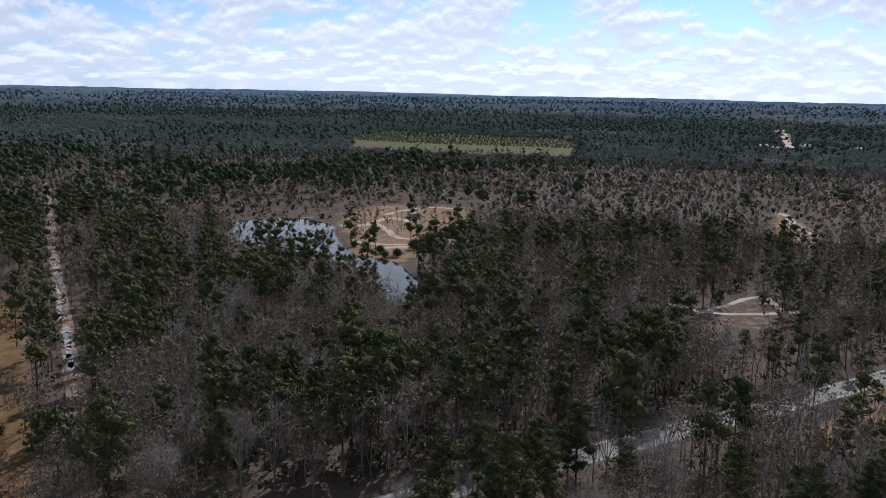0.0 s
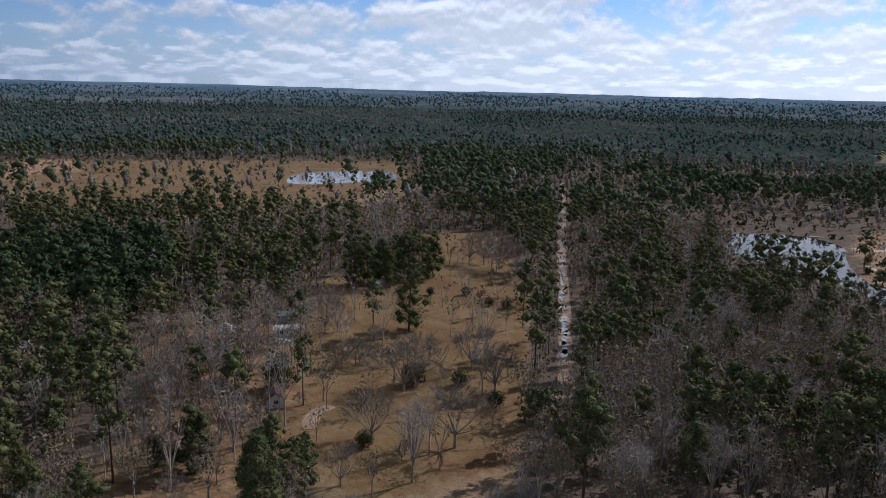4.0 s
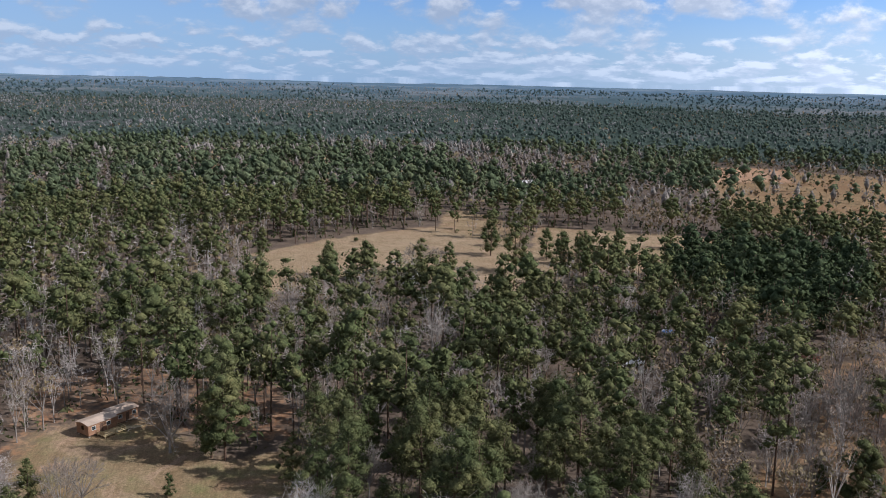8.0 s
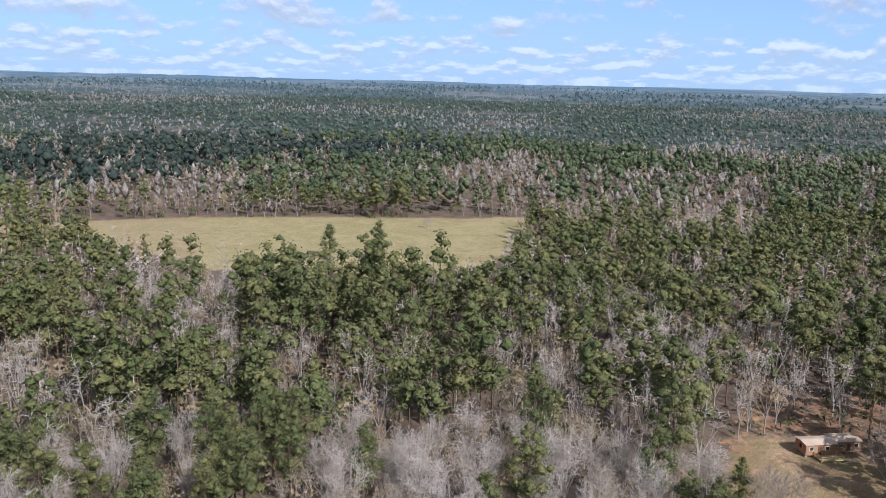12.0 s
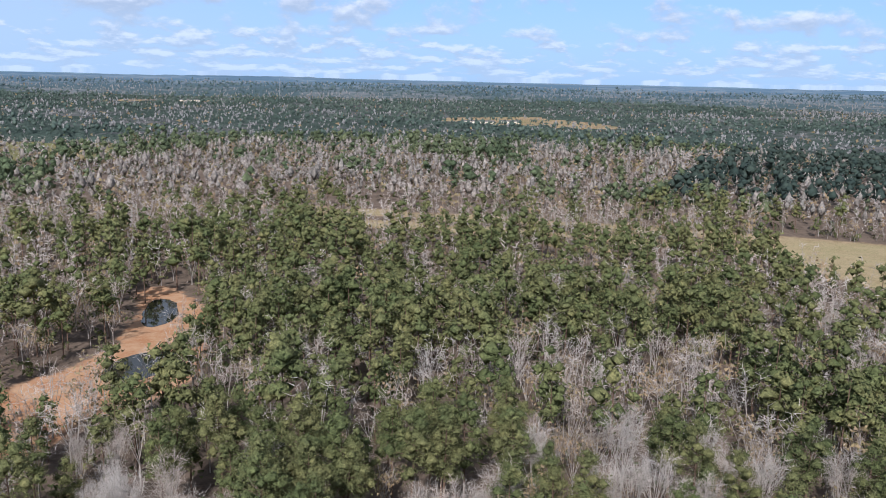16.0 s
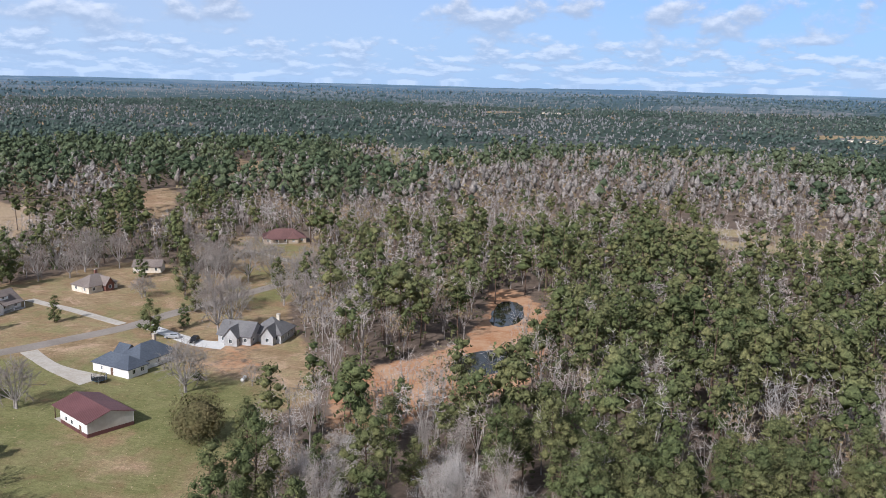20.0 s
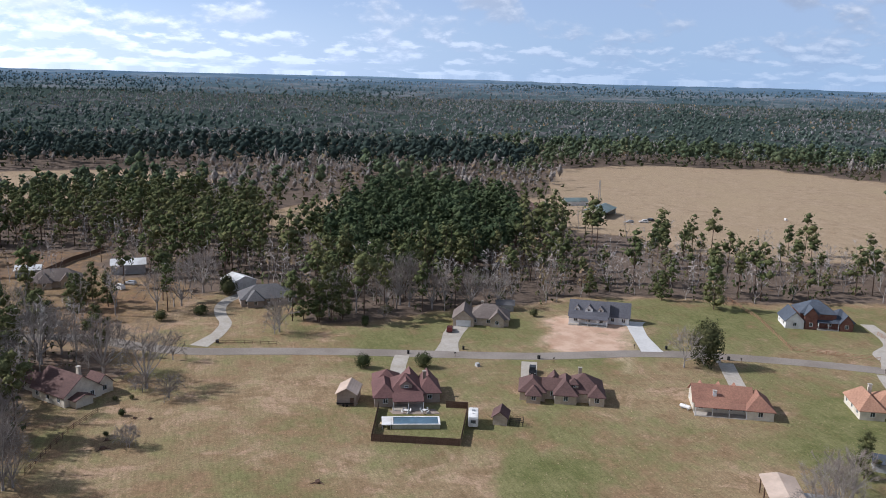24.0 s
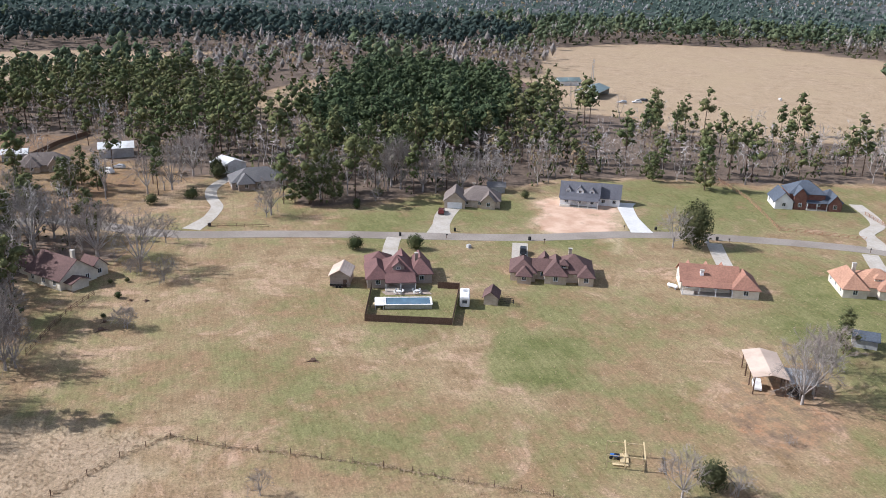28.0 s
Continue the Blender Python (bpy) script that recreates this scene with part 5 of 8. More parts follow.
def vehicle(m, paint, label, category="car", L=4.7, W=1.85, H=1.65, tall=0.55):
    root = thing(category.replace(" ", "_"), m, label, category, "parked vehicles")
    side = [(-L / 2, 0.35), (L / 2, 0.35), (L / 2, 0.75), (L * 0.46, 0.95), (L * 0.24, 1.02), (L * 0.1, H), (-L * 0.36, H), (-L * 0.46, 1.0), (-L / 2, 0.9)]
    bm = bmesh.new()
    a = [bm.verts.new((x, -W / 2 + (0.16 if z > 1.1 else 0), z)) for x, z in side]
    b = [bm.verts.new((x, W / 2 - (0.16 if z > 1.1 else 0), z)) for x, z in side]
    bm.faces.new(a)
    bm.faces.new(b[::-1])
    for i in range(len(side)):
        j = (i + 1) % len(side)
        bm.faces.new((a[i], b[i], b[j], a[j]))
    bmesh.ops.recalc_face_normals(bm, faces=bm.faces)
    part("body", bm, paint, root)
    for s in (-1, 1):
        part("side_window", boxed(-L * 0.33, L * 0.1, s * (W / 2 - 0.09) - 0.02, s * (W / 2 - 0.09) + 0.02, 1.12, H - 0.1), M_GLASS, root)
        part("headlight", boxed(L / 2 - 0.03, L / 2 + 0.02, s * W * 0.36 - 0.18, s * W * 0.36 + 0.18, 0.6, 0.74), M_WHITE, root)
        for x in (-L * 0.3, L * 0.31):
            tyre = part("wheel", rod(bmesh.new(), (x, s * (W / 2 - 0.2), 0.33), (x, s * (W / 2 + 0.02), 0.33), 0.33, sides=14), M_BLACK, root)
            part("rim", rod(bmesh.new(), (x, s * (W / 2 - 0.02), 0.33), (x, s * (W / 2 + 0.04), 0.33), 0.19, sides=10), M_STEEL, tyre)
    part("windscreen", boxed(-0.02, 0.02, -W * 0.38, W * 0.38, 0, 0.66), M_GLASS, root, at=pose(L * 0.22, 0, 1.05, 0, -48, 0))
    return root


P_BLACK = surface("black_paint", (0.012, 0.013, 0.015), (0.02, 0.021, 0.024), 1, 0.3, 0.25)
P_RED = surface("dark_red_paint", (0.085, 0.018, 0.016), (0.11, 0.024, 0.02), 1, 0.3, 0.25)
P_SILVER = surface("silver_paint", (0.45, 0.46, 0.48), (0.52, 0.53, 0.55), 1, 0.3, 0.3, 0.4)
P_BLUE = surface("bright_blue_plastic", (0.03, 0.14, 0.45), (0.04, 0.18, 0.55), 1, 0.3, 0.4)
vehicle(pose(214.4, -88.2, 0.07, 0, 0, 158), P_BLACK, "black sport utility vehicle parked on a concrete drive", "car", 4.9, 1.95, 1.8)
vehicle(pose(257.6, -76.2, 0.07, 0, 0, -20), P_RED, "dark red pickup parked on a garage drive", "car", 5.2, 1.95, 1.7)
vehicle(pose(147.5, -230.8, 0.07, 0, 0, 20), P_SILVER, "pale car parked by the new white drive", "car")
vehicle(pose(139.0, -229.6, 0.07, 0, 0, 100), P_BLACK, "dark car parked before the grey house", "car")
vehicle(pose(338.5, 28.3, 0.0, 0, 0, 60), P_SILVER, "pale truck parked under pines", "car")
vehicle(pose(332.0, 31.9, 0.0, 0, 0, 40), M_WHITE, "white van parked under pines", "van", 5.4, 2.0, 2.1)
vehicle(pose(129.0, -105.4, 0.0, 0, 0, 150), M_WHITE, "white utility vehicle under the open pavilion", "utility vehicle", 3.4, 1.6, 1.7)
vehicle(pose(446.8, -240.4, 0.0, 0, 0, 80), P_SILVER, "pale truck parked beside the big barn", "car")
vehicle(pose(446.0, -249.1, 0.0, 0, 0, 70), M_WHITE, "white truck parked beside the big barn", "car", 5.6, 2.0, 1.9)
vehicle(pose(451.5, -256.2, 0.0, 0, 0, 20), P_BLACK, "dark trailer truck parked beside the barn", "car", 6.0, 2.1, 1.6)
vehicle(pose(-195.3, 104.1, 0.0, 0, 0, 40), M_WHITE, "white pickup parked under trees", "car", 5.2)
vehicle(pose(-184.0, 193.0, 0.0, 0, 0, 50), M_WHITE, "white car parked beside the mobile home", "car")


def camper(m):
    root = thing("travel_trailer", m, "white travel trailer parked beside the pool fence", "trailer", "parked vehicles")
    L, W = 6.4, 2.4
    bm = boxed(0, L, 0, W, 0.55, 3.0)
    bmesh.ops.bevel(bm, geom=[e for e in bm.edges], offset=0.18, segments=2, affect="EDGES")
    part("body", bm, M_WHITE, root)
    part("roof_vent", boxed(2.2, 2.8, 0.9, 1.5, 3.0, 3.14), M_WHITE, root)
    part("air_conditioner", boxed(3.8, 4.7, 0.8, 1.6, 3.0, 3.25), M_STEEL, root)
    for x, w in ((1.0, 1.2), (4.2, 1.4)):
        part("window", boxed(x, x + w, -0.02, 0.02, 1.5, 2.2), M_GLASS, root)
        part("window", boxed(x, x + w, W - 0.02, W + 0.02, 1.5, 2.2), M_GLASS, root)
    part("end_window", boxed(-0.02, 0.02, 0.6, 1.8, 1.5, 2.3), M_GLASS, root)
    for y in (0.0, W - 0.22):
        for x in (2.7, 3.6):
            part("wheel", rod(bmesh.new(), (x, y, 0.36), (x, y + 0.22, 0.36), 0.36, sides=12), M_BLACK, root)
    part("hitch", boxed(L, L + 1.0, W / 2 - 0.06, W / 2 + 0.06, 0.5, 0.62), M_STEEL, root)


camper(pose(180.6, -58.6, 0, 0, 0, -18) @ pose(0, -2.4, 0))


def flat_trailer(m, label, L=4.2):
    root = thing("flat_trailer", m, label, "trailer", "parked vehicles")
    part("bed", boxed(0, L, 0, 1.8, 0.5, 0.6), M_WOOD, root)
    for d in ((0, L, 0, 0.06, 0.6, 0.95), (0, L, 1.74, 1.8, 0.6, 0.95), (0, 0.06, 0.06, 1.74, 0.6, 0.95)):
        part("side_rail", boxed(*d), M_BLACK, root)
    for y in (-0.2, 1.8):
        for x in (L * 0.42, L * 0.62):
            part("wheel", rod(bmesh.new(), (x, y, 0.32), (x, y + 0.2, 0.32), 0.32, sides=12), M_BLACK, root)
    part("hitch", boxed(L, L + 1.1, 0.84, 0.96, 0.45, 0.55), M_STEEL, root)


flat_trailer(pose(201.0, -30.4, 0, 0, 0, -106), "small flat trailer parked before the tan shed")
flat_trailer(pose(122.6, -109.8, 0, 0, 0, -60), "rusty flat trailer parked under a bare tree", 5.0)


def metal_barn():
    d = Vector((123.3 - 138.2, -157.1 + 164.6))
    root = thing("metal_barn", pose(138.2, -164.6, 0, 0, 0, math.degrees(math.atan2(d.y, d.x))), "cream metal barn with low maroon roof and open end bay", "barn", "outbuildings")
    L, W, H = 16.7, 11.5, 3.6
    bm = bmesh.new()
    flat_wall(bm, "x", 0, 3.4, L, 0.95, H, [(6.4, 0.4, 0.9, 0.9), (9.2, 0.4, 0.9, 0.9), (13.4, -0.95, 1.1, 2.2)])
    flat_wall(bm, "x", W, 3.4, L, 0.95, H, [], inward=-1)
    part("side_wall", bm, M_WHITE, root)
    for x in (3.4, L - 0.2):
        bm = boxed(x, x + 0.2, 0.22, W - 0.22, 0.95, H)
        v = [bm.verts.new(p) for p in ((x, 0.1, H), (x, W - 0.1, H), (x, W / 2, H + 1.7), (x + 0.2, 0.1, H), (x + 0.2, W - 0.1, H), (x + 0.2, W / 2, H + 1.7))]
        for f in ((0, 2, 1), (3, 4, 5), (0, 3, 5, 2), (1, 2, 5, 4)):
            bm.faces.new([v[i] for i in f])
        part("end_wall", bm, W_RIB, root, "ribbed sheet-metal end wall")
    bm = bmesh.new()
    flat_wall(bm, "x", -0.03, 3.4, L, 0, 0.95, [(13.4, 0, 1.1, 0.95)], thick=0.25)
    box(bm, L - 0.2, L + 0.03, 0.22, W - 0.22, 0, 0.95)
    box(bm, 3.4, 3.6, 0.22, W - 0.22, 0, 0.95)
    box(bm, 3.4, L, W - 0.22, W + 0.03, 0, 0.95)
    part("wainscot", bm, R_MAROONMETAL, root, "dark maroon wainscot")
    for x in (6.4, 9.2):
        part("window", boxed(x - 0.45, x + 0.45, 0.06, 0.1, 1.35, 2.25), M_GLASS, root)
    part("door", boxed(12.85, 13.95, 0.05, 0.1, 0, 2.2), M_WOOD, root)
    part("roof", roof_bmesh(0, L, 0, W, H, 1.7, "gx", 0.35, 0.1), R_MAROONMETAL, root)
    for y in (0.1, W - 0.3):
        part("post", boxed(0.1, 0.3, y, y + 0.2, 0, H), M_WOOD, root)
    part("slab", boxed(0, 3.4, 0, W, 0, 0.1), M_CONCRETE, root)
    HOUSE_SPOTS.append((128, -163, 14))


metal_barn()


def pavilion():
    d = Vector((126.9 - 137.7, -102.9 + 107.8))
    root = thing("pavilion", pose(137.7, -107.8, 0, 0, 0, math.degrees(math.atan2(d.y, d.x))), "open pole pavilion with beige metal roof", "pavilion")
    L, W, H = 11.9, 6.4, 4.0
    for x in (0.1, L / 3, L * 2 / 3, L - 0.1):
        for y in (0.1, W - 0.1):
            part("post", boxed(x - 0.11, x + 0.11, y - 0.11, y + 0.11, 0, H - 0.1), M_WOOD, root)
    for y in (0.1, W - 0.1):
        part("beam", boxed(0, L, y - 0.08, y + 0.08, H - 0.3, H - 0.08), M_WOOD, root)
    part("roof", roof_bmesh(0, L, 0, W, H, 0.7, "gx", 0.35, 0.1), R_BEIGEMETAL, root)


pavilion()


def trampoline(m):
    root = thing("trampoline", m, "round black trampoline with dark safety net", "trampoline")
    for i in range(6):
        t = i * math.pi / 3
        part("pole", rod(bmesh.new(), (2 * math.cos(t), 2 * math.sin(t), 0), (2 * math.cos(t), 2 * math.sin(t), 2.3), 0.04), M_STEEL, root)
    part("bed", rod(bmesh.new(), (0, 0, 0.85), (0, 0, 0.9), 1.9, sides=24), M_BLACK, root)
    bm = bmesh.new()
    for i in range(24):
        a, b = i * math.pi / 12, (i + 1) * math.pi / 12
        for r0, r1, z0, z1 in ((1.9, 2.05, 0.84, 0.94),):
            v = [bm.verts.new((r * math.cos(t), r * math.sin(t), z)) for t in (a, b) for r in (r0, r1) for z in (z0, z1)]
            for f in ((0, 1, 3, 2), (4, 6, 7, 5), (1, 5, 7, 3), (0, 2, 6, 4)):
                bm.faces.new([v[k] for k in f])
    part("rim", bm, M_BLUE, root, "blue padded rim")
    bm = bmesh.new()
    for i in range(40):
        t = i * math.pi / 20
        rod(bm, (2 * math.cos(t), 2 * math.sin(t), 0.95), (2 * math.cos(t), 2 * math.sin(t), 2.2), 0.035, sides=3)
    part("net", bm, M_BLACK, root)


trampoline(pose(144.0, -189.6, 0))


def tank(m, label):
    root = thing("propane_tank", m, label, "tank", "propane tanks")
    bm = rod(bmesh.new(), (-1.3, 0, 0.75), (1.3, 0, 0.75), 0.5, sides=14)
    rod(bm, (1.3, 0, 0.75), (1.55, 0, 0.75), 0.5, 0.2, sides=14)
    rod(bm, (-1.3, 0, 0.75), (-1.55, 0, 0.75), 0.5, 0.2, sides=14)
    part("body", bm, M_WHITE, root)
    for x in (-0.9, 0.9):
        part("foot", boxed(x - 0.1, x + 0.1, -0.35, 0.35, 0, 0.4), M_STEEL, root)
    part("valve_cover", rod(bmesh.new(), (0, 0, 1.2), (0, 0, 1.4), 0.16, sides=10), M_STEEL, root)


tank(pose(181.2, -117.0, 0, 0, 0, 30), "white propane tank on the lawn")
tank(pose(107.8, -202.6, 0, 0, 0, 100), "white propane tank at the wood's edge")


def carport_frame(m):
    """Posts and beams of an unfinished carport, as yet without a roof."""
    root = thing("carport", m, "unfinished carport of fresh yellow lumber, without a roof", "carport")
    for x in (0, 3.0, 6.2):
        for y in (0, 4.4):
            part("post", boxed(x - 0.07, x + 0.07, y - 0.07, y + 0.07, 0, 2.6), M_PALEWOOD, root)
    for x in (3.0, 6.2):
        part("main_beam", boxed(x - 0.1, x + 0.1, -0.5, 4.9, 2.6, 2.85), M_PALEWOOD, root)
    for y in (0, 4.4):
        part("girt", boxed(0, 6.2, y - 0.05, y + 0.05, 2.48, 2.6), M_PALEWOOD, root)
    part("girt", boxed(0, 6.2, -0.05, 0.05, 1.2, 1.3), M_PALEWOOD, root)


carport_frame(pose(110.6, -62.9, 0, 0, 0, -116))


def lumber_stack(m, n, long, label):
    root = thing("lumber_stack", m, label, "lumber", "building material")
    for k in range(3):
        for i in range(n):
            part("plank", boxed(0, long * random.uniform(0.92, 1.0), i * 0.24, i * 0.24 + 0.22, 0.1 + k * 0.06, 0.15 + k * 0.06), M_PALEWOOD, root)
    for x in (0.3, long - 0.4):
        part("bearer", boxed(x, x + 0.1, 0, n * 0.24, 0, 0.1), M_WOOD, root)


lumber_stack(pose(110.4, -67.0, 0, 0, 0, -26), 6, 3.2, "stack of fresh planks lying inside the carport frame")
lumber_stack(pose(110.8, -64.2, 0, 0, 0, -112), 4, 2.8, "low stack of boards on bearers inside the frame")


def quad_bike(m):
    root = thing("quad_bike", m, "small blue quad bike parked inside the carport frame", "quad bike", "parked vehicles")
    bm = boxed(-0.8, 0.8, -0.3, 0.3, 0.45, 0.8)
    bmesh.ops.bevel(bm, geom=list(bm.edges), offset=0.08, segments=2, affect="EDGES")
    part("body", bm, P_BLUE, root)
    part("seat", boxed(-0.7, 0.1, -0.18, 0.18, 0.8, 0.95), M_BLACK, root)
    part("handlebar", rod(bmesh.new(), (0.35, -0.4, 1.1), (0.35, 0.4, 1.1), 0.03), M_BLACK, root)
    for x in (-0.6, 0.6):
        for y in (-0.52, 0.3):
            part("wheel", rod(bmesh.new(), (x, y, 0.3), (x, y + 0.22, 0.3), 0.3, sides=12), M_BLACK, root)


quad_bike(pose(112.9, -65.6, 0, 0, 0, 60))


def lean_to():
    root = thing("lean_to", pose(130.0, -112.6, 0, 0, 0, -116), "small open shelter with grey metal roof beside the pavilion", "shelter", "outbuildings")
    for x in (0.1, 4.9):
        for y in (-5.4, -0.2):
            part("post", boxed(x - 0.08, x + 0.08, y - 0.08, y + 0.08, 0, 2.5), M_WOOD, root)
    bm = bmesh.new()
    v = [bm.verts.new(p) for p in ((-0.3, -5.8, 2.5), (5.3, -5.8, 2.5), (5.3, 0.2, 3.0), (-0.3, 0.2, 3.0), (-0.3, -5.8, 2.6), (5.3, -5.8, 2.6), (5.3, 0.2, 3.1), (-0.3, 0.2, 3.1))]
    for f in ((3, 2, 1, 0), (4, 5, 6, 7), (0, 1, 5, 4), (1, 2, 6, 5), (2, 3, 7, 6), (3, 0, 4, 7)):
        bm.faces.new([v[i] for i in f])
    part("roof", bm, M_STEEL, root, "pale grey metal roof")


lean_to()


def dog_pen(m):
    root = thing("dog_pen", m, "small black chain-link pen behind the garden shed", "pen", "fences")
    for x, y in ((0, 0), (3.2, 0), (3.2, 2.2), (0, 2.2)):
        part("post", rod(bmesh.new(), (x, y, 0), (x, y, 1.7), 0.05), M_BLACK, root)
    for x0, y0, x1, y1 in ((0, 0, 3.2, 0), (3.2, 0, 3.2, 2.2), (3.2, 2.2, 0, 2.2)):
        bm = bmesh.new()
        for k in range(18):
            s = k / 17
            rod(bm, (x0 + (x1 - x0) * s, y0 + (y1 - y0) * s, 0.05), (x0 + (x1 - x0) * s, y0 + (y1 - y0) * s, 1.6), 0.02, sides=3)
        for z in (0.1, 0.6, 1.1, 1.6):
            rod(bm, (x0, y0, z), (x1, y1, z), 0.025, sides=4)
        part("mesh_panel", bm, M_BLACK, root)


dog_pen(pose(180.6, -69.0, 0, 0, 0, -116))


def patio_set(x, y, turn):
    root = thing("patio_table", pose(x, y, 0.09, 0, 0, turn), "round white patio table beside the pool", "table", "patio furniture")
    part("tabletop", rod(bmesh.new(), (0, 0, 0.7), (0, 0, 0.75), 0.6, sides=16), M_WHITE, root)
    part("pedestal", rod(bmesh.new(), (0, 0, 0), (0, 0, 0.7), 0.06), M_WHITE, root)
    first = None
    for k in range(4):
        m = pose(x, y, 0.09, 0, 0, turn + k * 90) @ pose(0, -1.0, 0)
        if first is None:
            first = thing("patio_chair", m, "white patio chair drawn up to the round table", "chair", "patio furniture")
            part("seat", boxed(-0.25, 0.25, -0.25, 0.25, 0.4, 0.45), M_WHITE, first)
            part("backrest", boxed(-0.25, 0.25, -0.28, -0.22, 0.45, 0.95), M_WHITE, first)
            for dx in (-0.22, 0.22):
                for dy in (-0.22, 0.22):
                    part("leg", boxed(dx - 0.02, dx + 0.02, dy - 0.02, dy + 0.02, 0, 0.4), M_WHITE, first)
        else:
            copy_thing(first, m).matrix_basis = m


patio_set(193.2, -46.5, 15)
patio_set(192.4, -51.0, 40)


def mailbox(x, y, turn):
    root = thing("mailbox", pose(x, y, 0, 0, 0, turn), "small dark mailbox on a wooden post by the road", "mailbox", "mailboxes")
    part("post", boxed(-0.06, 0.06, -0.06, 0.06, 0, 1.05), M_WOOD, root)
    part("box", boxed(-0.12, 0.12, -0.28, 0.28, 1.05, 1.32), M_BLACK, root)


for mx, my in ((232.4, -70.6), (231.8, -59.0), (222.2, -98.0), (210.6, -153.6), (229.2, -128.0), (193.4, -190.4)):
    mailbox(mx, my, 20)


def transformer(x, y):
    root = thing("transformer_box", pose(x, y, 0, 0, 0, 15), "low grey-green utility box on the roadside grass", "utility box", "utility boxes")
    bm = boxed(-0.6, 0.6, -0.5, 0.5, 0.08, 0.95)
    bmesh.ops.bevel(bm, geom=list(bm.edges), offset=0.04, segments=1, affect="EDGES")
    part("cabinet", bm, W_GREY, root)
    part("pad", boxed(-0.75, 0.75, -0.65, 0.65, 0, 0.08), M_CONCRETE, root)


transformer(223.0, -74.6)
transformer(212.3, -146.8)


def cabin():
    d = Vector((-205.2 + 194.5, -29.1 + 39.8))
    root = thing("cabin", pose(-194.5, -39.8, 0, 0, 0, math.degrees(math.atan2(d.y, d.x))), "cedar-boarded cabin of two joined trailers with tin roof", "cabin")
    for x0, x1, y0 in ((0, 7.4, 0), (7.8, 14.2, 1.0)):
        bm = bmesh.new()
        n = [(x0 + 1.4, 1.0, 1.1, 1.0), (x0 + 3.4, 0.0, 0.95, 2.05), (x0 + 5.3, 1.0, 1.1, 1.0)]
        flat_wall(bm, "x", y0, x0, x1, 0.5, 3.1, n, 0.15)
        flat_wall(bm, "x", y0 + 4.4, x0, x1, 0.5, 3.1, [], 0.15, -1)
        flat_wall(bm, "y", x0, y0 + 0.15, y0 + 4.25, 0.5, 3.1, [(y0 + 2.2, 1.0, 1.0, 1.0)], 0.15)
        flat_wall(bm, "y", x1, y0 + 0.15, y0 + 4.25, 0.5, 3.1, [], 0.15, -1)
        part("wall", bm, W_CEDAR, root)
        part("floor_frame", boxed(x0, x1, y0, y0 + 4.4, 0.35, 0.5), M_WOOD, root)
        part("roof", roof_bmesh(x0, x1, y0, y0 + 4.4, 3.1, 0.35, "gx", 0.25, 0.1), R_BEIGEMETAL, root, "flat weathered brown roof")
        for c, sill, w, h in n:
            if h < 2:
                fr = part("window", box(box(box(boxed(c - w / 2, c + w / 2, y0 - 0.04, y0 + 0.04, 0.5 + sill, 0.58 + sill), c - w / 2, c + w / 2, y0 - 0.04, y0 + 0.04, 0.42 + sill + h, 0.5 + sill + h),
                                          c - w / 2, c - w / 2 + 0.08, y0 - 0.04, y0 + 0.04, 0.58 + sill, 0.42 + sill + h), c + w / 2 - 0.08, c + w / 2, y0 - 0.04, y0 + 0.04, 0.58 + sill, 0.42 + sill + h), M_WHITE, root)
                part("pane", boxed(c - w / 2 + 0.08, c + w / 2 - 0.08, y0 + 0.05, y0 + 0.08, 0.58 + sill, 0.42 + sill + h), M_GLASS, fr)
            else:
                part("door", boxed(c - w / 2, c + w / 2, y0 + 0.04, y0 + 0.09, 0.5, 0.5 + h), M_WOOD, root)
        for px in (x0 + 0.3, (x0 + x1) / 2, x1 - 0.3):
            for py in (y0 + 0.3, y0 + 4.0):
                part("pier", boxed(px - 0.2, px + 0.2, py - 0.2, py + 0.2, 0, 0.35), M_CONCRETE, root)
    deck = thing("deck", pose(-194.5, -39.8, 0, 0, 0, math.degrees(math.atan2(d.y, d.x))), "fresh lumber deck with railings before the cabin", "deck")
    for i in range(20):
        part("deck_board", boxed(2.0 + i * 0.28, 2.26 + i * 0.28, -3.2, -0.05, 0.42, 0.47), M_PALEWOOD, deck)
    for x in (2.05, 4.8, 7.5):
        for y in (-3.15, -0.3):
            part("post", boxed(x - 0.06, x + 0.06, y - 0.06, y + 0.06, 0, 1.4), M_PALEWOOD, deck)
    for z in (0.9, 1.35):
        part("rail", boxed(2.05, 7.5, -3.2, -3.1, z, z + 0.09), M_PALEWOOD, deck)
        for x in (2.0, 7.5):
            part("rail", boxed(x, x + 0.1, -3.1, -0.1, z, z + 0.09), M_PALEWOOD, deck)
    part("ramp", boxed(0, 4.2, 0, 1.4, 0, 0.06), M_PALEWOOD, deck, at=pose(7.6, -3.0, 0.44, 0, 6, -18))
    HOUSE_SPOTS.append((-200, -36, 10))


cabin()


def bale(x, y):
    bm = rod(bmesh.new(), (-0.75, 0, 0.8), (0.75, 0, 0.8), 0.8, sides=16)
    ob = part("hay_bale", bm, M_WHITE)
    ob.matrix_basis = pose(x, y, 0)
    tagged(ob, "single white-wrapped round bale in the mown field", "bale")


bale(442, -344)


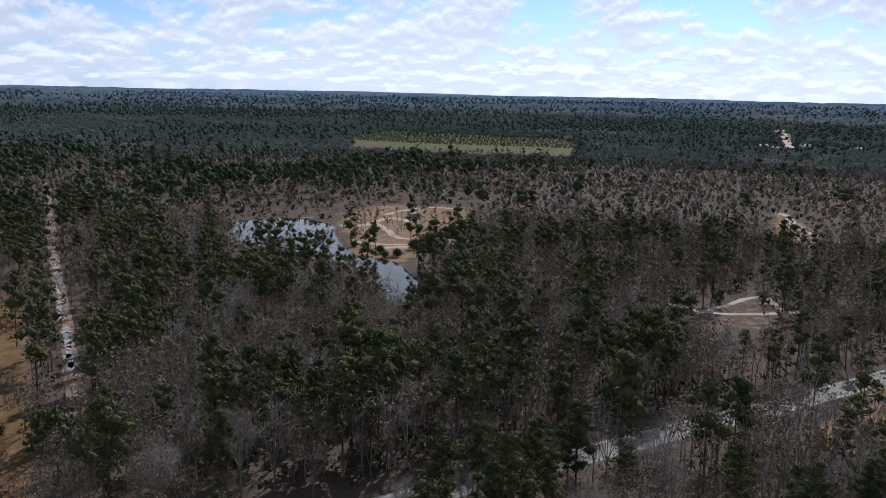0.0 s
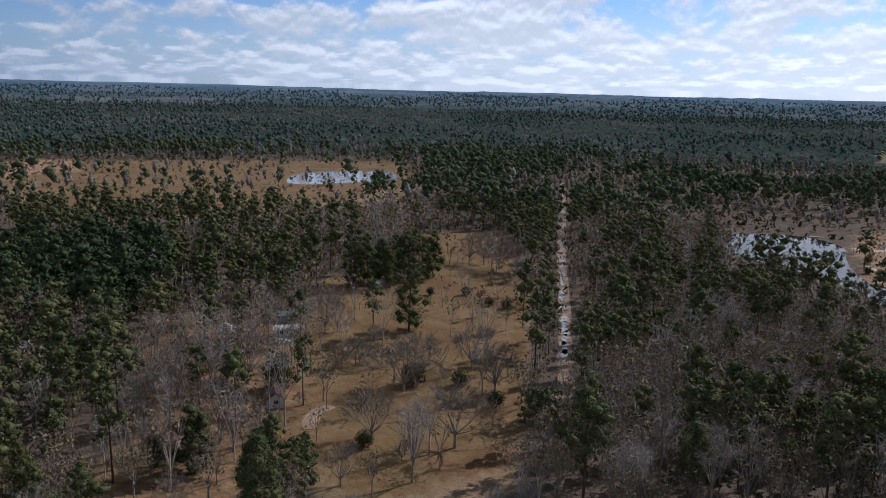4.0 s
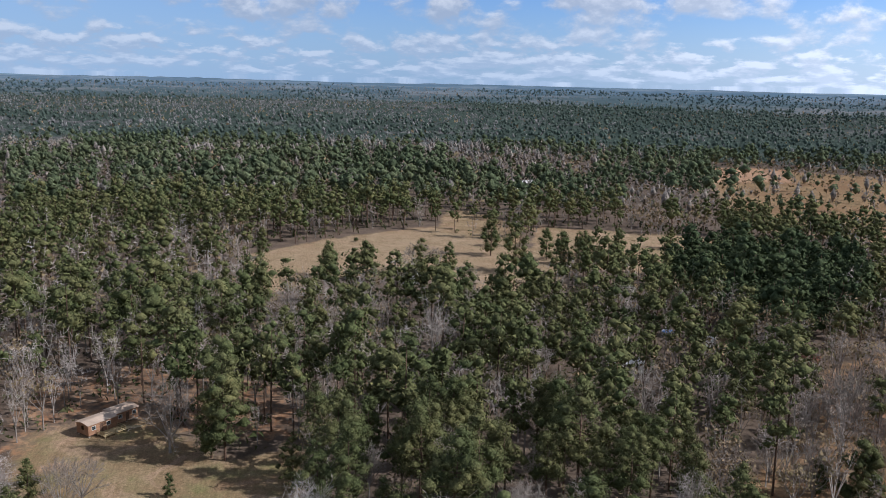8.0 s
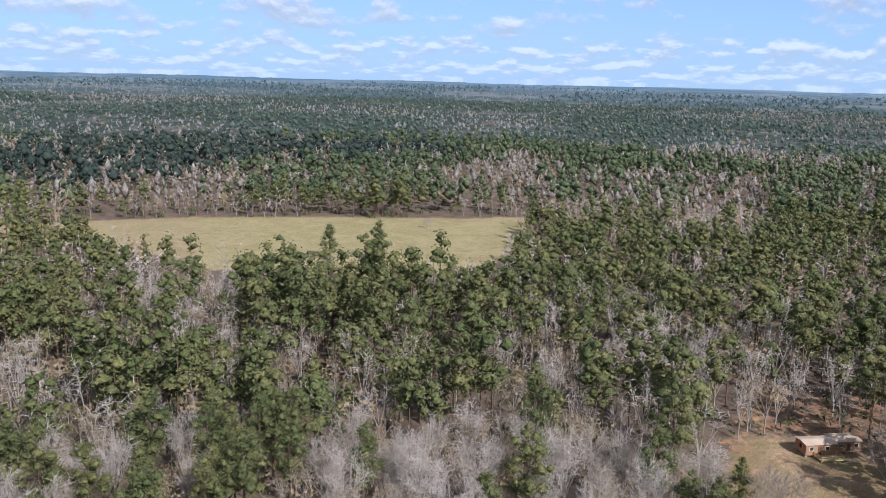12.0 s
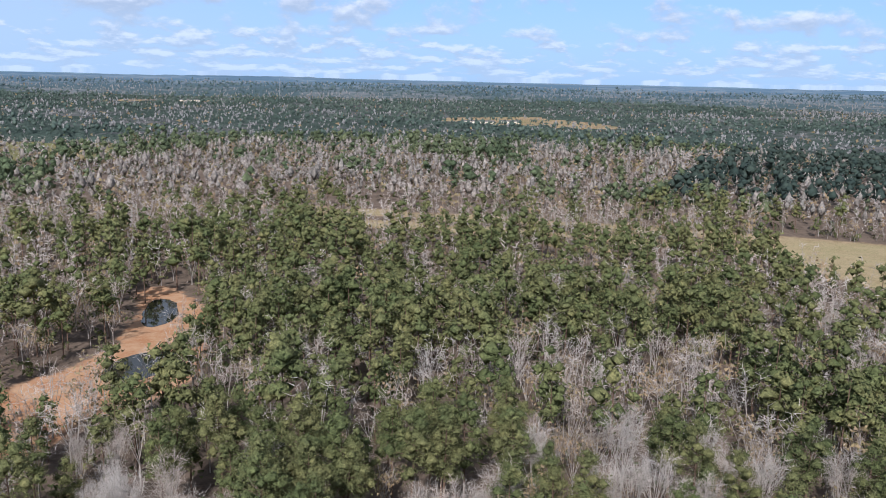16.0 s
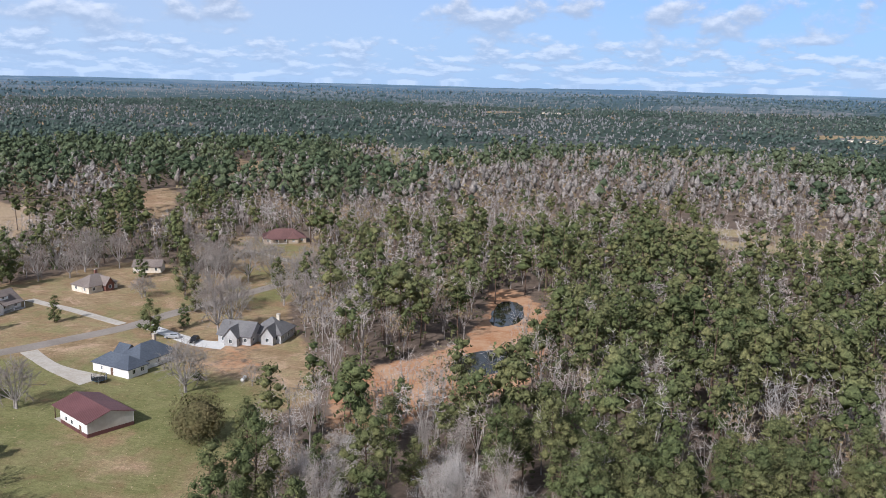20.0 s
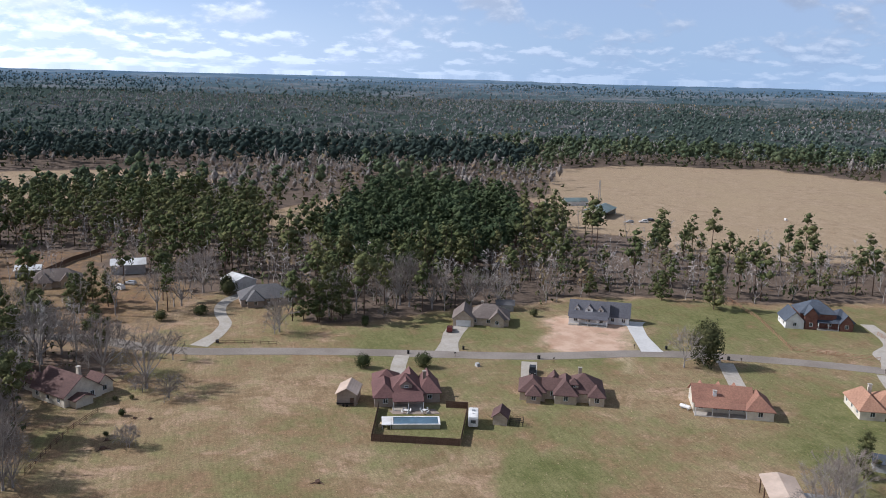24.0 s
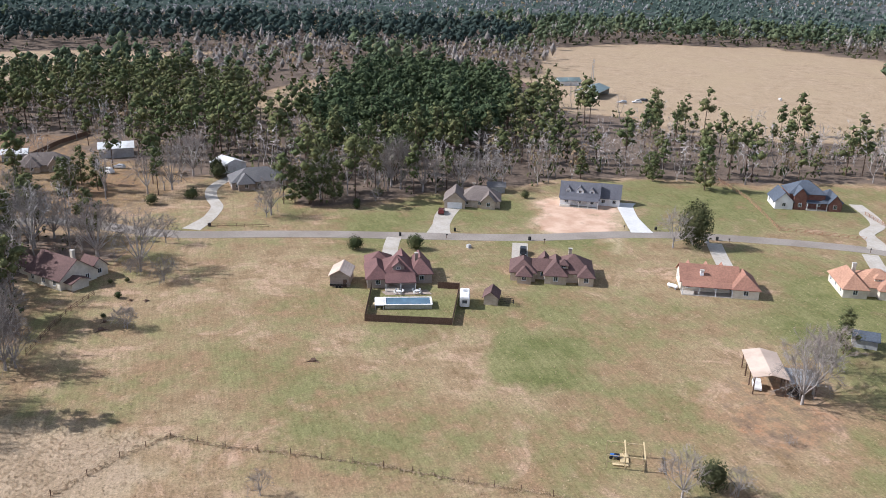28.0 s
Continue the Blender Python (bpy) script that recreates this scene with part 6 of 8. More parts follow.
def round_pool(x, y):
    root = thing("round_pool", pose(x, y, 0), "small round blue pool beside a mobile home", "pool")
    bm = bmesh.new()
    for i in range(20):
        p, q = i * math.pi / 10, (i + 1) * math.pi / 10
        v = [bm.verts.new((r * math.cos(s), r * math.sin(s), z)) for s in (p, q) for r in (2.5, 2.62) for z in (0, 1.2)]
        for f in ((0, 1, 5, 4), (2, 6, 7, 3), (1, 3, 7, 5)):
            bm.faces.new([v[k] for k in f])
    part("pool_wall", bm, M_WHITE, root)
    part("pool_cover", rod(bmesh.new(), (0, 0, 0.9), (0, 0, 1.05), 2.5, sides=20), P_BLUE, root, "bright blue cover")
    part("ladder", boxed(2.62, 2.8, -0.3, 0.3, 0, 1.5), M_STEEL, root)


round_pool(-253.5, 132.5)


def mast(x, y, h, label):
    root = thing("lattice_mast", pose(x, y, float(rise(math.hypot(x, y)))), label, "mast", "masts")
    for i in range(3):
        t = i * 2.094
        part("leg", rod(bmesh.new(), (1.2 * math.cos(t), 1.2 * math.sin(t), 0), (0.4 * math.cos(t), 0.4 * math.sin(t), h), 0.16, 0.1, 4), M_STEEL, root)
    bm = bmesh.new()
    n = int(h / 2.5)
    for k in range(n):
        for i in range(3):
            r0, r1 = 1.2 - 0.8 * k / n, 1.2 - 0.8 * (k + 1) / n
            t, u = i * 2.094, (i + 1) * 2.094
            rod(bm, (r0 * math.cos(t), r0 * math.sin(t), h * k / n), (r1 * math.cos(u), r1 * math.sin(u), h * (k + 1) / n), 0.07, sides=3)
    part("bracing", bm, M_STEEL, root)


mast(1626, -64, 46, "far steel lattice mast over the woods")
mast(66, -2010, 60, "far thin radio mast over the woods")
# thin bare trunks by the barn, built here as a mast
mast(472, -232, 22, "slim lattice upright standing for bare trunks by the barn")


def bin_at(x, y):
    root = thing("wheelie_bin", pose(x, y, 0, 0, 0, random.uniform(0, 90)), "black wheeled rubbish bin by the road", "bin", "bins by the road")
    part("body", boxed(-0.3, 0.3, -0.35, 0.35, 0.05, 1.0), M_BLACK, root)
    part("lid", boxed(-0.33, 0.33, -0.38, 0.38, 1.0, 1.08), M_BLACK, root)


for bx, by in ((258.6, -2.6), (238.4, -75.0), (226.5, -137.6), (237.6, -57.5), (225.6, -94.6), (213.4, -151.2)):
    bin_at(bx, by)


def pond_dock():
    root = thing("dock", pose(-88, 536, 0, 0, 0, 12), "low wooden dock at the pond's far bank", "dock")
    for i in range(8):
        part("plank", boxed(i * 1.0, i * 1.0 + 0.94, 0, 2.2, 0.4, 0.5), M_PALEWOOD, root)
    for x in (0.2, 4.0, 7.6):
        for y in (0.1, 2.1):
            part("pile", rod(bmesh.new(), (x, y, -0.2), (x, y, 0.4), 0.1), M_WOOD, root)


pond_dock()


def stump(x, y, wide, label="low weathered stump with spreading roots on the grass"):
    root = thing("stump", pose(x, y, 0, 0, 0, random.uniform(0, 360)), label, "stump", "stumps on the grass")
    part("trunk", rod(bmesh.new(), (0, 0, -0.1), (0.1, 0, 0.45), wide, wide * 0.8, 9), M_WOOD, root)
    for k in range(3):
        t = k * 2.1 + 0.4
        part("root", rod(bmesh.new(), (0, 0, 0.12), (wide * 2.6 * math.cos(t), wide * 2.6 * math.sin(t), 0.0), wide * 0.4, 0.05, 5), M_WOOD, root)


for sx, sy, sw in ((191.5, 22.6, 0.45), (187.2, 23.0, 0.7), (203.0, 17.5, 0.35), (202.0, 14.0, 0.4), (161.4, -20.6, 0.7)):
    stump(sx, sy, sw)


# ---- trees ----
rng = np.random.default_rng(7)


def tube(a, b, r0, r1, sides=4):
    """A tapered tube as arrays."""
    a, b = np.asarray(a, float), np.asarray(b, float)
    d = (b - a) / max(np.linalg.norm(b - a), 1e-6)
    u = np.cross(d, (0.31, 0.95, 0.05))
    u /= np.linalg.norm(u)
    w = np.cross(d, u)
    t = np.arange(sides) * 2 * np.pi / sides
    ring = np.cos(t)[:, None] * u + np.sin(t)[:, None] * w
    v = np.concatenate([a + ring * r0, b + ring * r1])
    i = np.arange(sides)
    j = (i + 1) % sides
    return v, np.concatenate([np.stack([i, j, sides + j], -1), np.stack([i, sides + j, sides + i], -1)])


def join(pieces):
    vs, fs, n = [], [], 0
    for v, f in pieces:
        vs.append(v)
        fs.append(f + n)
        n += len(v)
    return np.concatenate(vs), np.concatenate(fs)


def scraps(centres, size, facing, g, slim=0.5, loose=0.5):
    """One ragged triangle of needles or leaves at each centre, turned more or less to where its lobe faces."""
    n = len(centres)
    u = facing + g.normal(0, loose, (n, 3))
    u /= np.linalg.norm(u, axis=1)[:, None] + 1e-9
    a = np.cross(u, g.normal(size=(n, 3)))
    a /= np.linalg.norm(a, axis=1)[:, None] + 1e-9
    b = np.cross(u, a)
    s = size * g.uniform(0.6, 1.35, (n, 1))
    v = np.stack([centres + a * s, centres - a * s * 0.6 + b * s * slim, centres - a * s * 0.5 - b * s * slim], 1).reshape(-1, 3)
    return v, np.arange(3 * n).reshape(-1, 3)


def sphere_form(level):
    """Directions and triangles of an octahedron (0), an icosahedron (1) or its finer form (2)."""
    if level == 0:
        q = np.array([(1, 0, 0), (0, 1, 0), (-1, 0, 0), (0, -1, 0), (0, 0, 1), (0, 0, -1)], float)
        return q, np.array([(0, 1, 4), (1, 2, 4), (2, 3, 4), (3, 0, 4), (1, 0, 5), (2, 1, 5), (3, 2, 5), (0, 3, 5)])
    bm = bmesh.new()
    bmesh.ops.create_icosphere(bm, subdivisions=level, radius=1.0)
    q = np.array([v.co[:] for v in bm.verts])
    f = np.array([[v.index for v in p.verts] for p in bm.faces])
    bm.free()
    return q, f


def slivers(starts, ends, width, g=None):
    g = g or rng
    n = len(starts)
    d = ends - starts
    side = np.cross(d, g.normal(size=(n, 3)))
    side /= np.linalg.norm(side, axis=1)[:, None] + 1e-6
    v = np.stack([starts - side * width / 2, starts + side * width / 2, ends], 1).reshape(-1, 3)
    return v, np.arange(3 * n).reshape(-1, 3)


def clumps(centres, radii, level, tufts, size, g, flat=0.78, slim=0.5):
    """Foliage in rounded clumps: an uneven dark body for each, and loose tufts that stand out from it."""
    q, f = sphere_form(level)
    pieces = []
    for c, r in zip(centres, radii):
        t = g.uniform(0, 6.28)
        turn = np.array([(math.cos(t), math.sin(t), 0), (-math.sin(t), math.cos(t), 0), (0, 0, 1)])
        pieces.append((c + (q @ turn) * g.uniform(0.42, 0.92, (len(q), 1)) * r * np.array([1, 1, flat]), f))
    if tufts:
        share = radii ** 2 / np.sum(radii ** 2)
        k = g.choice(len(centres), tufts, p=share)
        d = g.normal(size=(tufts, 3)) + np.array([0, 0, 0.35])
        d /= np.linalg.norm(d, axis=1)[:, None]
        p = centres[k] + d * radii[k][:, None] * g.uniform(0.55, 1.2, (tufts, 1)) * np.array([1, 1, flat])
        pieces.append(scraps(p, size, d + np.array([0, 0, 0.3]), g, slim, 0.5))
    return join(pieces)


def pine(seed, tufts, size, level, sides=5, height=17.0, trunk=True, full=0.54, n=15, wide=1.0, flat=0.0):
    """A tall pine: bare trunk, and a domed crown of needle clumps on spreading limbs. Returns trunk and crown."""
    g = np.random.default_rng(seed)
    height = height * g.uniform(0.86, 1.12)
    depth = full * g.uniform(0.88, 1.1)
    most = height * 0.2 * wide * g.uniform(0.85, 1.15)
    lean = g.normal(0, 0.35, 2)
    s = (np.arange(n) + 0.35) / n
    t = np.arange(n) * 2.4 + g.uniform(0, 6.28) + g.normal(0, 0.35, n)
    out = most * np.where(s < 0.72, np.sin(np.clip(s / 0.72, 0, 1) * 1.5) ** 0.55, 1.0 - (s - 0.72) * 1.1) * g.uniform(0.3, 1.05, n) * (0.82 if n > 5 else 0.6)
    radii = most * 1.45 / max(n, 2.2) ** 0.42 * g.uniform(0.65, 1.25, n) * (0.75 + 0.4 * np.sqrt(s))
    z = height * (1 - depth * s * 0.9) - radii * 0.6 + g.normal(0, 0.03 * height, n)
    centres = np.stack([lean[0] * z / height + np.cos(t) * out, lean[1] * z / height + np.sin(t) * out, z], 1)
    crown = clumps(centres, radii, level, tufts, size, g, flat or (0.8 if n > 5 else 1.05))
    wood = None
    if trunk:
        wood = [tube((0, 0, -0.2), (*lean * 0.5, height * 0.55), 0.25, 0.17, sides), tube((*lean * 0.5, height * 0.55), (*lean, height * 0.93), 0.17, 0.05, 3)]
        if sides > 4:
            for c in centres[n // 3:]:
                wood.append(tube((*lean * 0.6, c[2] - 0.7), c, 0.08, 0.03, 3))
        wood = join(wood)
    return wood, crown


def hardwood(seed, twigs, width, height=15.0, branches=5, sides=4, leaf=0, leaf_size=0.3, limbs=True, wide=1.0, low=1.0):
    """A leafless tree: forked, rising limbs and a feathery haze of twigs, with some withered leaves left."""
    g = np.random.default_rng(seed)
    height = height * g.uniform(0.85, 1.12)
    fork = height * g.uniform(0.2, 0.36) * low
    wood = [tube((0, 0, -0.2), (0, 0, fork), 0.22, 0.17, sides)]
    starts, ends = [], []
    spread = height * g.uniform(0.22, 0.31) * wide
    for i in range(branches):
        t = i * 2.4 + g.uniform(-0.4, 0.4)
        rad = spread * math.sqrt((i + 0.5) / branches) * g.uniform(0.75, 1.1)
        tip = np.array([math.cos(t) * rad, math.sin(t) * rad, height * g.uniform(0.84, 1.0) - rad * 0.55])
        z0 = fork * g.uniform(0.75, 1.25)
        mid = np.array([tip[0] * 0.55, tip[1] * 0.55, z0 + (tip[2] - z0) * (0.48 if low > 0.8 else 0.25)])
        if limbs:
            wood += [tube((0, 0, z0), mid, 0.09 + 0.12 * width, 0.05 + 0.12 * width, 3), tube(mid, tip, 0.05 + 0.12 * width, 0.015, 3)]
            for k in range(4 if branches > 7 else 1):
                a = mid + (tip - mid) * g.uniform(-0.3, 0.7)
                wood.append(tube(a, a + np.array([g.normal(0, 0.07), g.normal(0, 0.07), g.uniform(0.12, 0.24)]) * height, 0.035 + 0.1 * width, 0.012, 3))
        n = max(1, twigs // branches)
        s = g.uniform(0.0, 1.0, (n, 1))
        base = mid * (1 - s) + tip * s
        out = g.normal(size=(n, 3)) * np.array([1, 1, 0.6]) + np.array([math.cos(t) * 0.6, math.sin(t) * 0.6, 0.6])
        out /= np.linalg.norm(out, axis=1)[:, None]
        end = base + out * g.uniform(0.06, 0.15, (n, 1)) * height
        end[:, 2] = np.minimum(end[:, 2], height * 1.04)
        starts.append(base)
        ends.append(end)
        if n > 5:
            k = g.integers(0, n, n)
            s2 = g.uniform(0.2, 0.85, (n, 1))
            b2 = base[k] * (1 - s2) + end[k] * s2
            o2 = g.normal(size=(n, 3)) * 0.8 + out[k] * 0.8 + np.array([0, 0, 0.15])
            o2 /= np.linalg.norm(o2, axis=1)[:, None]
            starts.append(b2)
            ends.append(b2 + o2 * g.uniform(0.05, 0.11, (n, 1)) * height)
    starts, ends = np.concatenate(starts), np.concatenate(ends)
    crown = slivers(starts, ends, width, g)
    leaves = None
    if leaf:
        k = g.integers(0, len(ends), leaf)
        p = ends[k] + g.normal(0, 0.4, (leaf, 3))
        leaves = scraps(p, leaf_size, (p - np.array([0, 0, height * 0.6])) / spread, g)
    return (join(wood) if limbs else None), crown, leaves


def spreading(seed, twigs, width, height=14.0, wide=0.9, leaf=0, leaf_size=0.2):
    """A leafless tree grown in the open: low fork, limbs to all sides of a round dome, fine twigs all over it."""
    g = np.random.default_rng(seed)
    height = height * g.uniform(0.9, 1.1)
    fork = np.array([0, 0, height * g.uniform(0.13, 0.2)])
    hub = np.array([0, 0, height * 0.42])
    half = np.array([height * 0.47 * wide, height * 0.47 * wide, height * 0.56]) * g.uniform(0.88, 1.1, 3)
    wood = [tube((0, 0, -0.2), fork, 0.32, 0.24, 7)]
    starts, ends = [], []
    many = 11
    for i in range(many):
        t, e = i * 2.4 + g.uniform(-0.3, 0.3), 0.02 + 1.4 * (i + g.uniform(0, 0.9)) / many
        d = np.array([math.cos(t) * math.cos(e), math.sin(t) * math.cos(e), math.sin(e)])
        end = hub + d * half * g.uniform(0.62, 0.8)
        mid = fork * 0.45 + end * 0.55 + np.array([0, 0, -0.03 * height]) + g.normal(0, 0.25, 3)
        wood += [tube(fork, mid, 0.15, 0.09, 4), tube(mid, end, 0.09, 0.04, 3)]
        for k in range(6):
            a = mid + (end - mid) * g.uniform(0.1, 1.0)
            o = d + g.normal(0, 0.5, 3)
            o /= np.linalg.norm(o)
            b = hub + o * half * g.uniform(0.86, 1.03)
            if np.linalg.norm(b - a) > 0.42 * height:
                b = a + (b - a) * 0.6
            wood.append(tube(a, b, 0.045, 0.012, 3))
            n = twigs // (many * 6)
            s = g.uniform(0.2, 1.0, (n, 1))
            base = a + (b - a) * s
            out = o + g.normal(0, 0.6, (n, 3)) + np.array([0, 0, 0.2])
            out /= np.linalg.norm(out, axis=1)[:, None]
            starts.append(base)
            ends.append(base + out * g.uniform(0.05, 0.12, (n, 1)) * height)
    starts, ends = np.concatenate(starts), np.concatenate(ends)
    crown = slivers(starts, ends, width, g)
    leaves = None
    if leaf:
        k = g.integers(0, len(ends), leaf)
        p = ends[k] + g.normal(0, 0.25, (leaf, 3))
        leaves = scraps(p, leaf_size, (p - hub) / height, g)
    return join(wood), crown, leaves


def bush(seed, n, size, height=3.0, wide=1.0):
    """A dense evergreen shrub that reaches the ground."""
    g = np.random.default_rng(seed)
    d = g.normal(size=(n, 3))
    d /= np.linalg.norm(d, axis=1)[:, None]
    lumps = 1 + 0.16 * np.sin(d[:, 0] * 5 + seed) * np.sin(d[:, 1] * 4 + seed * 2) + 0.1 * g.normal(size=n)
    p = d * (g.uniform(0.6, 1.0, n) ** 0.5 * lumps)[:, None] * np.array([wide, wide, 1]) * height / 2
    p[:, 2] += height * 0.5
    keep = p[:, 2] > 0.05
    crown = scraps(p[keep], size, d[keep] + np.array([0, 0, 0.2]), g)
    if n > 250:
        q, f = sphere_form(2)
        q = q * np.array([wide, wide, 1]) * height * 0.5 * g.uniform(0.6, 0.8, (len(q), 1))
        q[:, 2] += height * 0.52
        crown = join([crown, (q, f)])
    return tube((0, 0, 0), (0, 0, height * 0.5), 0.1, 0.05, 5), crown


def stands(name, template, where, mats, label, category, kind="stuff"):
    """Joins many trees of a few forms into one mesh. template: list of (vertices, triangles, material per triangle); where: x, y, z, turn, scale, form."""
    vs, fs, ms, n = [], [], [], 0
    for k, (v, f, m) in enumerate(template):
        w = where[where[:, 5] == k]
        if not len(w):
            continue
        c, s = np.cos(w[:, 3]), np.sin(w[:, 3])
        X = (v[None, :, 0] * c[:, None] - v[None, :, 1] * s[:, None]) * w[:, 4:5] + w[:, 0:1]
        Y = (v[None, :, 0] * s[:, None] + v[None, :, 1] * c[:, None]) * w[:, 4:5] + w[:, 1:2]
        Z = v[None, :, 2] * w[:, 4:5] + w[:, 2:3]
        vs.append(np.stack([X, Y, Z], -1).reshape(-1, 3))
        fs.append((f[None] + (np.arange(len(w)) * len(v))[:, None, None]).reshape(-1, 3) + n)
        ms.append(np.tile(m, len(w)))
        n += len(w) * len(v)
    if vs:
        tagged(new(name, mesh_from(name, np.concatenate(vs), np.concatenate(fs), mats, np.concatenate(ms), smooth=True)), label, category, kind=kind)


def merged(*pieces):
    """(vertices, triangles), ... to one form whose materials are numbered in that order."""
    have = [(i, p) for i, p in enumerate(pieces) if p is not None]
    v, f = join([p for _, p in have])
    return v, f, np.concatenate([np.full(len(p[1]), i) for i, p in have])


# share of pines by bearing and distance; the rest is leafless
STANDS = [
    (-60, 40, 100, 330, 0.2), (-60, 40, 330, 1100, 0.32), (30, 54, 100, 300, 0.2), (54, 75, 100, 330, 0.55), (40, 56, 300, 1000, 0.5), (56, 76, 330, 720, 0.8), (56, 76, 720, 1000, 0.5), (75, 128, 100, 420, 0.5), (128, 162, 100, 250, 0.42),
    (128, 162, 250, 420, 0.6), (106, 150, 470, 700, 0.14), (140, 206, 430, 790, 0.05), (128, 214, 790, 1000, 0.36), (162, 192, 100, 400, 0.56), (205, 214, 420, 760, 0.25), (190, 203, 260, 420, 0.45), (194, 214, 150, 345, 0.18), (188, 218, 100, 150, 0.28),
    (75, 95, 420, 1000, 0.5), (213, 263, 270, 480, 0.45), (263, 292, 290, 620, 0.4), (213, 290, 480, 1000, 0.42), (276, 300, 150, 300, 0.25), (-60, 76, 1000, 4000, 1.05), (95, 292, 1000, 2300, 0.38),
]
PINE_STAND = [(-222, 165), (-262, 150), (-330, 165), (-352, 205), (-338, 250), (-296, 238), (-250, 196)]
PINE_GROVE = [(352, -46), (334, -60), (338, -92), (350, -130), (377, -151), (444, -169), (505, -162), (540, -148), (493, -88), (442, -68)]
PINE_BELT = [(-62, 168), (-20, 172), (20, 190), (62, 214), (76, 246), (30, 242), (-20, 226), (-48, 200)]
# a cloud's shadow on mixed woods, imitated by darker pines
CLOUD_SHADE = [(-232, -530), (-305, -503), (-373, -505), (-432, -527), (-660, -464), (-735, -517), (-640, -760), (-458, -860), (-300, -640)]
# stands of one kind: outline, share of pines
BLOCKS = [
    ([(746, 190), (735, 90), (722, -32), (700, -139), (668, -262), (760, -310), (860, -290), (930, -100), (920, 100), (900, 230)], 0.86),
    ([(502, 120), (429, 60), (400, 10), (392, -45), (400, -66), (450, -70), (490, -35), (545, 51), (560, 102)], 0.8),
    ([(380, 40), (346, 20), (340, -30), (392, -45), (400, 10)], 0.6),
    ([(587, 37), (500, -30), (560, -100), (608, -132), (626, -64)], 0.08),
    ([(284, -32), (292, -56), (295, -79), (323, -99), (350, -130), (338, -92), (334, -60), (352, -46)], 0.62),
    ([(465, -514), (417, -578), (374, -699), (440, -850), (541, -1013), (801, -1117), (917, -1022), (618, -686)], 0.74),
    ([(-440, 94), (-420, 20), (-435, -116), (-560, -158), (-821, -220), (-840, 0), (-831, 177), (-600, 130)], 0.7),
    ([(-411, 183), (-443, 78), (-709, 125), (-658, 293)], 0.72),
    ([(300, -395), (262, -425), (226, -489), (190, -480), (150, -540), (180, -640), (293, -743), (374, -699), (417, -578), (342, -505)], 0.66),
]
OAK_SHARE = 0.32
# single trees left in clearings
SPARSE = {"homestead_yard": 0.85, "far_pasture": 0.45, "old_pasture": 0.2, "east_lawn": 0.22, "peninsula": 0.28, "small_glade": 0.15, "east_yard": 0.2, "far_bank": 0.3, "green_field": 0.3, "village": 0.4, "shop_yard": 0.4, "works_yard": 0.3}
# open stands: outline, share of the trees that is left
THIN = [
    ([(290, -190), (300, -260), (330, -380), (420, -460), (430, -420), (400, -300), (375, -225), (330, -180)], 0.5),
    ([(318, -150), (330, -190), (474, -268), (474, -205)], 0.1),
    ([(325, 40), (330, -10), (345, -50), (420, -20), (420, 100), (330, 110)], 0.95),
    ([(200, -320), (260, -250), (330, -330), (270, -420), (215, -400)], 0.85),
    ([(215, 20), (290, 30), (300, 90), (220, 80)], 0.6),
]


def mix_at(x, y):
    az = np.degrees(np.arctan2(-x, y))
    r = np.hypot(x, y)
    share = np.full(x.shape, 0.45)
    for a0, a1, r0, r1, p in STANDS:
        for turn in (0, 360):
            share[(az + turn >= a0) & (az + turn < a1) & (r >= r0) & (r < r1)] = p
    wide = np.clip(r / 6, 55, 320)
    wide = 55.0 * 2.0 ** np.round(np.log2(wide / 55.0))
    far = r > 480
    wave = np.array([noise.noise(Vector((p / w, q / w, 0.3))) * (1 + 0.4 * (w > 60)) + (0.2 if f else 0.5) * noise.noise(Vector((p / 19, q / 19, 4.3))) for p, q, w, f in zip(x, y, wide, far)])
    belts = np.array([noise.noise(Vector((p / 420, q / 420, 7.7))) if f else 0.0 for p, q, f in zip(x, y, far)])
    share = np.clip(share + np.where(far, 2.4, 0.62) * np.clip(0.25 + 2.2 * share, 0.3, 1.0) * (wave * np.where(far, 0.8, 1.0) + 0.9 * belts), 0.03, 0.95)
    share[inside(CLEARINGS["old_pasture"][0], x, y)] = 0.05
    share *= np.where(r > 1000, 0.75, np.where(r > 300, 0.85, 0.95))
    share[inside(PINE_BELT, x, y)] = 0.7
    share[inside(CLOUD_SHADE, x, y)] = 0.55
    for outline, p in BLOCKS:
        share[inside(outline, x, y)] = p
    share[inside(CLEARINGS["homestead_yard"][0], x, y)] = 0.12
    share[inside(CLEARINGS["far_pasture"][0], x, y)] = 0.12
    return share


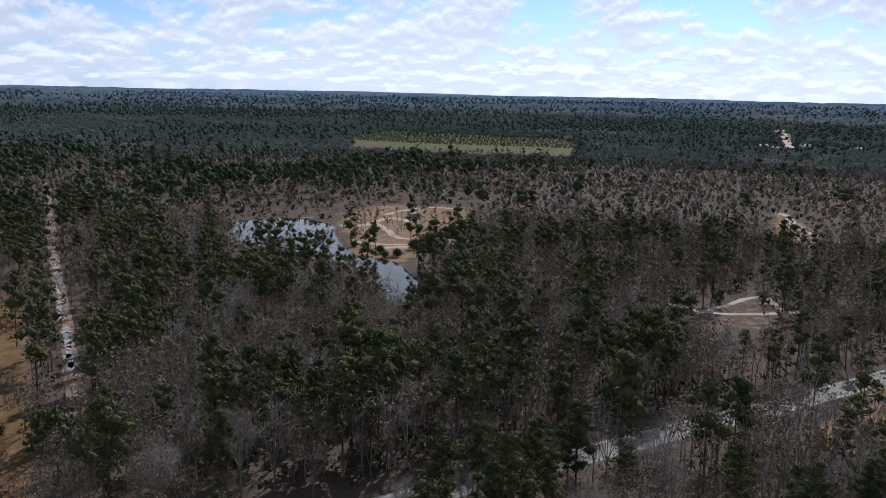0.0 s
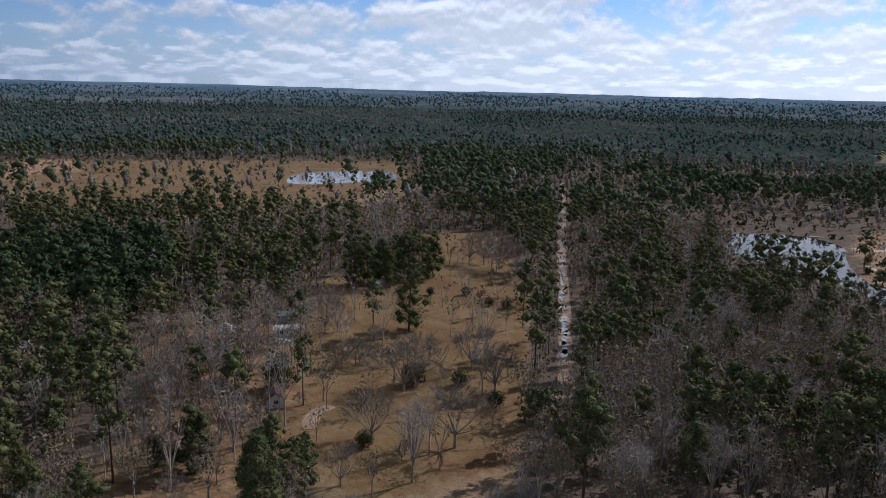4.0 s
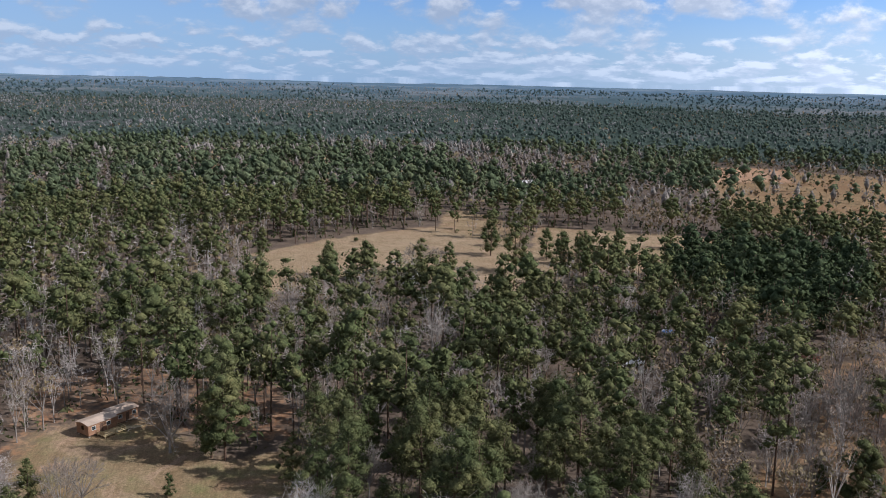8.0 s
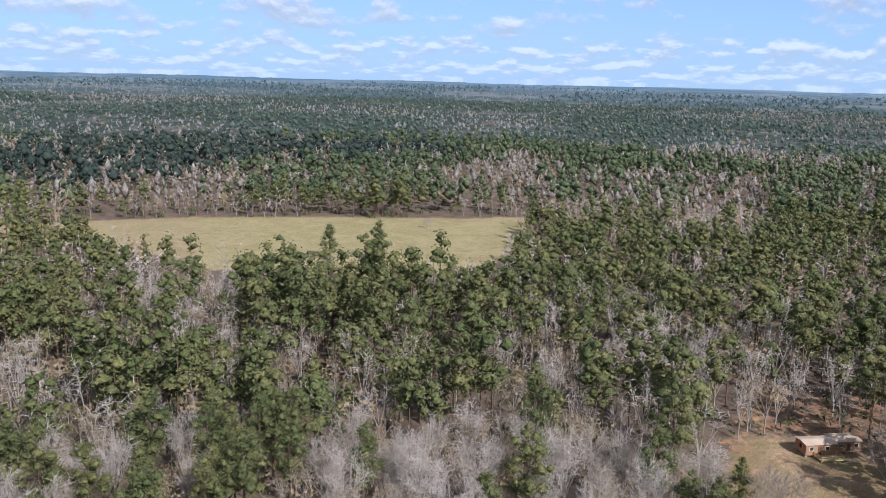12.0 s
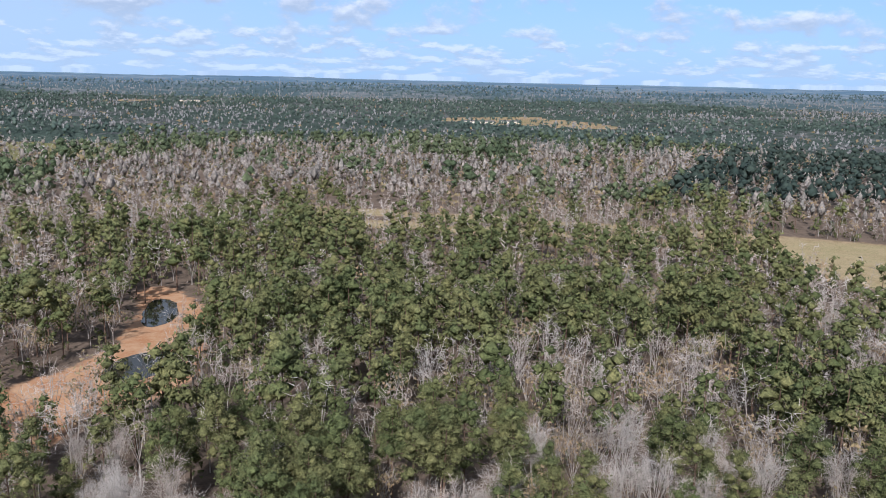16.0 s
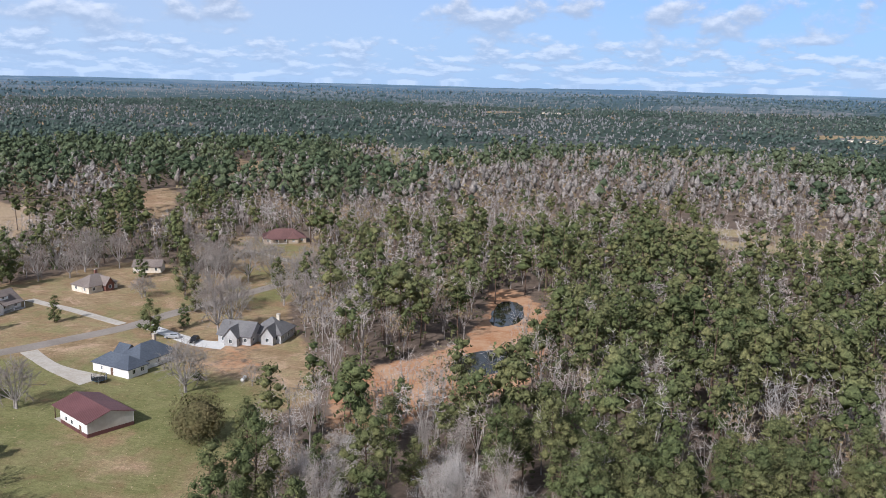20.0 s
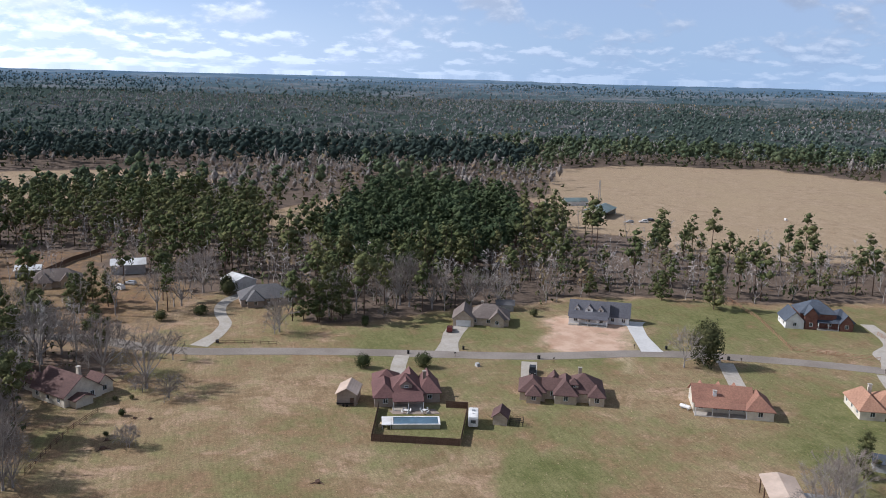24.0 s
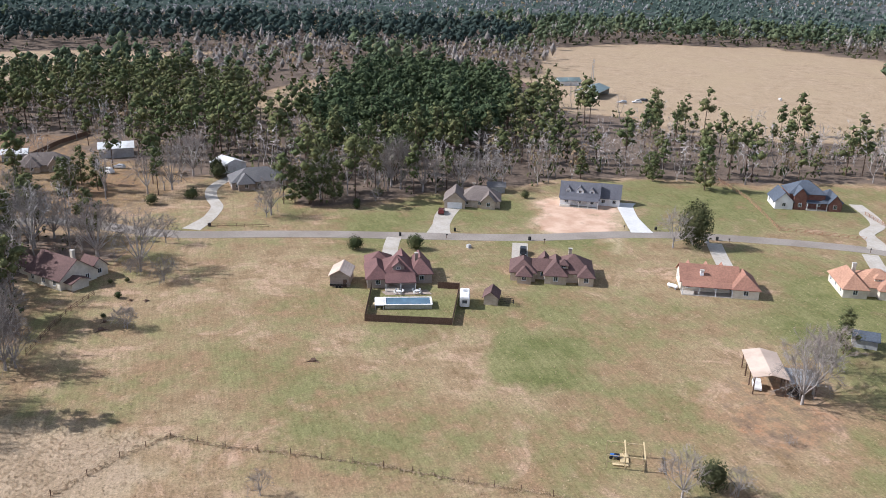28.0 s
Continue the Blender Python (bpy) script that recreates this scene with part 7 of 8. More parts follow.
def scatter(r0, r1, gap):
    """Jittered places in a ring round the drone, with clearings and roads left open."""
    k = int(r1 / gap) + 1
    gx, gy = np.meshgrid(np.arange(-k, k + 1) * gap, np.arange(-k, k + 1) * gap)
    x = (gx + rng.uniform(-0.42, 0.42, gx.shape) * gap).ravel()
    y = (gy + rng.uniform(-0.42, 0.42, gy.shape) * gap).ravel()
    r = np.hypot(x, y)
    keep = (r >= r0) & (r < r1)
    behind = np.abs(np.degrees(np.arctan2(-x, y)) + 52) < 17
    keep &= ~behind | (rng.uniform(0, 1, len(x)) < 0.15)
    x, y = x[keep], y[keep]
    keep = ~cleared(x, y)
    for name, left in SPARSE.items():
        keep |= inside(CLEARINGS[name][0], x, y) & (rng.uniform(0, 1, len(x)) < left)
    for outline in PONDS:
        keep &= ~inside(outline, x, y)
    x, y = x[keep], y[keep]
    open_ = rng.uniform(0, 1, len(x))
    for outline, left in THIN:
        keep = ~(inside(outline, x, y) & (open_ > left))
        x, y, open_ = x[keep], y[keep], open_[keep]
    for stand in (PINE_STAND, PINE_GROVE):
        keep = ~inside(stand, x, y)
        x, y = x[keep], y[keep]
    for line, room in ((ROAD, 9), (HIGHWAY, 10.5), (LANE, 4.2)):
        pts = np.array([(p.x, p.y) for p in smooth_line(line, 8)])
        near = np.min(np.hypot(x[:, None] - pts[None, :, 0], y[:, None] - pts[None, :, 1]), 1)
        keep = near > room
        x, y = x[keep], y[keep]
    for hx, hy, room in HOUSE_SPOTS:
        keep = np.hypot(x - hx, y - hy) > room
        x, y = x[keep], y[keep]
    return x, y


def spots(x, y, forms, big=1.0, var=0.16):
    n = len(x)
    r = np.hypot(x, y)
    low = np.where(inside(THIN[0][0], x, y), 0.84, 1.0)
    return np.stack([x, y, rise(r), rng.uniform(0, 6.28, n), low * big * np.clip(rng.normal(1, var, n), 0.62, 1.35), rng.integers(0, forms, n)], 1)


def as_things(name, build, x, y, mats, part_names, label, category, group, size=None):
    """Single trees, each a thing with its parts; a few forms, copied."""
    forms = []
    for i, (px, py) in enumerate(zip(x, y)):
        m = pose(px, py, 0, 0, 0, rng.uniform(0, 360)) @ Matrix.Scale(float(np.clip(rng.normal(1, 0.15), 0.65, 1.3)) if size is None else size[i], 4)
        if i < 5:
            root = thing(name, m, label, category, group)
            for piece, mat, pn in zip(build(i), mats, part_names):
                if piece is None:
                    continue
                ob = new(pn, mesh_from(pn, *piece, [mat], smooth=True))
                ob.parent = root
            root["form"] = 1
            forms.append(root)
        else:
            src = forms[i % len(forms)]
            made = copy_thing(src, m)
            made.matrix_basis = m


def plant_woods():
    # far canopy
    n_az = 640
    rings = 985 * 1.022 ** np.arange(0, 72)
    rings = rings[rings < 4700]
    az = np.linspace(0, 2 * np.pi, n_az, endpoint=False)
    r, a = np.meshgrid(rings, az, indexing="ij")
    r = r + rng.uniform(-8, 8, r.shape)
    x, y = -r * np.sin(a), r * np.cos(a)
    z = rise(r) + np.where(r < 2300, 7.5, 10) + rng.normal(0, 1.4, r.shape) + 4.0 * np.sin(x / 310 + 1) * np.sin(y / 270) * np.clip((r - 1100) / 1500, 0, 1)
    open_ = cleared(x, y)
    z = np.where(open_ | (r < 1005), rise(r) - 3, z)
    v = np.stack([x, y, z], -1).reshape(-1, 3)
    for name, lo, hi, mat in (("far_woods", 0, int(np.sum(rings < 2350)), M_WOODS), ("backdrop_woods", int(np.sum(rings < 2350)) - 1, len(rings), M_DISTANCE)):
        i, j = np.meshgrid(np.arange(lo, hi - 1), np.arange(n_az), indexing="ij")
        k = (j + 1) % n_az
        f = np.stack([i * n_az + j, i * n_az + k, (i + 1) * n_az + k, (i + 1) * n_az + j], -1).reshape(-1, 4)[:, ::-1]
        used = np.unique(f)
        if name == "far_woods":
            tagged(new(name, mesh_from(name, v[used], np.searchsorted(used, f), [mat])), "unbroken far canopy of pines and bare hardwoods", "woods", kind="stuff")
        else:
            tagged(new(name, mesh_from(name, v[used], np.searchsorted(used, f), [mat])), "wooded distance under the horizon, haze painted into its colour", "backdrop", kind="structure")

    lods = [  # from, to, gap, pine(tufts, size, body, clumps), bare(twigs, width, branches), leaves(number, size)
        (30, 118, 14.0, (20, 0.8, 0, 8), (40, 0.14, 4), (40, 0.7)),
        (168, 300, 7.1, (280, 0.56, 0, 10), (84, 0.1, 6), (84, 0.5)),
        (300, 520, 8.0, (92, 0.85, 0, 8), (32, 0.25, 3), (34, 0.9)),
        (520, 1000, 9.8, (18, 1.6, 0, 2), (10, 0.36, 1), (8, 1.5)),
        (1000, 2300, 16.5, (4, 2.4, 0, 1), (3, 1.0, 1), (2, 2.6)),
        (2300, 3700, 29.0, (2, 3.4, 0, 1), (1, 1.2, 1), (1, 3.4)),
    ]
    for n, (r0, r1, gap, p, b, leaf) in enumerate(lods):
        x, y = scatter(r0, r1, gap)
        share = mix_at(x, y)
        pick = rng.uniform(0, 1, len(x))
        if n in (1, 2):  # the northern woods stand closer, with more hardwoods
            more = (np.abs(np.degrees(np.arctan2(-x, y)) - 3) < 42) & ~cleared(x + gap * 0.5, y + gap * 0.5) & (rng.uniform(0, 1, len(x)) < 0.8)
            away = np.array([(p.x, p.y) for p in smooth_line(HIGHWAY, 8) + smooth_line(LANE, 8)])
            more &= np.min(np.hypot(x[:, None] + gap * 0.5 - away[None, :, 0], y[:, None] + gap * 0.5 - away[None, :, 1]), 1) > 8
            x, y = np.concatenate([x, x[more] + gap * 0.5]), np.concatenate([y, y[more] + gap * 0.5])
            share, pick = np.concatenate([share, share[more]]), np.concatenate([pick, np.full(more.sum(), 0.99)])
        is_pine = pick < share
        is_oak = ~is_pine & (rng.uniform(0, 1, len(x)) < np.where(np.abs(np.degrees(np.arctan2(-x, y)) - 10) < 60, 0.68, OAK_SHARE))
        limbs = n < 3
        pines = [merged(*pine(40 + 9 * n + k, *p[:3], 3, (20.5, 20.5, 20.0, 18.5, 18.0, 24.0)[n], n < 3, (0.54, 0.54, 0.54, 0.5, 0.6, 0.6)[n], p[3])) for k in range(8)]
        bares = [merged(*hardwood(90 + 9 * n + k, b[0], b[1], 16.5, b[2], 3, limbs=limbs, wide=1.0, low=1.0 if n < 2 else 0.4)[:2]) for k in range(8)]
        if n > 2:  # far off the twigs close up into soft grey masses
            bares = [merged(None, hardwood(90 + 9 * n + k, b[0], b[1], 17.5, b[2], 3, limbs=False, low=0.4)[1], pine(190 + 9 * n + k, (7, 3, 1)[n - 3], (0.9, 1.8, 3.0)[n - 3], 0, 3, (15.0, 15.0, 19.0)[n - 3], False, 0.75, 1, 0.62, 2.0)[1]) for k in range(8)]
        oaks = [merged(*hardwood(150 + 9 * n + k, b[0] // 2, b[1], 15, b[2], 3, *leaf, limbs=limbs, wide=1.15, low=1.0 if n < 2 else 0.4)) for k in range(8)]
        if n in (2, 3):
            # the cloud-shadow patch gets darkened needles; the first block grows dark ones
            deep = is_pine & (inside(CLOUD_SHADE, x, y) | inside(BLOCKS[0][0], x, y))
            stands("pine_woods", pines, spots(x[deep], y[deep], 8, 1.02, 0.2), [M_BARK, M_DEEPSHADE], "deep green pines, and others darkened for a cloud's shadow", "woods")
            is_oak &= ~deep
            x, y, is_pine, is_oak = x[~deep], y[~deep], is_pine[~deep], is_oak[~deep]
        # farther rings take bluer needles, the haze being in their colour
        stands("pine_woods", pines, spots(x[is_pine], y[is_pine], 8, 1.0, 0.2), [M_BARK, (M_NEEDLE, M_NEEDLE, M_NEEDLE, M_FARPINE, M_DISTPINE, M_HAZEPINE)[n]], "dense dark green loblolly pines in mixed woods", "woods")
        q = ~is_pine & ~is_oak
        # past 520 m twigs, and past 1000 m masses too, are greyed for haze
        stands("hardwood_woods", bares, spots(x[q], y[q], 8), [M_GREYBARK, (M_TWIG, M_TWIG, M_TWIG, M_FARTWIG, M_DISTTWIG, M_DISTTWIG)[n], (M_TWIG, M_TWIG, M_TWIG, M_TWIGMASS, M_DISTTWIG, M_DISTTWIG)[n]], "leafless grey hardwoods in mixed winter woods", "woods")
        # oaks get darker twigs, imitating how the northern woods look backlit
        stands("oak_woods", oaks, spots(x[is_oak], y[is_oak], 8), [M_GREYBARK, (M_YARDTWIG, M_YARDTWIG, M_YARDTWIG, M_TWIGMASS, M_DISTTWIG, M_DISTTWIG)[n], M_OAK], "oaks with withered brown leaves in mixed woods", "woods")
        if n in (1, 2, 3):
            under = [merged(None, bush(200 + k, (10, 7, 4)[n - 1], (0.75, 1.2, 2.0)[n - 1], 3.4)[1]) for k in range(4)]
            few = rng.uniform(0, 1, len(x)) < (0.95, 0.9, 0.6)[n - 1]
            ux, uy = x[few] + rng.uniform(-3, 3, few.sum()), y[few] + rng.uniform(-3, 3, few.sum())
            few = ~cleared(ux, uy, near=False)
            thin = [merged(*hardwood(240 + k, (10, 5, 3)[n - 1], (0.26, 0.5, 1.0)[n - 1], branches=2, sides=3, limbs=False)[1:2]) for k in range(4)]
            stands("saplings", thin, spots(ux[few] + 2.5, uy[few] - 2.0, 4, 0.5, 0.25), [M_TWIG], "thin leafless saplings below the trees", "undergrowth")
            stands("undergrowth", under, spots(ux[few], uy[few], 4, 1.0, 0.3), [M_BARK, M_SHRUB], "evergreen undergrowth below the trees", "undergrowth")

    for outline in (PINE_STAND, PINE_GROVE):
        px, py = (np.array(c) for c in zip(*outline))
        gx, gy = np.meshgrid(np.arange(px.min(), px.max(), 6.6), np.arange(py.min(), py.max(), 6.6))
        gx, gy = (gx + rng.uniform(-3.2, 3.2, gx.shape)).ravel(), (gy + rng.uniform(-3.2, 3.2, gy.shape)).ravel()
        within = inside(outline, gx + rng.normal(0, 5, gx.shape), gy + rng.normal(0, 5, gx.shape))
        forms = [merged(*pine(400 + k, 170, 0.8, 0, 3, 18.5, full=0.64, n=10, wide=1.2)) for k in range(6)]
        stands("pine_plantation", forms, spots(gx[within], gy[within], 6, 1.0, 0.24), [M_BARK, M_PLANTED], "dense planted stand of deep green young pines", "woods")

    field = CLEARINGS["green_field"][0]
    px, py = (np.array(c) for c in zip(*field))
    gx, gy = np.meshgrid(np.arange(px.min(), px.max(), 6.0), np.arange(py.min(), py.max(), 6.0))
    gx, gy = (gx + rng.uniform(-3, 3, gx.shape)).ravel(), (gy + rng.uniform(-3, 3, gy.shape)).ravel()
    within = inside(field, gx, gy)
    stands("young_pines", [merged(*pine(430 + k, 2, 1.3, 0, 3, 3.2, False, 0.9, 1, 2.4)) for k in range(4)], spots(gx[within], gy[within], 4, 1.0, 0.2), [M_BARK, M_FARPINE],
           "low young pines scattered over a replanted clearing", "woods")

    x, y = scatter(118, 168, 7.4)
    order = np.argsort(np.hypot(x, y))
    x, y = x[order], y[order]
    share = mix_at(x, y)
    pick = rng.uniform(0, 1, len(x))
    is_pine = pick < share
    is_oak = ~is_pine & (rng.uniform(0, 1, len(x)) < np.where(np.abs(np.degrees(np.arctan2(-x, y)) - 10) < 60, 0.68, OAK_SHARE))
    for mask, what in ((is_pine, "pine"), (~is_pine & ~is_oak, "bare"), (is_oak, "oak")):
        px, py = x[mask][:280], y[mask][:280]
        rest = spots(x[mask][280:], y[mask][280:], 4)
        if what == "pine":
            as_things("pine_tree", lambda i: pine(11 + i, 3600, 0.2, 0, 7, 20.5, n=26), px, py, (M_BARK, M_NEEDLE), ("trunk", "crown"),
                      "tall loblolly pine with open dark green crown", "tree", "pines at the wood's near edge")
            stands("pine_woods", [merged(*pine(11 + k, 480, 0.42, 0, 4, 20.5, n=16)) for k in range(4)], rest, [M_BARK, M_NEEDLE], "dense dark green loblolly pines in mixed woods", "woods")
        elif what == "bare":
            as_things("bare_tree", lambda i: hardwood(21 + i, 640, 0.042, 16.5, 12, 6, wide=0.95)[:2], px, py, (M_GREYBARK, M_TWIG), ("trunk", "crown"),
                      "leafless pale grey hardwood in the woods", "tree", "bare hardwoods at the wood's near edge")
            stands("hardwood_woods", [merged(*hardwood(21 + k, 170, 0.085, 16.5, 6, 3, wide=1.12)[:2]) for k in range(4)], rest, [M_GREYBARK, M_TWIG], "leafless grey hardwoods in mixed winter woods", "woods")
        else:
            # darker twigs here too, for the backlit look of the north
            as_things("oak_tree", lambda i: hardwood(31 + i, 140, 0.05, 14.5, 8, 6, 360, 0.30, wide=1.2), px, py, (M_GREYBARK, M_YARDTWIG, M_OAK), ("trunk", "branchwork", "crown"),
                      "oak holding withered brown leaves", "tree", "oaks at the wood's near edge")


# single trees: x, y, height
YARD_TREES = {
    "cedar": [(210, -141, 13.9), (321, -7, 7.0), (-155, 161, 11.0)],
    "bare": [(168.7, -280.1, 15), (167.8, -289.9, 16), (166.7, -300.3, 17), (160.7, -307.8, 16.5), (153.1, -313.9, 17), (138.9, -303.7, 15), (130.8, -296.9, 17.5), (120.3, -283.6, 16), (131.7, -279.5, 14), (122.6, -273.6, 15), (161.4, -330.1, 14), (171.9, -335.9, 15),
             (179.0, -314.1, 15.5), (135.1, -317.5, 16), (122.8, -300.8, 17), (109.4, -272.0, 15), (114.8, -262.4, 13), (104.3, -251.9, 12), (252.9, -294.9, 13), (251.7, -307.4, 14), (233.7, -302.3, 14), (236.4, -313.3, 15), (264.1, -296.5, 14), (210.4, -343.2, 15), (200.1, -340.4, 14), (195.0, -349.3, 16),
             (193.3, 46.6, 15.5), (189.6, 43.4, 13.0), (251.3, 46.5, 17.0), (256, 41, 15.0), (206.7, 50.1, 14.0), (280.6, 56.4, 14.5), (273.7, 50.3, 13.0), (288.7, 66, 15.0), (225.5, 54.2, 19.0), (233.9, 27.3, 18.0), (171.2, 39.6, 14.0), (176.8, 44.0, 14.9), (247.8, 45.0, 16.5), (215.6, 48.6, 8.9), (186.7, 17.4, 5.6), (303.6, 8.8, 15.9), (321.3, 1.3, 18.5), (299.0, 16.7, 14.0), (264.7, -20.3, 8.7), (241.4, 50.6, 12.3), (290.3, -41.5, 14.3), (292.4, -67.3, 21.1),
             (210, -134, 11.3), (151, -167, 14.3), (118, -190, 16.3), (121, -110, 15.0), (131, -125, 12.0), (136, -239, 17.5), (133, -243, 19.2), (151, -258, 10.5),
             (84, -166, 9.7), (223, 16, 17.7), (245, 10, 8.5), (238, 28, 17.2), (172, 38, 10.9), (176, 42, 12.0), (267, -22, 13.5), (282, -40, 15.0), (100, -71, 9.4),
             (98, -80, 5.9), (123, -111, 7.8), (124, -115, 13.1), (117, -6, 4.6), (285, -92, 14.8), (284, -102, 14.7), (289, -70, 16.7), (284, -77, 16.6), (286, -61, 15.4),
             (186.8, -321.2, 15.0), (181.4, -327.9, 10.9), (232.4, -300.8, 17.4), (231.2, -289.8, 12.0), (223.6, -311.9, 14.9), (118.1, -189.7, 13.8), (151.8, -167.2, 12.1), (197.2, -386.5, 9.5), (146.6, -271.4, 13.3), (148.2, -258.4, 15.0), (238.7, -280.5, 13.6), (213.5, -324.4, 8.8)],
    "pine": [(129.2, -290.1, 15), (127.4, -305.0, 17), (113.2, -287.1, 14), (143, -298, 12), (246, -325, 15), (262, -318, 16), (223, -352, 17), (205, -300, 12), (230.2, 57.8, 20.0), (236, 55.6, 21.0), (243.4, 53.9, 18.0), (262, 58, 19.0), (213, 56, 19.5), (200, 52, 17.0), (151.0, 39.3, 7.5), (253.8, 30.9, 15.5), (305.5, 42.9, 12.0), (316.5, 39.5, 14.0), (291.9, 42.1, 11.2), (307.2, 33.3, 14.2), (280.0, -35.5, 9.2), (284.4, -42.9, 7.8), (311.1, 59.6, 14.0), (245.8, 54.7, 10.0),
             (138, -134, 11.9), (288, -169, 10.4), (266, -180, 15.8), (157, -261, 13.6),
             (304, 44, 11.4), (276, -36, 14.6), (277, -44, 14.2), (279, -31, 12.2), (281, -167, 11.8), (290, -141, 9.9),
             (172.0, -278.6, 21.6), (154.5, -230.1, 13.0), (150.6, -242.8, 7.7), (193.7, -233.8, 9.3), (206.8, -218.3, 7.4), (164.9, -315.8, 6.4), (247.7, -275.4, 18.0), (244.7, -261.2, 18.2), (210.3, -341.6, 10.8), (216.0, -334.4, 7.2), (74.9, -231.8, 6.4)],
    "oak": [(185.6, -271.4, 8.3), (103.7, -199.6, 5.9), (186, -274, 8.6), (215, 10, 6.5), (276, -58, 5.0), (109, -98, 2.4)],
    "bush": [(291.2, 2.0, 3.9), (316.7, -7.8, 5.9), (268.3, -50.0, 2.4), (281.7, -60.2, 3.2), (194, 23, 1.2), (205.5, 20.5, 1.8), (216, 19, 1.2), (216, 23, 1.2), (291, 3, 3.2), (286, 15, 3.9), (273, -51, 2.4), (269, -110, 2.9), (101, -77, 5.0), (119.8, -198.7, 2.8), (102.3, -201.2, 2.6), (100.8, -354.9, 3.0), (203.4, -343.6, 2.3)],
    "brush": [(213.0, 10.0, 4.6), (220.4, 16.8, 4.6), (222.6, 18.6, 4.2), (187, 18, 5.2)],
    "round": [(228, -42, 4.2), (225, -59, 4.5)],
    "great": [(98.4, -163.0, 11.5)],
}
PASTURE_TREES = {
    "bare": [(-142.9, 129.1, 17.3), (-161.2, 129.9, 17.3), (-164.7, 124.7, 14.1), (-176.7, 151.0, 13.2), (-166.3, 160.3, 19.0), (-204.6, 207.7, 11.7), (-212.7, 144.5, 11.8), (-140.9, 123.6, 11.0), (-125.3, 100.6, 7.9), (-106.1, 127.9, 9.7), (-102.9, 145.1, 4.6), (-166.1, 137.9, 13.5), (-136.6, 129.9, 10.0),
             (-181, 210, 15.6), (-179, 214, 14.3), (-122, 207, 16.2), (-141, 108, 11.8), (-171, 161, 16.8), (-165, 147, 14.4), (-176, 141, 16.1), (-188, 157, 13.9),
             (-150, 104, 10.7), (-153, 97, 8.6), (-184, -21, 15.7), (-371, -284, 6.2), (-162, -35, 11.0), (-158, -38, 10.9)],
    "oak": [(-128, 181, 15.4), (-128, 188, 14.6), (-115, 150, 13.9), (-97, 158, 15.8), (-108, 196, 14.9), (-161, 211, 7.0), (-197, 342, 15.4), (-186, 337, 16.4),
            (-175, 333, 16.1), (-205, 342, 15.0), (-152, 295, 14.5), (-152, 190, 8.7), (-154, 184, 7.8), (-358, 66, 12.6), (-357, 74, 11.3)],
    "pine": [(-341, 25, 15.8), (-341, 41, 16.3), (-351, 65, 15.8), (-352, 78, 12.2), (-387, 106, 23.0), (-352, 108, 22.5), (-375, 130, 14.7), (-375, 146, 13.6), (-364, 161, 14.8), (-391, -1, 15.9), (-157.7, 161.4, 11.7), (-134.4, 113.9, 14.2), (-115.3, 114.8, 14.9), (-110.4, 121.7, 11.4), (-142.4, 109.8, 10.6), (-198.0, 138.2, 10.6), (-183.8, 117.2, 12.5), (-250.8, 210.7, 17.1), (-219.3, 273.7, 17.0), (-213.8, 282.5, 19.5), (-207.7, 299.0, 21.5), (-204.0, 305.0, 15.6),
             (-161, 230, 26.0), (-114, 116, 15.5), (-115, 111, 14.5), (-109, 117, 14.0), (-136, 115, 14.1), (-216, 268, 19.0), (-211, 271, 19.7), (-212, 281, 20.8),
             (-211, 290, 20.2), (-207, 294, 20.2), (-200, 295, 19.8), (-200, 303, 18.4), (-203, 276, 19.1), (-393, 202, 9.1), (-340, 135, 17.5), (-347, 127, 18.8),
             (-397, 204, 10.3), (-363, 134, 17.0), (-362, 144, 16.3), (-351, 26, 14.5), (-344, 41, 15.5), (-178, -9, 21.0), (-180, -12, 16.8), (-164, 5, 11.1),
             (-172, -47, 5.8), (-163, -19, 5.0), (-286, -246, 16.7), (-274, -265, 18.0), (-160, -44, 9.9)],
    "brush": [(-155.5, 185.7, 5.8), (-152.5, 192.6, 6.6), (-149.9, 197.2, 6.2), (-147.3, 189.5, 5.6), (-144.5, 195.9, 5.0), (-155.4, 135.9, 3.4), (-147.6, 140.0, 3.7), (-143.3, 156.0, 4.0), (-150.0, 172.7, 3.0), (-139.2, 143.1, 3.4), (-113.5, 140.3, 3.7), (-103.7, 147.5, 4.0), (-126.9, 185.2, 3.0), (-145.3, 117.3, 3.4), (-149.0, 111.9, 3.7), (-154.3, 89.0, 4.0)],
    "bush": [(-30, 424, 4.5), (-38, 433, 4.2), (-21, 416, 4.5), (-14, 437, 5.0), (-45, 441, 3.6), (-8, 452, 5.0), (-48, 470, 4.0), (-27, 414, 3.8), (-129, 187, 6.4), (-118, 194, 4.6), (-102, 186, 4.6), (-114, 146, 4.1), (-183, 276, 3.5), (-172, 285, 3.8), (-149, 277, 4.2), (-156, 276, 3.5), (-428, 46, 2.3)],
}


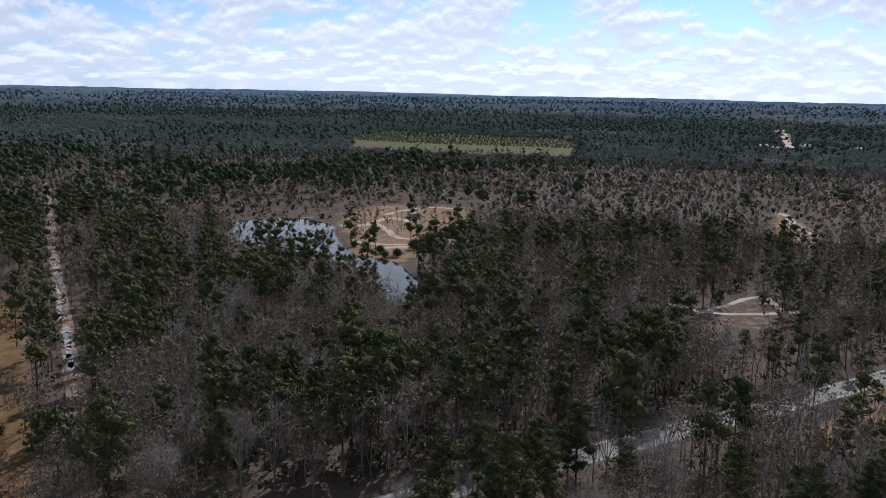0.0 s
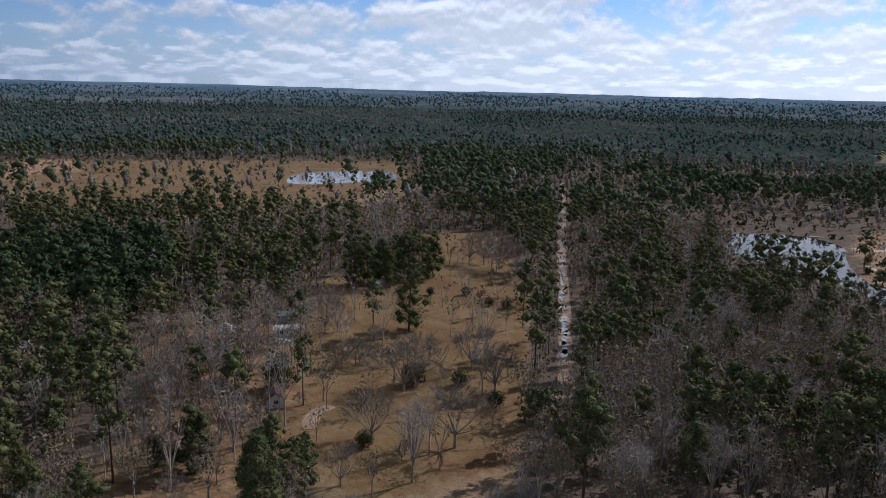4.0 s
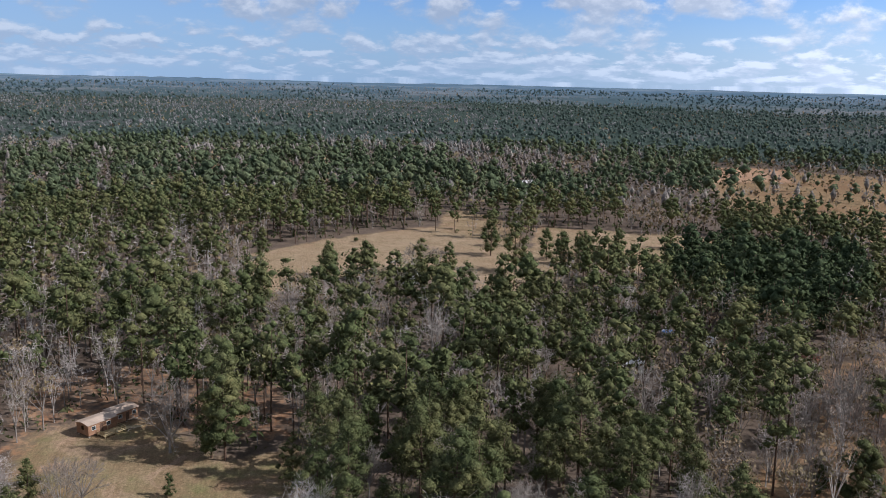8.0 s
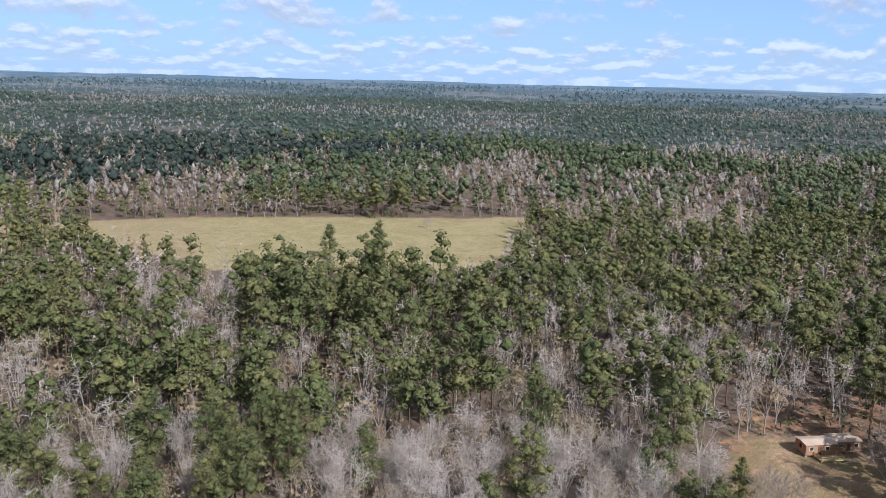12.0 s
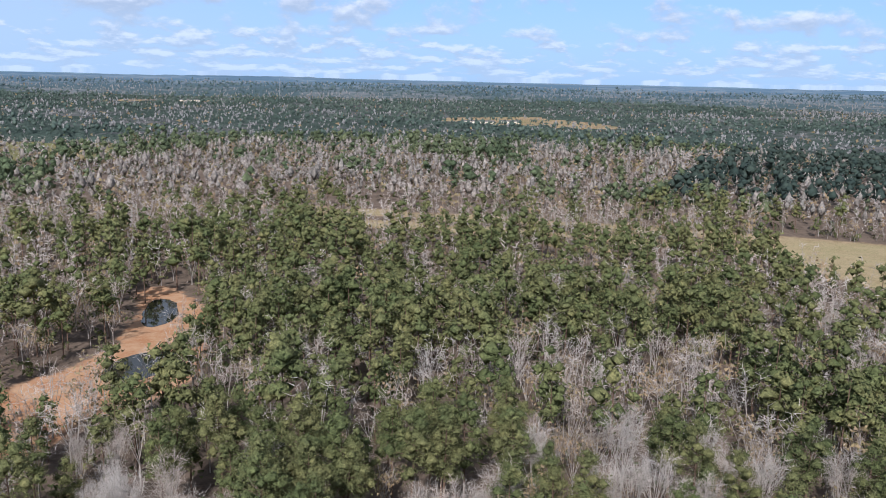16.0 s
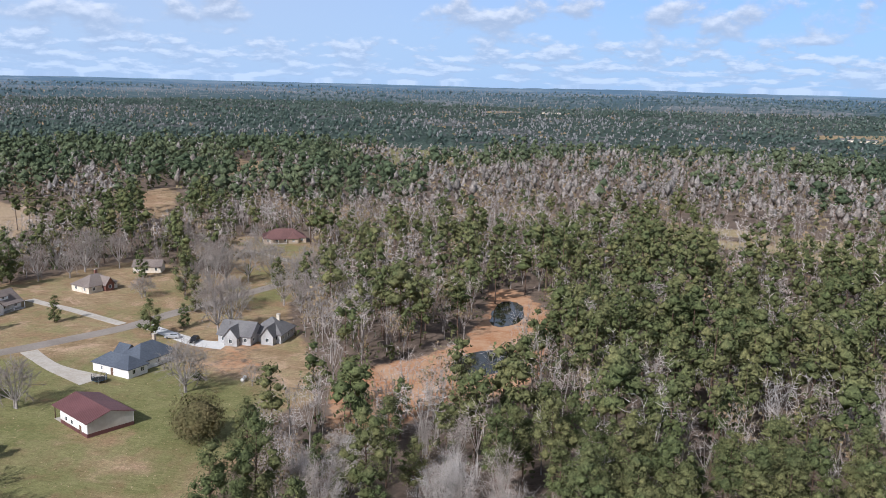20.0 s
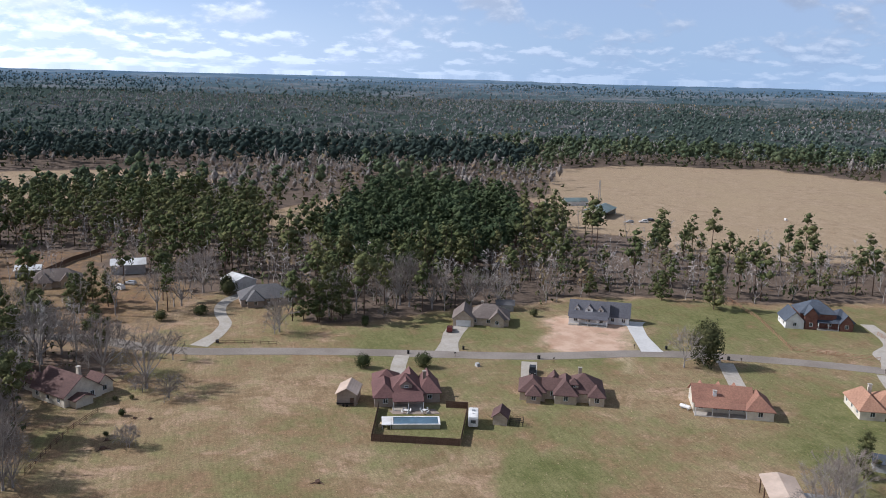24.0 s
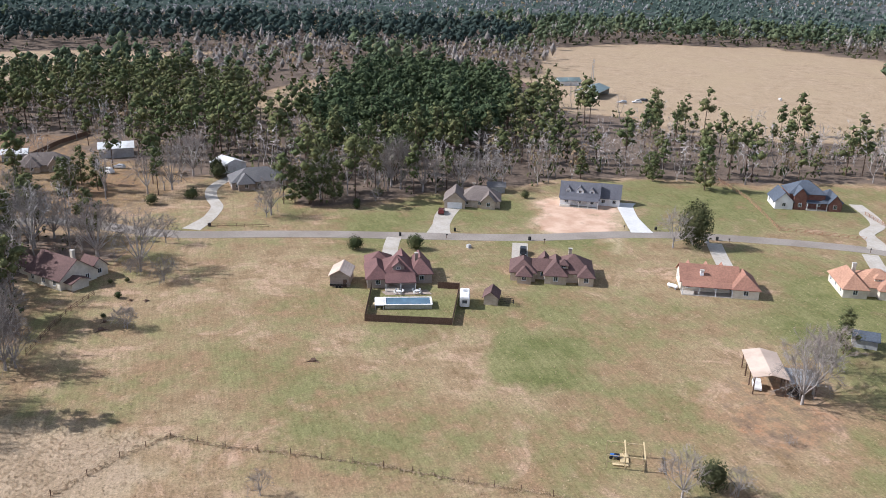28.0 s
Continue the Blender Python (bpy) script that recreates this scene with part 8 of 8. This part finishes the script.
def plant_single():
    for table, where in ((YARD_TREES, "on the lawns"), (PASTURE_TREES, "in the pasture")):
        for kind, rows in table.items():
            x, y, h = (np.array(c) for c in zip(*rows))
            if kind == "pine":
                as_things("pine_tree", lambda i: pine(61 + i, 3800, 0.2, 0, 7, full=0.84, n=30, wide=1.6), x, y, (M_BARK, M_NEEDLE), ("trunk", "crown"), "lone green pine standing " + where, "tree",
                          "lone pines " + where, h / 16.5)
            elif kind == "bare":
                as_things("bare_tree", lambda i: spreading(71 + i, 2600, 0.05, 14.0, 1.05)[:2], x, y, (M_GREYBARK, M_YARDTWIG), ("trunk", "crown"), "leafless grey tree standing " + where, "tree",
                          "bare trees " + where, h / 13.8)
            elif kind == "oak":
                as_things("oak_tree", lambda i: spreading(81 + i, 2800, 0.06, 12.8, 1.35, 700, 0.17), x, y, (M_GREYBARK, M_YARDTWIG, M_OAK), ("trunk", "branchwork", "crown"),
                          "spreading oak with brown withered leaves " + where, "tree", "oaks " + where, h / 12.6)
            elif kind == "brush":
                as_things("thicket", lambda i: spreading(121 + i, 1800, 0.16, 14.0, 1.25)[:2], x, y, (M_GREYBARK, M_YARDTWIG), ("stem", "crown"), "brown leafless thicket standing " + where, "shrub",
                          "thickets " + where, h / 14.0)
            elif kind == "cedar":
                as_things("cedar_tree", lambda i: bush(91 + i, 2200, 0.42, 12.0, 0.66), x, y, (M_BARK, M_SHRUB), ("trunk", "crown"), "dense dark evergreen cedar standing on grass", "tree",
                          "cedars", h / 12.0)
            elif kind == "great":
                as_things("live_oak", lambda i: bush(99 + i, 4200, 0.27, 10.0, 1.08), x, y, (M_BARK, M_OLIVE), ("trunk", "crown"), "great round olive-green evergreen oak on the lawn", "tree",
                          "round evergreens", h / 10.0)
            elif kind == "round":
                as_things("small_tree", lambda i: bush(101 + i, 1300, 0.2, 4.0, 1.1), x, y, (M_BARK, M_SHRUB), ("trunk", "crown"), "small round evergreen tree before a house", "tree",
                          "small round trees", h / 4.0)
            else:
                as_things("shrub", lambda i: bush(111 + i, 700, 0.19, 3.0, 1.1), x, y, (M_BARK, M_SHRUB), ("stem", "crown"), "dark rounded evergreen shrub " + where, "shrub",
                          "shrubs " + where, h / 3.0)


def tall_grass():
    """Uncut grass along the wire fences."""
    rows = []
    for line, many in (([(138.2, 7.7), (132.3, -1.4), (127.4, -12), (119.9, -26.5), (114.5, -35.3), (108, -46.5), (100, -60)], 2), ([(124.7, 25.4), (133.2, 15.8), (138.2, 7.7)], 2)):
        for p in smooth_line(line, 60):
            for _ in range(many):
                rows.append((p.x + rng.normal(0, 0.35), p.y + rng.normal(0, 0.35), 0, rng.uniform(0, 6), rng.uniform(0.5, 1.2), rng.integers(0, 3)))
    gx, gy = rng.uniform(108, 152, 9500), rng.uniform(7, 62, 9500)
    within = inside(CLEARINGS["sedge_corner"][0], gx, gy)
    rows += [(px, py, 0, rng.uniform(0, 6), rng.uniform(0.35, 0.95), rng.integers(0, 3)) for px, py in zip(gx[within], gy[within])]
    for name, many in (("rough_pasture", 2600), ("lawns", 5200)):  # loose tufts over the grass
        outline = CLEARINGS[name][0]
        px, py = (np.array(c) for c in zip(*outline))
        gx, gy = rng.uniform(max(px.min(), 90), min(px.max(), 240), 3 * many), rng.uniform(py.min(), py.max(), 3 * many)
        within = inside(outline, gx, gy) & (np.hypot(gx, gy) < 250)
        for hx, hy, room in HOUSE_SPOTS:
            within &= np.hypot(gx - hx, gy - hy) > room
        road = np.array([(p.x, p.y) for p in smooth_line(ROAD, 8)])
        within &= np.min(np.hypot(gx[:, None] - road[None, :, 0], gy[:, None] - road[None, :, 1]), 1) > 5
        rows += [(px_, py_, -0.03, rng.uniform(0, 6), rng.uniform(0.4, 1.0), rng.integers(0, 3)) for px_, py_ in zip(gx[within][:many], gy[within][:many])]
    forms = [bush(300 + k, 8, 0.12, 0.32, 1.3)[1] for k in range(3)]
    stands("tall_grass", [(v, f, np.zeros(len(f), int)) for v, f in forms], np.array(rows), [M_STRAW], "rank straw-coloured tufts along the fence and over the lawns", "grass")


plant_single()
tall_grass()
plant_woods()
